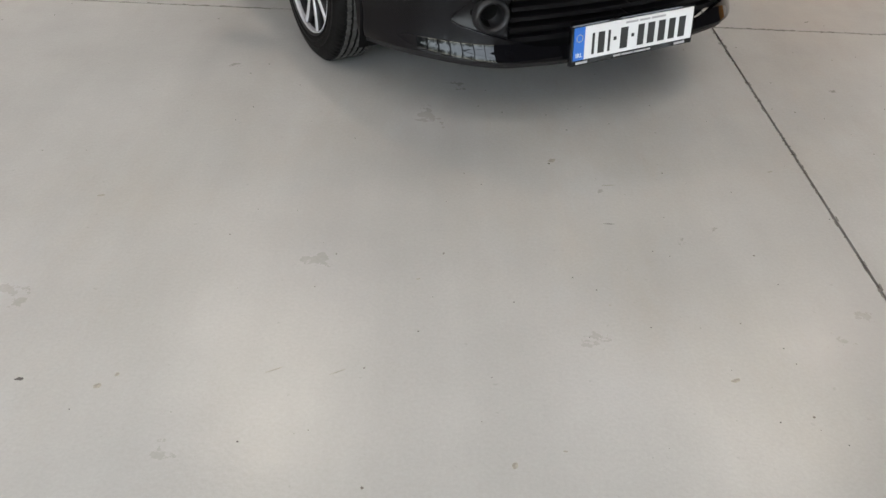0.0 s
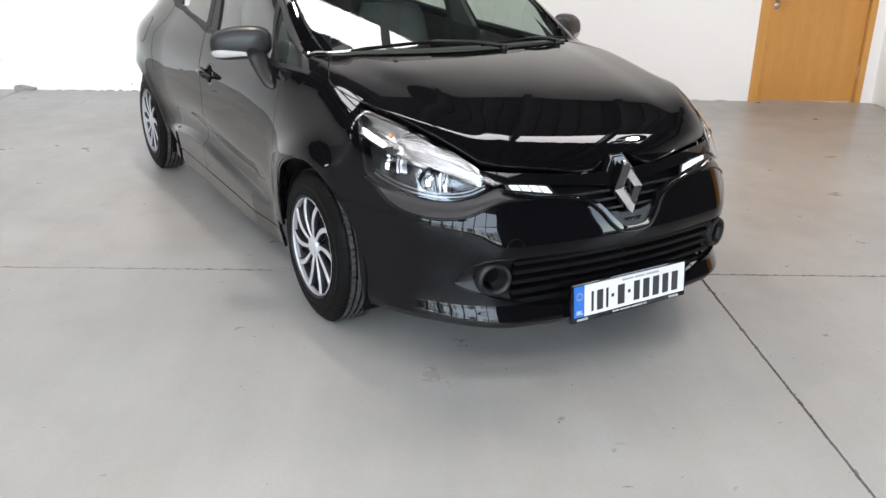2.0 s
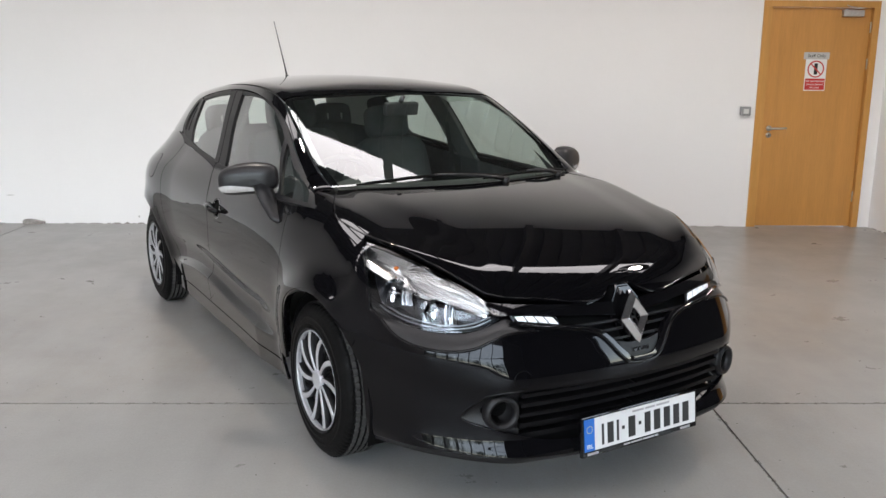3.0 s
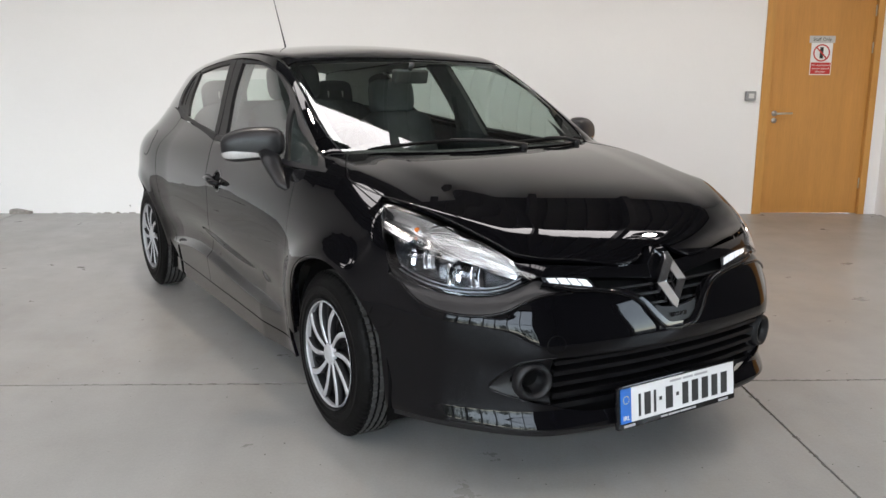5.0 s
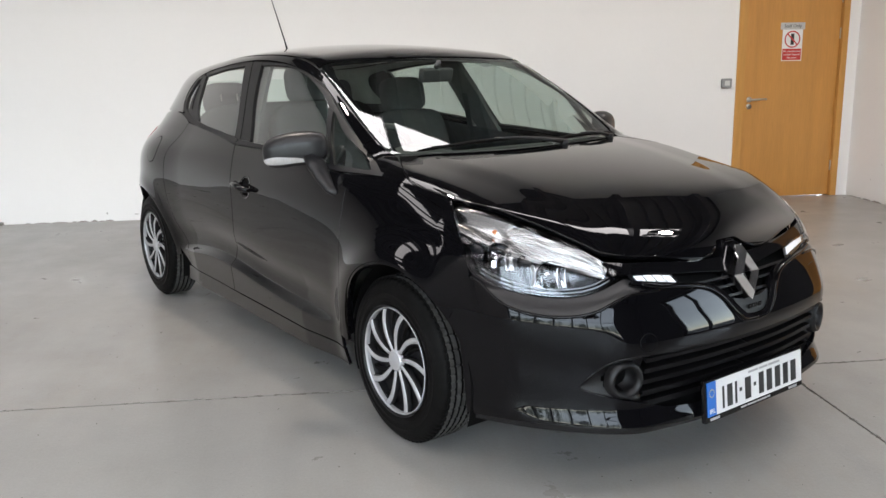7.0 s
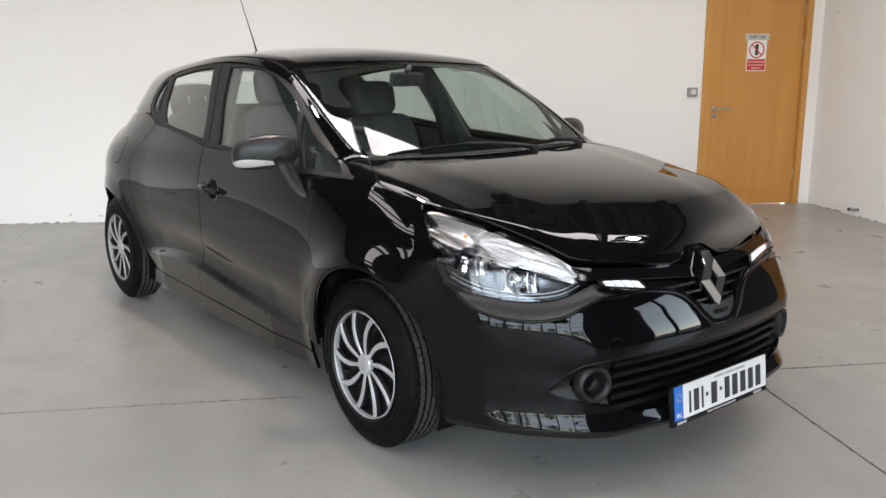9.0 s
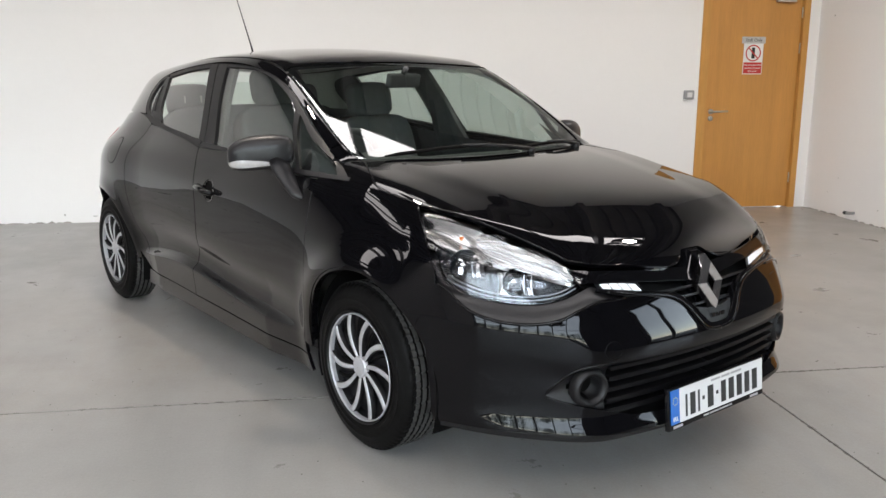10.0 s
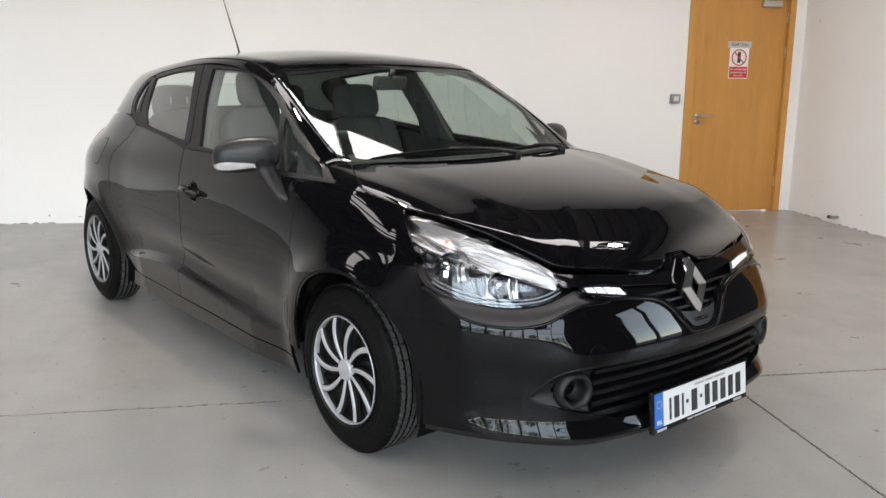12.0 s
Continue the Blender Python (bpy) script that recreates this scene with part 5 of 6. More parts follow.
def make_wheel(name):
    """A wheel about the origin; its outer face looks along -x."""
    hub = new(name)
    hub.parent = car
    side_prof = [(-0.054, 0.198), (-0.060, 0.204), (-0.0620, 0.218), (-0.0632, 0.2195), (-0.0632, 0.2225), (-0.0622, 0.224), (-0.0612, 0.243), (-0.0622, 0.2445), (-0.0616, 0.2475), (-0.0596, 0.249), (-0.055, 0.268), (-0.045, 0.286), (-0.034, 0.2955)]
    tread = []
    for a, b in ((-0.030, -0.011), (-0.005, 0.014), (0.020, 0.038), (0.044, 0.062), (0.068, 0.088)):
        tread += [(a, 0.2945), (a + 0.001, 0.3020), (b - 0.001, 0.3020), (b, 0.2945)]
    prof = side_prof + tread + [(0.058 - x, r) for x, r in side_prof[::-1]]
    lug = {k for k in range(len(side_prof), len(side_prof) + 4)} | {k for k in range(len(side_prof) + 16, len(side_prof) + 20)}
    inner = {k for k in range(len(side_prof) + 4, len(side_prof) + 16)}
    shoulder = {len(side_prof) - 1, len(side_prof) + 20}
    seg = 360
    bm = bmesh.new()
    revolve(bm, prof, seg, lambda i, k: -0.005 if (k in lug or k in shoulder) and i % 5 == 0 else (-0.005 if k in inner and i % 10 == 0 else 0))
    tyre = part("tyre", bm, [RUBBER, TREAD, DARK], hub, "worn black tyre", True)
    # tread tops paler for dust, grooves coloured black for the shade in them
    for p in tyre.data.polygons:
        if -0.033 < p.center.x < 0.091:
            p.material_index = 1 if math.hypot(p.center.y, p.center.z) > 0.2985 else 2
    tyre.data.polygons.foreach_set("use_smooth", [len(p.vertices) > 0 and not -0.033 < p.center.x < 0.091 for p in tyre.data.polygons])
    # moulded writing on the sidewall, as raised bars
    for a0, span, n, r0, r1 in ((62, 34, 5, 0.262, 0.279), (-58, 40, 7, 0.258, 0.272), (150, 24, 5, 0.262, 0.276), (206, 22, 6, 0.262, 0.272)):
        bm = bmesh.new()
        for k in range(n):
            w = span / n * 0.7
            pts = []
            for a, r in ((a0 + span * k / n, r0), (a0 + span * k / n + w, r0), (a0 + span * k / n + w, r1), (a0 + span * k / n, r1)):
                x = -0.0600 + max(0, (r - 0.255)) * 0.50
                pts.append(bm.verts.new((x, r * math.cos(radians(a)), r * math.sin(radians(a)))))
            f = bm.faces.new(pts)
            out = bmesh.ops.extrude_face_region(bm, geom=[f])
            bmesh.ops.translate(bm, vec=(0.003, 0, 0), verts=[v for v in out["geom"] if isinstance(v, bmesh.types.BMVert)])
        part("sidewall_bars", bm, TYRE_INK, hub, "moulded marks on the sidewall")
    bm = bmesh.new()
    revolve(bm, [(-0.064, 0.203), (-0.052, 0.197), (-0.040, 0.190), (-0.025, 0.186), (0.060, 0.182)], 72)
    part("rim", bm, COVER_BLACK, hub, "dark steel rim", True)
    bm = bmesh.new()
    bmesh.ops.create_circle(bm, cap_ends=True, segments=48, radius=0.185, matrix=Matrix.Translation((-0.012, 0, 0)) @ pose(0, 0, 0, 0, 90, 0))
    part("cover_back", bm, COVER_BLACK, hub, "black cover behind the spokes")
    bm = bmesh.new()
    revolve(bm, [(-0.050, 0.1945), (-0.0595, 0.1930), (-0.0605, 0.1905), (-0.053, 0.1885), (-0.040, 0.1885)], 96)
    part("cover_ring", bm, SILVER, hub, "silver outer ring", True)
    bm = bmesh.new()
    revolve(bm, [(-0.040, 0.041), (-0.052, 0.039), (-0.056, 0.0355), (-0.058, 0.0325), (-0.056, 0.031), (-0.0575, 0.029), (-0.0605, 0.015), (-0.061, 0.001)], 48)
    part("hub_cap", bm, SILVER, hub, "silver hub cap", True)

    def spoke(a0, w0, w1, depth, bend, mat, name, label, r1=0.1865):
        bm = bmesh.new()
        n = 14
        rows = []
        for k in range(n + 1):
            t = k / n
            r = 0.034 + (r1 - 0.034) * t
            a = radians(a0) - bend * t ** 1.8 + 0.02 * math.sin(t * math.pi)
            w = w0 + (w1 - w0) * t
            x = -0.050 - 0.007 * math.sin(t * math.pi * 0.8) + depth
            ey, ez = math.cos(a), math.sin(a)
            rows.append([bm.verts.new((x + dx, -(ey * r - ez * u), ez * r + ey * u)) for u, dx in ((-w * 0.5, 0.022), (-w * 0.5, 0.003), (-w * 0.28, -0.001), (w * 0.28, -0.001), (w * 0.5, 0.003), (w * 0.5, 0.022))])
        for p, q in zip(rows, rows[1:]):
            for i in range(5):
                bm.faces.new((p[i], p[i + 1], q[i + 1], q[i]))
        ob = part(name, bm, [mat, COVER_BLACK], hub, label, True)
        # the spoke's flanks are coloured black, so that they read as shaded
        for p in ob.data.polygons:
            p.material_index = int(p.index % 5 in (0, 4))
        return ob

    for k in range(10):
        a = k * 36 + 14
        spoke(a, 0.0135, 0.0245, 0.0, 0.24, SILVER, "spoke", "")
        spoke(a - 13, 0.010, 0.020, 0.022, 0.24, DARK, "dark_spoke", "black spoke behind")
    bm = bmesh.new()
    revolve(bm, [(0.000, 0.060), (0.000, 0.125), (0.02, 0.125)], 48)
    part("brake_disc", bm, DISC, hub, "dull steel brake disc")
    return hub


TYRE_INK = material("moulded rubber", (0.012, 0.012, 0.013), 0.75)
wheel_0 = make_wheel("wheel")
wheel_0.matrix_local = pose(-0.774, 0.0, 0.302, 0, 0, 0)
for x, y, a, b in ((-0.774, 2.589, 0, 38), (0.774, 0.0, 180, 20), (0.774, 2.589, 180, 75)):
    copy_thing(wheel_0, pose(x, y, 0.302, b if a == 0 else 0, 0, a))

# -- wheel housings, underside: dark masses; an added block in the engine bay stops light leaks
for cy, r in ((-0.035, 0.366), (2.565, 0.366)):
    for s in (-1, 1):
        bm = bmesh.new()
        seg = 40
        rows = []
        for x in (0.45, 0.60, 0.80):
            rows.append([bm.verts.new((s * x, cy + r * math.cos(a), 0.30 + r * math.sin(a))) for a in np.linspace(-0.35, math.pi + 0.35, seg)])
        for p, q in zip(rows, rows[1:]):
            for i in range(seg - 1):
                bm.faces.new((p[i], p[i + 1], q[i + 1], q[i]))
        bm.faces.new(rows[0])
        part("arch_liner", bm, DARK, car, "black wheel arch liner", True)
        # turned-in lip of the arch opening
        pts = on_side([p for p in arc(cy, 0.30, 0.400, 178, 2, 28)])
        inn = on_side([p for p in arc(cy, 0.30, 0.362, 178, 2, 28)])
        V, F, N = sheet("roll", [coons(inn, pts, [inn[0], pts[0]], [inn[-1], pts[-1]], 40, 2)], off=-0.003, gap=0, rim=0.03, mirror=s > 0)
        mesh_object("arch_edge", V, F, PAINT, car, "turned-in arch lip", True, N)
block("underbody", -0.60, 0.60, -0.56, 3.02, 0.17, 0.20, DARK, car, "black underbody tray")
block("bay_filler", -0.44, 0.44, -0.66, 0.30, 0.205, 0.66, DARK, car, "dark filler block inside the engine bay")
block("floor_pan", -0.70, 0.70, 0.40, 2.12, 0.21, 0.26, CABIN, car, "dark cabin floor")
block("boot_floor", -0.62, 0.62, 2.30, 3.05, 0.42, 0.72, CABIN, car, "dark boot trim")
panel("rear_bumper", "back", [coons([(-0.52, 0.20), (0.52, 0.20)], [(-0.50, 0.345), (0.50, 0.345)], [(-0.52, 0.20), (-0.50, 0.345)], [(0.52, 0.20), (0.50, 0.345)], 16, 6)], PAINT, car)

# -- scuttle, wipers, aerial
back = [(a, b + 0.035) for a, b in COWL]
front = [(a, b - 0.030) for a, b in HOOD_REAR]
panel("scuttle", "top", [coons(front, back, [front[0], back[0]], [front[-1], back[-1]], 40, 6)], MATT, car, "black scuttle panel", off=-0.026, gap=0, rim=0.02)


def tube(bm, pts, radii, seg=10, flat=1.0):
    """A bent bar through pts; flat squeezes it in z."""
    rings = []
    for k, p in enumerate(pts):
        d = (Vector(pts[min(k + 1, len(pts) - 1)]) - Vector(pts[max(k - 1, 0)])).normalized()
        q = d.to_track_quat("Z", "Y").to_matrix()
        r = radii[k] if isinstance(radii, (list, tuple)) else radii
        rings.append([bm.verts.new(Vector(p) + q @ Vector((r * math.cos(a), r * flat * math.sin(a), 0))) for a in np.linspace(0, 2 * math.pi, seg, endpoint=False)])
    for p, q in zip(rings, rings[1:]):
        for i in range(seg):
            bm.faces.new((p[i], p[(i + 1) % seg], q[(i + 1) % seg], q[i]))
    bm.faces.new(rings[0]), bm.faces.new(rings[-1])


def rolled_edge(kind, pts, n, r, parent, label, mat, off=0.0):
    """A thin rounded bead along a panel's edge, on both sides of the car."""
    ln = line(pts, n)
    p, _ = skin(kind, ln[:, 0], ln[:, 1], off)
    for far in (1, -1):
        bm = bmesh.new()
        tube(bm, [(q[0] * far, q[1], q[2]) for q in p], r, 8)
        part("rolled_edge", bm, mat, parent, label, True)


rolled_edge("round", VF[1:], 70, 0.0065, bumper, "rounded gloss rim of the grille opening", PAINT, 0.003)
rolled_edge("round", eye_low, 70, 0.0055, bumper, "rounded gloss rim under the lamp", PAINT, 0.0)
rolled_edge("round", [*POD_TOP[::-1], *POD_LOW[1:]], 50, 0.003, bumper, "rounded rim of the lamp pod", PAINT, -0.001)
rolled_edge("top", [(a, b + 0.004) for a, b in HOOD_FRONT[:5]], 40, 0.0035, car, "rounded front edge of the bonnet", PAINT, -0.003)
rolled_edge("top", [(a + 0.004, b) for a, b in HOOD_SIDE], 60, 0.0030, car, "rounded side edge of the bonnet", PAINT, -0.002)


def over_top(x, y, h):
    p, g = skin("top", np.array([x]), np.array([y]), h)
    return tuple(p[0])


for blade_a, blade_b, pivot, n in (((-0.52, 0.272), (0.20, 0.222), (0.16, 0.172), 12), ((0.06, 0.200), (0.60, 0.300), (0.50, 0.232), 10)):
    wiper = new("wiper")
    wiper.parent = car
    tagged(wiper, "black wiper resting on the screen")
    bm = bmesh.new()
    pts = [over_top(blade_a[0] + (blade_b[0] - blade_a[0]) * t, blade_a[1] + (blade_b[1] - blade_a[1]) * t + 0.004 * math.sin(t * math.pi), 0.010) for t in np.linspace(0, 1, n)]
    tube(bm, pts, [0.004] + [0.009] * (n - 2) + [0.004], 8, 0.8)
    part("blade", bm, RUBBER, wiper, "", True)
    mid = ((blade_a[0] + blade_b[0]) / 2, (blade_a[1] + blade_b[1]) / 2)
    bm = bmesh.new()
    tube(bm, [over_top(*pivot, 0.012), over_top((pivot[0] * 2 + mid[0]) / 3, (pivot[1] * 2 + mid[1]) / 3, 0.024), over_top((pivot[0] + 2 * mid[0]) / 3, (pivot[1] + 2 * mid[1]) / 3, 0.026), over_top(*mid, 0.020)], [0.015, 0.011, 0.009, 0.007], 8, 0.7)
    part("arm", bm, TRIM, wiper, "", True)
    bm = bmesh.new()
    tube(bm, [over_top(*pivot, -0.01), over_top(*pivot, 0.02)], 0.018, 14)
    part("pivot_cap", bm, TRIM, wiper, "", True)
aerial = new("aerial")
aerial.parent = car
bm = bmesh.new()
ax, ay = 0.0, 2.36
az = float(top(0.0, ay))
rod(bm, (ax, ay - 0.02, az - 0.006), (ax, ay + 0.015, az + 0.018), 0.017, 0.010, 14)
part("aerial_base", bm, RUBBER, aerial, "black rubber foot", True)
bm = bmesh.new()
tube(bm, [(ax, ay + 0.012, az + 0.014), (ax, ay + 0.045, az + 0.075), (ax, ay + 0.215, az + 0.36)], [0.0065, 0.0045, 0.0022], 8)
part("aerial_rod", bm, TRIM, aerial, "thin black rod", True)

# -- door handles and mirrors
MIRROR_SHELL = noisy(material("satin mirror shell", (0.010, 0.010, 0.011), 0.38, spec=0.4), 40, 0.15)
INDICATOR = noisy(material("clear indicator plastic", (0.62, 0.62, 0.61), 0.22, 0.5, coat=1.0), 30, 0.10, stretch=(3, 1, 1))
for far, (df, dr) in enumerate(zip(doors_f, doors_r)):
    s = 1 if far else -1
    door = df
    cy, cz = 1.188, 0.797
    kill = [p for p in door.data.polygons if ((p.center.y - cy) / 0.045) ** 2 + ((p.center.z - cz) / 0.042) ** 2 < 1 and abs(p.center.x) > 0.7]
    bm = bmesh.new()
    bm.from_mesh(door.data)
    bm.faces.ensure_lookup_table()
    bmesh.ops.delete(bm, geom=[bm.faces[p.index] for p in kill], context="FACES_ONLY")
    bm.to_mesh(door.data)
    bm.free()
    cup = [(cy + 0.056 * math.cos(a), cz + 0.052 * math.sin(a)) for a in np.linspace(0, 2 * math.pi, 33)]
    rings = [on_side([(cy + (y - cy) * f, cz + (z - cz) * f) for y, z in cup]) for f in (1.0, 0.92, 0.8, 0.6, 0.35, 0.05)]
    net = np.array(rings)
    off = np.array([0.0012, 0.0012, -0.010, -0.024, -0.030, -0.032])[:, None] * np.ones(33)
    V, F, N = sheet("roll", [net], off=off, gap=0, rim=0, mirror=bool(far))
    mesh_object("handle_cup", V, F, PAINT, door, "", True, None)
    bm = bmesh.new()
    pts = []
    for y, z, o in ((1.262, 0.806, 0.000), (1.258, 0.806, 0.016), (1.235, 0.804, 0.030), (1.19, 0.799, 0.034), (1.15, 0.794, 0.032), (1.122, 0.790, 0.018), (1.118, 0.789, 0.000)):
        q = on_side([(y, z)])[0]
        p, g = skin("roll", np.array([q[0]]), np.array([q[1]]), o)
        pts.append((abs(p[0][0]) * s, p[0][1], p[0][2]))
    tube(bm, pts, [0.006, 0.017, 0.020, 0.020, 0.020, 0.017, 0.006], 16, 0.75)
    part("door_handle", bm, PAINT, door, "black bar handle", True)

    mirror_ob = new("door_mirror")
    mirror_ob.parent = car
    tagged(mirror_ob, "satin black door mirror with clear indicator")
    place = Matrix.Translation((s * 0.860, 0.620, 1.012)) @ pose(0, 0, 0, 0, 4 * s, 35 * s)

    def shell(bm, u0, u1, v0, v1, nu, nv, grow=1.0, taper=0.0):
        """Part of a rounded mirror shell; u round it, v from inner to outer end."""
        grid = []
        for j in range(nv + 1):
            v = v0 + (v1 - v0) * j / nv
            row = []
            for i in range(nu + 1):
                u = u0 + (u1 - u0) * (i / nu if not taper else 1 - (1 - i / nu) * (math.sin(math.pi * (0.06 + 0.88 * j / nv)) ** 0.7))
                cv, sv = math.cos(v), math.sin(v)
                pw = lambda q, e: math.copysign(abs(q) ** e, q)
                fat = 1.0 + 0.10 * sv
                x = pw(sv, 0.75) * 0.128
                yy = pw(cv, 0.62) * pw(math.cos(u), 0.8) * 0.062 * fat
                zz = pw(cv, 0.55) * pw(math.sin(u), 0.75) * (0.066 if math.sin(u) > 0 else 0.068) - 0.012 * (sv if sv > 0 else 0)
                yy = min(yy, 0.030)
                row.append(bm.verts.new(place @ Vector((x * s * grow, yy * grow, zz * grow))))
            grid.append(row)
        for j in range(nv):
            for i in range(nu):
                try:
                    bm.faces.new((grid[j][i], grid[j][i + 1], grid[j + 1][i + 1], grid[j + 1][i]))
                except ValueError:
                    pass

    bm = bmesh.new()
    shell(bm, 0, 2 * math.pi, -math.pi / 2 * 0.999, math.pi / 2 * 0.999, 40, 28)
    bmesh.ops.remove_doubles(bm, verts=bm.verts, dist=1e-4)
    part("mirror_housing", bm, MIRROR_SHELL, mirror_ob, "satin black housing", True)
    bm = bmesh.new()
    shell(bm, math.pi * 1.05, math.pi * 1.24, -0.30, math.pi / 2 * 0.90, 8, 18, 1.016, 0.75)
    part("mirror_indicator", bm, INDICATOR, mirror_ob, "clear indicator strip", True)
    bm = bmesh.new()
    tube(bm, [(s * 0.820, 0.560, 0.985), (s * 0.814, 0.535, 0.945), (s * 0.810, 0.490, 0.902), (s * 0.806, 0.440, 0.864), (s * 0.778, 0.400, 0.840)], [0.043, 0.043, 0.037, 0.032, 0.024], 18, 0.62)
    part("mirror_foot", bm, MIRROR_SHELL, mirror_ob, "satin black mirror arm", True)

# -- cabin
for far in (0, 1):
    V, F, N = sheet("roll", [coons(on_side([(0.40, 0.27), (2.05, 0.30)]), on_side([(0.40, 0.935), (1.2, 0.975), (2.05, 1.04)]), on_side([(0.40, 0.27), (0.40, 0.935)]), on_side([(2.05, 0.30), (2.05, 1.04)]), 20, 10)], off=-0.055, gap=0, rim=0, mirror=bool(far))
    mesh_object("door_lining", V, F, CABIN, car, "dark plastic door lining", True, N)
    V, F, N = sheet("roll", [strip([(1.25, 0.95), (1.335, 1.15), (1.42, 1.36)], [(1.47, 0.95), (1.54, 1.15), (1.62, 1.36)], 12, 3)], off=-0.030, gap=0, rim=0.02, mirror=bool(far))
    mesh_object("pillar_lining", V, F, PILLAR, car, "grey pillar lining", True, N)
    V, F, N = sheet("roll", [strip([(2.05, 1.03), (2.14, 1.15), (2.19, 1.30)], [(2.92, 0.96), (2.90, 1.08), (2.78, 1.24)], 12, 8)], off=-0.020, gap=0, rim=0, mirror=bool(far))
    mesh_object("rear_pillar_lining", V, F, CABIN, car, "dark rear pillar lining", True, N)
for far in (False, True):
    V, F, N = sheet("roll", [coons(on_side([(0.25, 0.90), (0.47, 0.90)]), on_side([(0.36, 1.005), (0.60, 1.11)]), on_side([(0.25, 0.90), (0.36, 1.005)]), on_side([(0.47, 0.90), (0.60, 1.11)]), 10, 8)], off=-0.065, gap=0, rim=0, mirror=far)
    mesh_object("front_pillar_lining", V, F, CABIN, car, "dark lining at the foot of the front pillar", True, N)
dash_f = [(a * 1.0, b + 0.02) for a, b in COWL]
dash_b = [(-0.66, 0.74), (-0.36, 0.70), (0.0, 0.74), (0.36, 0.72), (0.66, 0.74)]
bm = bmesh.new()
n = 30
rows = []
for t in np.linspace(0, 1, 7):
    a, b = line(dash_f, n), line(dash_b, n)
    p = a + (b - a) * t
    zz = 0.955 - 0.05 * t + 0.035 * math.sin(t * math.pi) + 0.05 * np.exp(-((p[:, 0] + 0.35) / 0.14) ** 2) * (1 if 0.6 < t else 0)
    rows.append([bm.verts.new((x, y, z)) for (x, y), z in zip(p, zz)])
rows.append([bm.verts.new((v.co.x, v.co.y - 0.04, 0.55)) for v in rows[-1]])
for p, q in zip(rows, rows[1:]):
    for i in range(n):
        bm.faces.new((p[i], p[i + 1], q[i + 1], q[i]))
part("dashboard", bm, CABIN, car, "dark moulded dashboard", True)
wheel_s = new("steering_wheel")
wheel_s.parent = car
wheel_s.matrix_local = pose(-0.35, 0.86, 0.90, -62, 0, 0)
bm = bmesh.new()
seg, sub = 48, 12
ring = [[bm.verts.new(((0.182 + 0.016 * math.cos(b)) * math.cos(a), (0.182 + 0.016 * math.cos(b)) * math.sin(a), 0.016 * math.sin(b))) for b in np.linspace(0, 2 * math.pi, sub, endpoint=False)] for a in np.linspace(0, 2 * math.pi, seg, endpoint=False)]
for i in range(seg):
    for j in range(sub):
        bm.faces.new((ring[i][j], ring[(i + 1) % seg][j], ring[(i + 1) % seg][(j + 1) % sub], ring[i][(j + 1) % sub]))
part("wheel_rim", bm, CABIN, wheel_s, "", True)
bm = bmesh.new()
box(bm, -0.08, 0.08, -0.07, 0.06, -0.02, 0.03, 0.02, 3)
box(bm, -0.175, 0.175, -0.025, 0.02, -0.012, 0.01, 0.006, 2)
box(bm, -0.02, 0.02, -0.175, 0.0, -0.012, 0.01, 0.006, 2)
part("wheel_hub", bm, CABIN, wheel_s, "", True)


def cushion(bm, sx, sy, sz, m, e=0.35):
    """A softly rounded block."""
    nu, nv = 28, 16
    pw = lambda q, k: math.copysign(abs(q) ** k, q)
    grid = [[bm.verts.new(m @ Vector((sx * pw(math.cos(v), e) * pw(math.cos(u), e), sy * pw(math.cos(v), e) * pw(math.sin(u), e), sz * pw(math.sin(v), e)))) for u in np.linspace(0, 2 * math.pi, nu, endpoint=False)] for v in np.linspace(-math.pi / 2, math.pi / 2, nv)]
    for p, q in zip(grid, grid[1:]):
        for i in range(nu):
            bm.faces.new((p[i], p[(i + 1) % nu], q[(i + 1) % nu], q[i]))


def make_seat(x, wide, y0, z0, back_tall, rests):
    seat = new("seat")
    seat.parent = car
    tagged(seat, "charcoal fabric car seat")
    for name, sz, m in (("seat_base", (wide, 0.25, 0.085), pose(x, y0, z0, 6)), ("backrest", (wide * 0.96, 0.075, back_tall), pose(x, y0 + 0.30, z0 + back_tall * 0.92, -20))):
        bm = bmesh.new()
        cushion(bm, *sz, m)
        part(name, bm, FABRIC, seat, "", True)
    for rx in rests:
        bm = bmesh.new()
        cushion(bm, 0.135, 0.055, 0.095, pose(x + rx, y0 + 0.43 + (0.05 if wide > 0.3 else 0), z0 + 2 * back_tall - 0.01 + (0.06 if wide < 0.3 else 0.0), -12), 0.5)
        part("headrest", bm, FABRIC, seat, "", True)
        bm = bmesh.new()
        for d in (-0.05, 0.05):
            rod(bm, (x + rx + d, y0 + 0.42, z0 + 2 * back_tall - 0.16), (x + rx + d, y0 + 0.43, z0 + 2 * back_tall + 0.02), 0.006)
        part("headrest_posts", bm, STEEL, seat, "thin steel posts")


make_seat(-0.330, 0.268, 1.04, 0.52, 0.335, (0.0,))
make_seat(0.325, 0.235, 1.20, 0.50, 0.305, (0.0,))
make_seat(0.0, 0.62, 2.02, 0.52, 0.315, (-0.36, 0.36))
bm = bmesh.new()
box(bm, -0.105, 0.105, -0.018, 0.018, -0.032, 0.032, 0.012, 3, pose(0.03, 0.90, 1.275, 12, 0, 12))
rod(bm, (0.02, 0.885, 1.31), (0.02, 0.86, 1.335), 0.012)
part("rear_view_mirror", bm, CABIN, car, "dark rear-view mirror", True)
belt = noisy(material("grey seat belt", (0.06, 0.06, 0.062), 0.8), 90, 0.2)
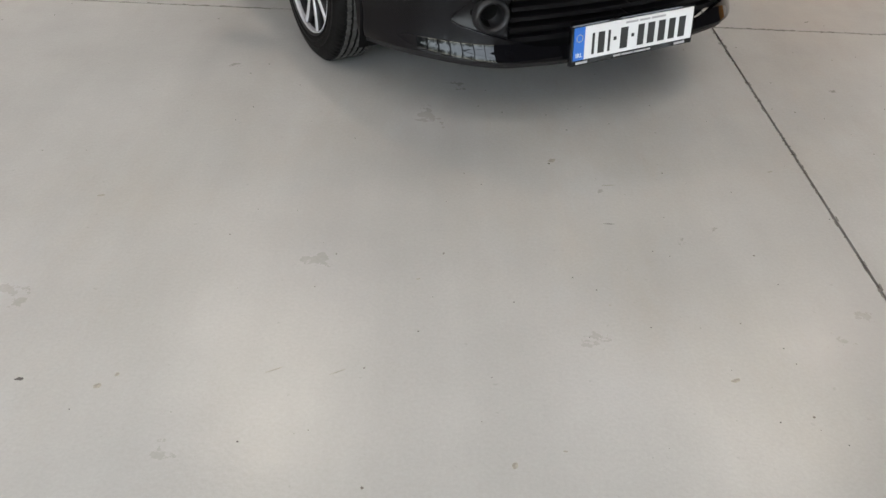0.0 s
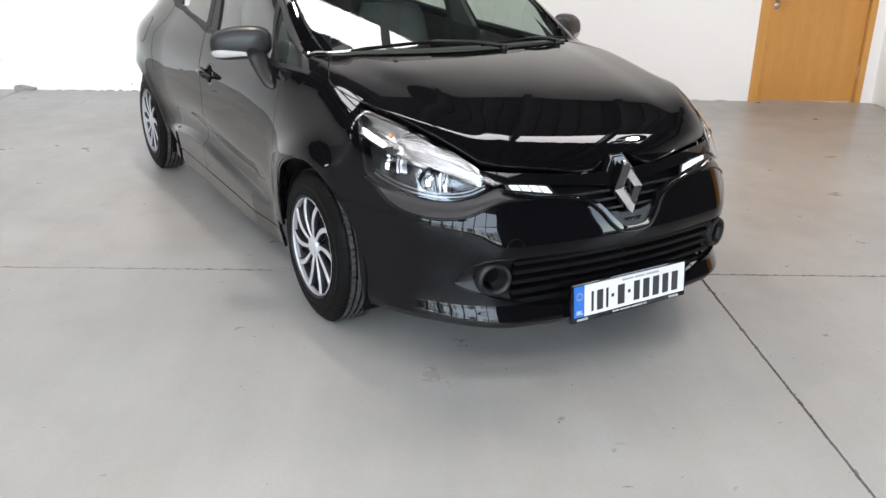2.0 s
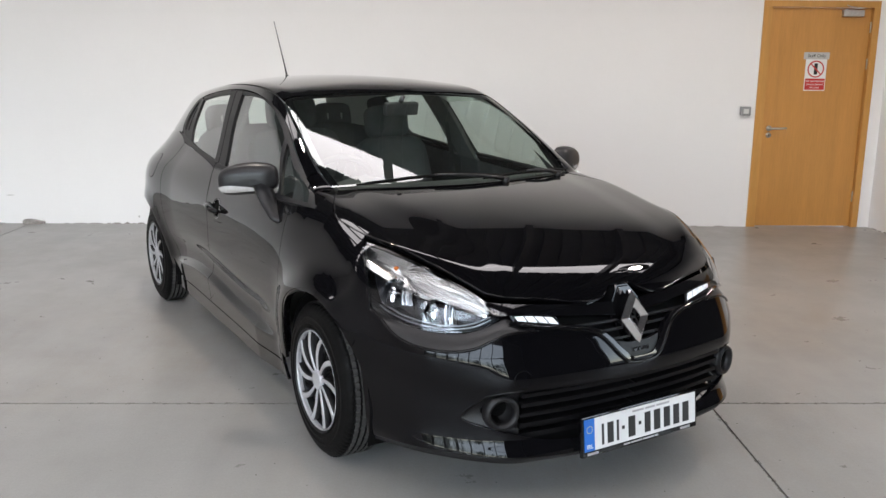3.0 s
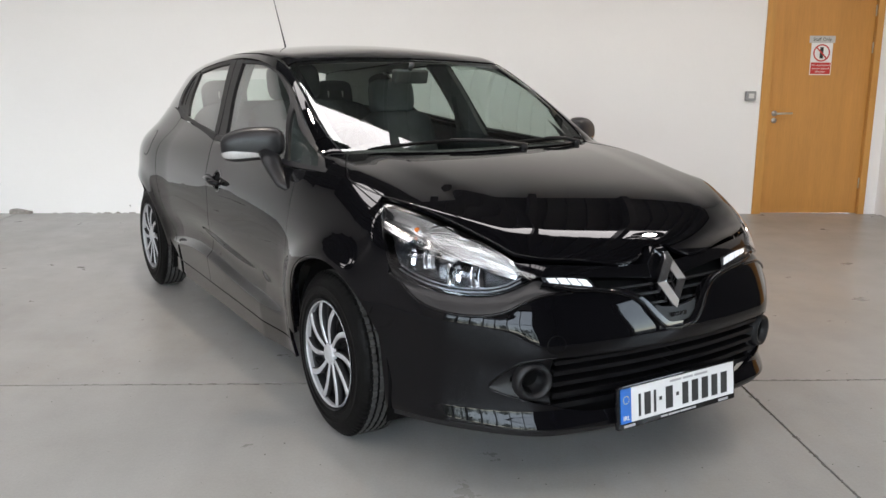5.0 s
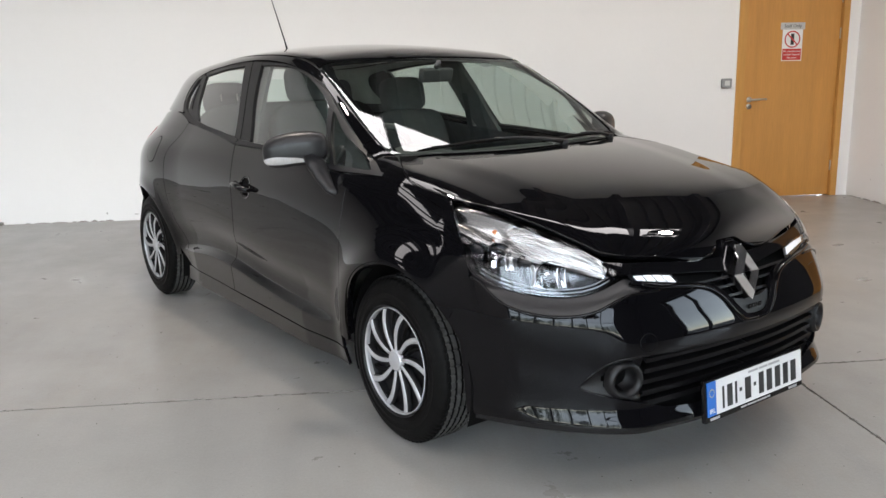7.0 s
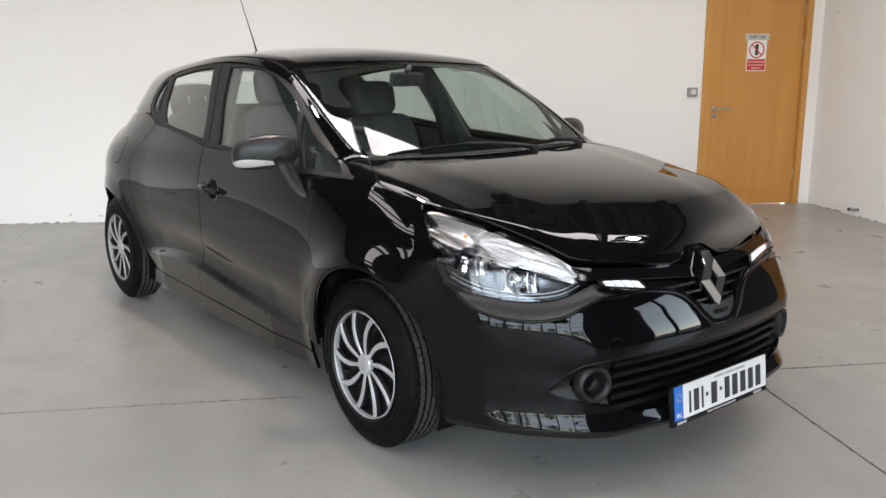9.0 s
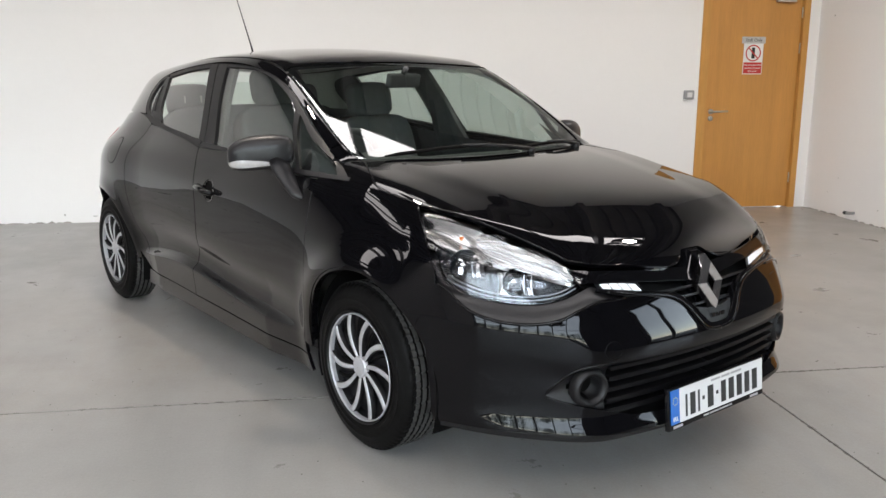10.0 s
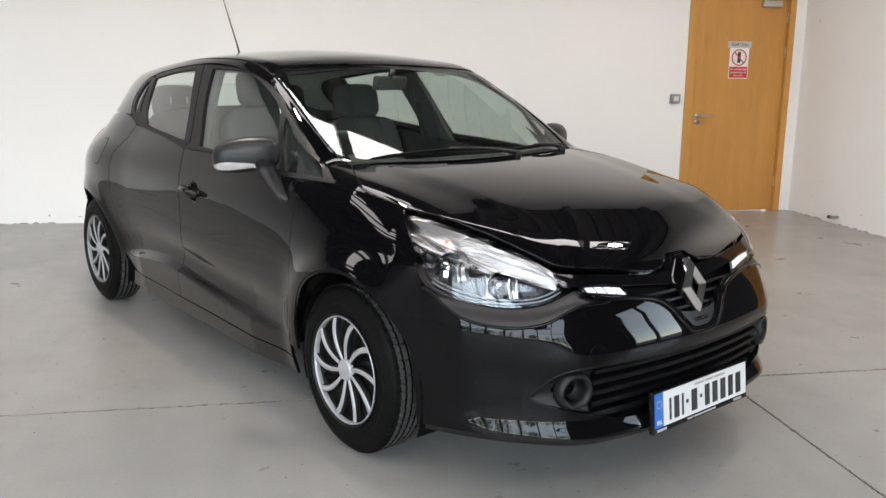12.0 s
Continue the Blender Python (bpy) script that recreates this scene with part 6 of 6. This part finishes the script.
for s in (-1, 1):
    bm = bmesh.new()
    pts = [(s * 0.655, 1.49, 1.17), (s * 0.70, 1.46, 0.85), (s * 0.71, 1.44, 0.5)]
    for a, b in zip(pts, pts[1:]):
        vs = [bm.verts.new((p[0], p[1] + d, p[2])) for p, d in ((a, -0.024), (a, 0.024), (b, 0.024), (b, -0.024))]
        f = bm.faces.new(vs)
    bmesh.ops.solidify(bm, geom=bm.faces[:], thickness=0.002)
    part("seat_belt", bm, belt, car, "hanging grey seat belt")
# paper discs on the screen, blank
net = coons([(0.27, 0.842), (0.50, 0.862)], [(0.25, 0.905), (0.48, 0.915)], [(0.27, 0.842), (0.25, 0.905)], [(0.50, 0.862), (0.48, 0.915)], 10, 5)
V, F, N = sheet("top", [net], off=-0.008, gap=0, rim=0)
mesh_object("screen_sticker", V, F, glass_material("pale sun strip", (0.80, 0.86, 0.82), 0.10, 0.3), windscreen, "pale translucent sticker", True, N)


# ---- staff door in the back wall
WOOD = noisy(material("honey oak veneer", (0.50, 0.235, 0.055), 0.42, coat=0.15, coat_rough=0.3), 1.6, 0.16, 8.0, 0.05, bump=0.08, bump_scale=40, stretch=(7, 1, 0.45), second=(14.0, 0.45))
OAK = noisy(material("oak frame", (0.52, 0.26, 0.065), 0.42), 2.2, 0.14, 8.0, stretch=(6, 6, 0.5), second=(16.0, 0.4))
YW = ROOM_Y1
door = tagged(block("door_1", 2.875, 3.803, YW + 0.028, YW + 0.072, 0.006, 2.038, WOOD), "closed honey oak veneered staff door with lever handle", "door", kind="structure")
for a, b, z0, z1 in ((D0, 2.871, 0.0, 2.042), (3.807, D1, 0.0, 2.042), (D0, D1, 2.042, DH)):
    block("door_frame", a, b, YW - 0.014, YW + 0.12, z0, z1, OAK, door, "oak door lining", 0.003)
for a, b, z0, z1 in ((2.8712, 2.889, 0.0, 2.042), (3.792, 3.8068, 0.0, 2.042)):
    block("door_stop", a, b, YW + 0.074, YW + 0.095, z0, z1, OAK, door, "oak stop")
for z in (1.868, 1.538, 0.293):
    bm = bmesh.new()
    rod(bm, (3.806, YW + 0.020, z - 0.05), (3.806, YW + 0.020, z + 0.05), 0.007)
    for k in (-0.034, 0.034):
        rod(bm, (3.806, YW + 0.020, z + k - 0.001), (3.806, YW + 0.020, z + k + 0.001), 0.0085)
    part("hinge", bm, STEEL, door, "steel butt hinge", True)
lever = new("lever_handle")
lever.parent = door
tagged(lever, "brushed steel lever handle")
bm = bmesh.new()
rod(bm, (2.943, YW + 0.028, 0.938), (2.943, YW + 0.018, 0.938), 0.026, 0.025, 24)
part("rose", bm, STEEL, lever, "", True)
bm = bmesh.new()
tube(bm, [(2.943, YW + 0.020, 0.938), (2.943, YW - 0.024, 0.938), (2.955, YW - 0.036, 0.9385), (2.985, YW - 0.040, 0.940), (3.085, YW - 0.038, 0.943)], [0.010, 0.010, 0.010, 0.0095, 0.009], 12)
part("lever", bm, STEEL, lever, "", True)
bm = bmesh.new()
rod(bm, (2.943, YW + 0.028, 0.874), (2.943, YW + 0.019, 0.874), 0.025, 0.024, 24)
esc = part("escutcheon", bm, STEEL, door, "round keyhole plate", True)
bm = bmesh.new()
rod(bm, (2.943, YW + 0.0195, 0.879), (2.943, YW + 0.0175, 0.879), 0.006, 0.006, 12)
box(bm, 2.940, 2.946, YW + 0.0175, YW + 0.0195, 0.862, 0.878)
part("keyhole", bm, INK, esc)
closer = new("door_closer")
closer.parent = door
tagged(closer, "silver overhead door closer")
bm = bmesh.new()
box(bm, 3.525, 3.720, YW - 0.014, YW + 0.027, 1.962, 2.020, 0.006, 2)
part("closer_body", bm, STEEL, closer)
bm = bmesh.new()
tube(bm, [(3.560, YW + 0.005, 2.024), (3.66, YW - 0.060, 2.030), (3.70, YW - 0.055, 2.036)], 0.006, 8, 0.6)
tube(bm, [(3.70, YW - 0.055, 2.036), (3.60, YW - 0.020, 2.044), (3.55, YW - 0.012, 2.062)], 0.006, 8, 0.6)
part("closer_arm", bm, STEEL, closer, "", True)
bm = bmesh.new()
rod(bm, (3.560, YW + 0.005, 2.018), (3.560, YW + 0.005, 2.030), 0.012)
part("closer_spindle", bm, STEEL, closer, "", True)

# oak door in the side wall
side_door = tagged(block("door_2", ROOM_X1 + 0.03, ROOM_X1 + 0.074, OY0 + 0.064, OY1 - 0.064, 0.006, 2.034, WOOD), "closed honey oak veneered side door", "door", kind="structure")
for a, b, z0, z1 in ((OY0, OY0 + 0.06, 0.0, 2.038), (OY1 - 0.06, OY1, 0.0, 2.038), (OY0, OY1, 2.038, OH)):
    block("door_frame", ROOM_X1 - 0.012, ROOM_X1 + 0.12, a, b, z0, z1, OAK, side_door, "oak door lining", 0.003)
bm = bmesh.new()
rod(bm, (ROOM_X1 + 0.030, OY0 + 0.13, 1.0), (ROOM_X1 - 0.03, OY0 + 0.13, 1.0), 0.010)
rod(bm, (ROOM_X1 - 0.03, OY0 + 0.12, 1.0), (ROOM_X1 - 0.03, OY0 + 0.26, 1.0), 0.009)
part("lever_handle", bm, STEEL, side_door, "brushed steel lever handle", True)

# notice on the door
SIGN_WHITE = material("white sign vinyl", (0.78, 0.78, 0.77), 0.4)
SIGN_RED = material("red sign print", (0.50, 0.025, 0.022), 0.4)
SIGN_GREY = noisy(material("silver grey sign strip", (0.50, 0.50, 0.49), 0.35, 0.3), 40, 0.06)
notice = tagged(block("notice", 3.236, 3.434, YW + 0.0245, YW + 0.0272, 1.290, 1.580, SIGN_WHITE, None, bevel=0.0), "white and red staff-only notice fixed to the oak door", "sign")
block("grey_strip", 3.212, 3.451, YW + 0.0225, YW + 0.0243, 1.577, 1.640, SIGN_GREY, notice, "grey strip lettered Staff Only")
block("red_panel", 3.243, 3.427, YW + 0.0228, YW + 0.0242, 1.298, 1.402, SIGN_RED, notice, "red panel with white words")
bm = bmesh.new()
seg = 48
r0, r1, cx, cz = 0.066, 0.078, 3.334, 1.488
ra = [[bm.verts.new((cx + r * math.cos(a), y, cz + r * math.sin(a))) for a in np.linspace(0, 2 * math.pi, seg, endpoint=False)] for r, y in ((r0, YW + 0.0236), (r0, YW + 0.0228), (r1, YW + 0.0228), (r1, YW + 0.0236))]
for p, q in zip(ra, ra[1:]):
    for i in range(seg):
        bm.faces.new((p[i], p[(i + 1) % seg], q[(i + 1) % seg], q[i]))
part("red_ring", bm, SIGN_RED, notice, "red ring")
block("plain_bar", cx - 0.016, cx + 0.016, YW + 0.0232, YW + 0.0242, cz - 0.050, cz + 0.052, INK, notice, "plain black shape")
bm = bmesh.new()
box(bm, -0.006, 0.006, -0.0006, 0.0006, -0.068, 0.068, 0, 2, Matrix.Translation((cx, YW + 0.0228, cz)) @ pose(0, 0, 0, 0, -45, 0))
part("red_slash", bm, SIGN_RED, notice, "red slash")
lettering("strip_words", "Staff Only", 0.043, pose(3.3315, YW + 0.0218, 1.608, 90), INK, notice)
for k, words in enumerate(("No unauthorised", "persons beyond", "this point")):
    lettering("panel_words", words, 0.0245, pose(3.335, YW + 0.0222, 1.378 - k * 0.029, 90), SIGN_WHITE, notice)

# switch by the door
PLASTIC_GREY = noisy(material("grey switch plastic", (0.26, 0.265, 0.27), 0.45), 30, 0.08)
sw = empty("wall_switch", pose(2.689, YW, 1.098), "grey surface-mounted switch box on the white wall", "switch")
bm = bmesh.new()
box(bm, -0.047, 0.047, -0.042, -0.0005, -0.042, 0.042, 0.010, 3)
part("switch_box", bm, PLASTIC_GREY, sw)
bm = bmesh.new()
box(bm, -0.024, 0.024, -0.0475, -0.041, -0.022, 0.022, 0.003, 2)
part("rocker", bm, material("pale rocker", (0.62, 0.62, 0.61), 0.4), sw, "pale rocker")

# pipe stub low on the side wall
stub = empty("pipe_stub", pose(ROOM_X1, 3.67, 0.060), "short black and grey pipe stub low on the side wall", "pipe")
bm = bmesh.new()
tube(bm, [(-0.0005, 0.0, 0.006), (-0.030, 0.0, 0.006), (-0.040, 0.01, 0.004), (-0.042, 0.045, 0.0)], [0.013, 0.013, 0.014, 0.014], 14)
part("pipe", bm, PLASTIC_GREY, stub, "grey pipe", True)
bm = bmesh.new()
rod(bm, (-0.042, 0.045, 0.0), (-0.042, 0.085, -0.002), 0.016, 0.016, 16)
part("pipe_cap", bm, INK, stub, "black end cap", True)

# chipped block left at the foot of the back wall
bm = bmesh.new()
random.seed(5)
pts = [(0, 0), (0.19, 0), (0.188, 0.022), (0.15, 0.026), (0.11, 0.036), (0.06, 0.044), (0.012, 0.042), (0.0, 0.03)]
fr = [bm.verts.new((x, 0, z)) for x, z in pts]
bk = [bm.verts.new((x, 0.05, z)) for x, z in pts]
bm.faces.new(fr), bm.faces.new(bk[::-1])
for i in range(len(pts)):
    bm.faces.new((fr[i], bk[i], bk[(i + 1) % len(pts)], fr[(i + 1) % len(pts)]))
RUBBLE = noisy(material("bare mortar", (0.30, 0.28, 0.26), 0.95), 40, 0.3, bump=0.8, bump_scale=120)
chip = part("mortar_lump", bm, RUBBLE, None)
chip.matrix_world = pose(-4.075, YW - 0.0505, 0.0005)
tagged(chip, "broken grey mortar lump at the foot of the wall", "rubble")

# ragged unpainted edge along the foot of both walls
def ragged_edge(name, along, length, m, seed):
    """Small chips of bare mortar where paint and render end short of the floor."""
    rnd = random.Random(seed)
    bm = bmesh.new()
    x = 0.0
    while x < length:
        w = rnd.uniform(0.03, 0.16)
        if rnd.random() < 0.62:
            h = rnd.uniform(0.004, 0.016) + (0.018 if rnd.random() < 0.08 else 0)
            n = 6
            low = [bm.verts.new((x + w * k / n, -0.0035, 0.0)) for k in range(n + 1)]
            up = [bm.verts.new((x + w * k / n, -0.0035, max(0.002, h * math.sin(math.pi * (k + 0.4) / (n + 0.8)) * rnd.uniform(0.5, 1.2)))) for k in range(n + 1)]
            upb = [bm.verts.new((v.co.x, 0.004, v.co.z + 0.003)) for v in up]
            for k in range(n):
                bm.faces.new((low[k], low[k + 1], up[k + 1], up[k]))
                bm.faces.new((up[k], up[k + 1], upb[k + 1], upb[k]))
        x += w + rnd.uniform(0.0, 0.08)
    ob = part(name, bm, RUBBLE, None)
    ob.matrix_world = m
    return tagged(ob, "ragged bare mortar edge along the foot of the wall", "wall edge", kind="stuff")


ragged_edge("wall_foot_chips", "x", D0 - ROOM_X0 - 0.02, pose(ROOM_X0, YW, 0.0), 3)
ragged_edge("wall_foot_chips", "y", 7.0, pose(ROOM_X1, YW, 0.0, 0, 0, -90), 8)

# small knocks in the paint
SCUFF = noisy(material("grey scuff", (0.45, 0.44, 0.42), 0.9), 60, 0.2)
def flake(name, pts, m, mat, label, category):
    bm = bmesh.new()
    top_f = [bm.verts.new((x, -0.0022, z)) for x, z in pts]
    low_f = [bm.verts.new((x, 0.002, z)) for x, z in pts]
    bm.faces.new(top_f)
    for i in range(len(pts)):
        bm.faces.new((top_f[i], low_f[i], low_f[(i + 1) % len(pts)], top_f[(i + 1) % len(pts)]))
    ob = part(name, bm, mat, None)
    ob.matrix_world = m
    return tagged(ob, label, category, "paint knocks", "stuff")


blob = lambda w, h, seed: [(w * math.cos(a) * random.Random(seed + int(a * 10)).uniform(0.6, 1), h * math.sin(a) * random.Random(seed + 7 + int(a * 10)).uniform(0.6, 1)) for a in np.linspace(0, 2 * math.pi, 11, endpoint=False)]
for x, z, w, h in ((-4.19, 0.268, 0.05, 0.004), (-2.62, 0.10, 0.012, 0.014), (-3.0, 0.07, 0.01, 0.012), (-2.75, 0.055, 0.03, 0.006), (-2.2, 0.06, 0.02, 0.008)):
    flake("paint_knock", blob(w, h, int(abs(x) * 100)), pose(x, YW, z), SCUFF, "small grey knock in the white paint", "scuff")
for y, z, w in ((4.243, 1.828, 0.012), (3.95, 0.35, 0.007), (3.35, 0.14, 0.010), (4.10, 0.20, 0.006)):
    flake("paint_knock", blob(w, w * 0.8, int(y * 100)), pose(ROOM_X1, y, z, 0, 0, -90), SCUFF, "small dark knock in the white paint", "scuff")

# marks and grit on the concrete
GRIT = material("dark grit", (0.06, 0.055, 0.05), 0.9)
STAIN = noisy(material("dull scuffed concrete", (0.20, 0.185, 0.155), 0.6), 80, 0.3)
turn30 = pose(0, 0, 0, 0, 0, 30)
def mark(x, y, w, d, a, mat, h=0.0012, seed=1):
    rnd = random.Random(seed)
    bm = bmesh.new()
    n = 10
    ring = [bm.verts.new((w * math.cos(t) * rnd.uniform(0.6, 1), d * math.sin(t) * rnd.uniform(0.5, 1), 0.0)) for t in np.linspace(0, 2 * math.pi, n, endpoint=False)]
    c = bm.verts.new((0, 0, h))
    for i in range(n):
        bm.faces.new((ring[i], ring[(i + 1) % n], c))
    ob = part("floor_mark", bm, mat, None)
    p = turn30 @ Vector((x, y, 0.0006))
    ob.matrix_world = Matrix.Translation(p) @ pose(0, 0, 0, 0, 0, a)
    return tagged(ob, "small dark scuff on the concrete floor", "floor mark", "floor marks", "stuff")


for k, (x, y, w, d, a, m) in enumerate((
        (-1.766, -0.684, 0.013, 0.006, 20, STAIN), (-0.501, -1.464, 0.022, 0.0022, 0, GRIT), (-0.44, -1.087, 0.018, 0.012, 40, STAIN), (-2.076, -1.375, 0.012, 0.007, 10, GRIT),
        (-1.93, -1.473, 0.012, 0.009, 60, STAIN), (-1.884, -1.457, 0.007, 0.006, 60, STAIN), (-0.731, -1.761, 0.004, 0.003, 0, STAIN), (-0.693, -1.876, 0.003, 0.003, 0, GRIT),
        (-1.118, -1.448, 0.008, 0.004, 30, STAIN), (0.163, -1.454, 0.014, 0.005, 20, STAIN), (-0.368, -1.292, 0.030, 0.003, 8, STAIN), (-1.57, -1.60, 0.03, 0.002, 30, STAIN),
        (-1.441, -1.671, 0.03, 0.0016, 30, STAIN), (-0.638, -2.11, 0.016, 0.008, 20, STAIN), (-1.138, -1.846, 0.002, 0.002, 0, GRIT), (-1.115, -2.101, 0.006, 0.003, 0, STAIN),
        (-1.23, -2.084, 0.012, 0.007, 70, STAIN), (-1.075, 1.822, 0.008, 0.006, 0, GRIT), (-0.597, 2.397, 0.05, 0.006, 70, STAIN), (-0.542, 2.197, 0.06, 0.005, 60, STAIN), (1.35, -0.55, 0.02, 0.003, 30, GRIT))):
    mark(x, y, w, d, a, m, seed=k)
# chipped arrises along the saw cuts
rnd = random.Random(33)
vs, fs = [], []
for k in range(520):
    along_x = k % 2 == 0
    t, side_off = rnd.uniform(-3.4, 3.6), rnd.choice((-1, 1)) * rnd.uniform(0.003, 0.007)
    w, d = rnd.uniform(0.004, 0.020), rnd.uniform(0.0015, 0.005)
    i, n = len(vs), 7
    for j in range(n):
        u, v = w * math.cos(2 * math.pi * j / n) * rnd.uniform(0.6, 1.2), d * math.sin(2 * math.pi * j / n) * rnd.uniform(0.6, 1.2)
        vs.append((t + u, JY + side_off + v, 0.0006) if along_x else (JX + side_off + v, t + u, 0.0006))
    fs.append(tuple(range(i, i + n)))
tagged(mesh_object("joint_chips", vs, fs, material("chipped concrete", (0.11, 0.10, 0.088), 0.95)), "chipped edges along the saw-cut floor joints", "chips", kind="stuff")
rnd = random.Random(11)
bm = bmesh.new()
for k in range(420):
    x, y = rnd.uniform(-3.2, 3.2), rnd.uniform(-2.9, 4.2)
    r = rnd.uniform(0.0008, 0.0026)
    bmesh.ops.create_cone(bm, cap_ends=True, segments=5, radius1=r, radius2=r * 0.4, depth=r * 0.8, matrix=Matrix.Translation((x, y, r * 0.4 + 0.0003)))
tagged(part("grit", bm, GRIT), "fine dark grit scattered on the concrete", "grit", kind="stuff")


# fine grit scattered over the concrete
rnd = random.Random(21)
vs, fs = [], []
for k in range(260):
    cx, cy, r = rnd.uniform(-3.0, 3.2), rnd.uniform(-3.2, 3.6), rnd.uniform(0.0012, 0.0042)
    n = rnd.randint(5, 7)
    i = len(vs)
    vs += [(cx + r * rnd.uniform(0.6, 1.3) * math.cos(2 * math.pi * j / n), cy + r * rnd.uniform(0.6, 1.3) * math.sin(2 * math.pi * j / n), 0.0004) for j in range(n)] + [(cx, cy, 0.0014)]
    fs += [(i + j, i + (j + 1) % n, i + n) for j in range(n)]
tagged(mesh_object("floor_grit", vs, fs, material("dark grit", (0.10, 0.088, 0.072), 0.9)), "fine dark grit scattered on the concrete floor", "grit", kind="stuff")
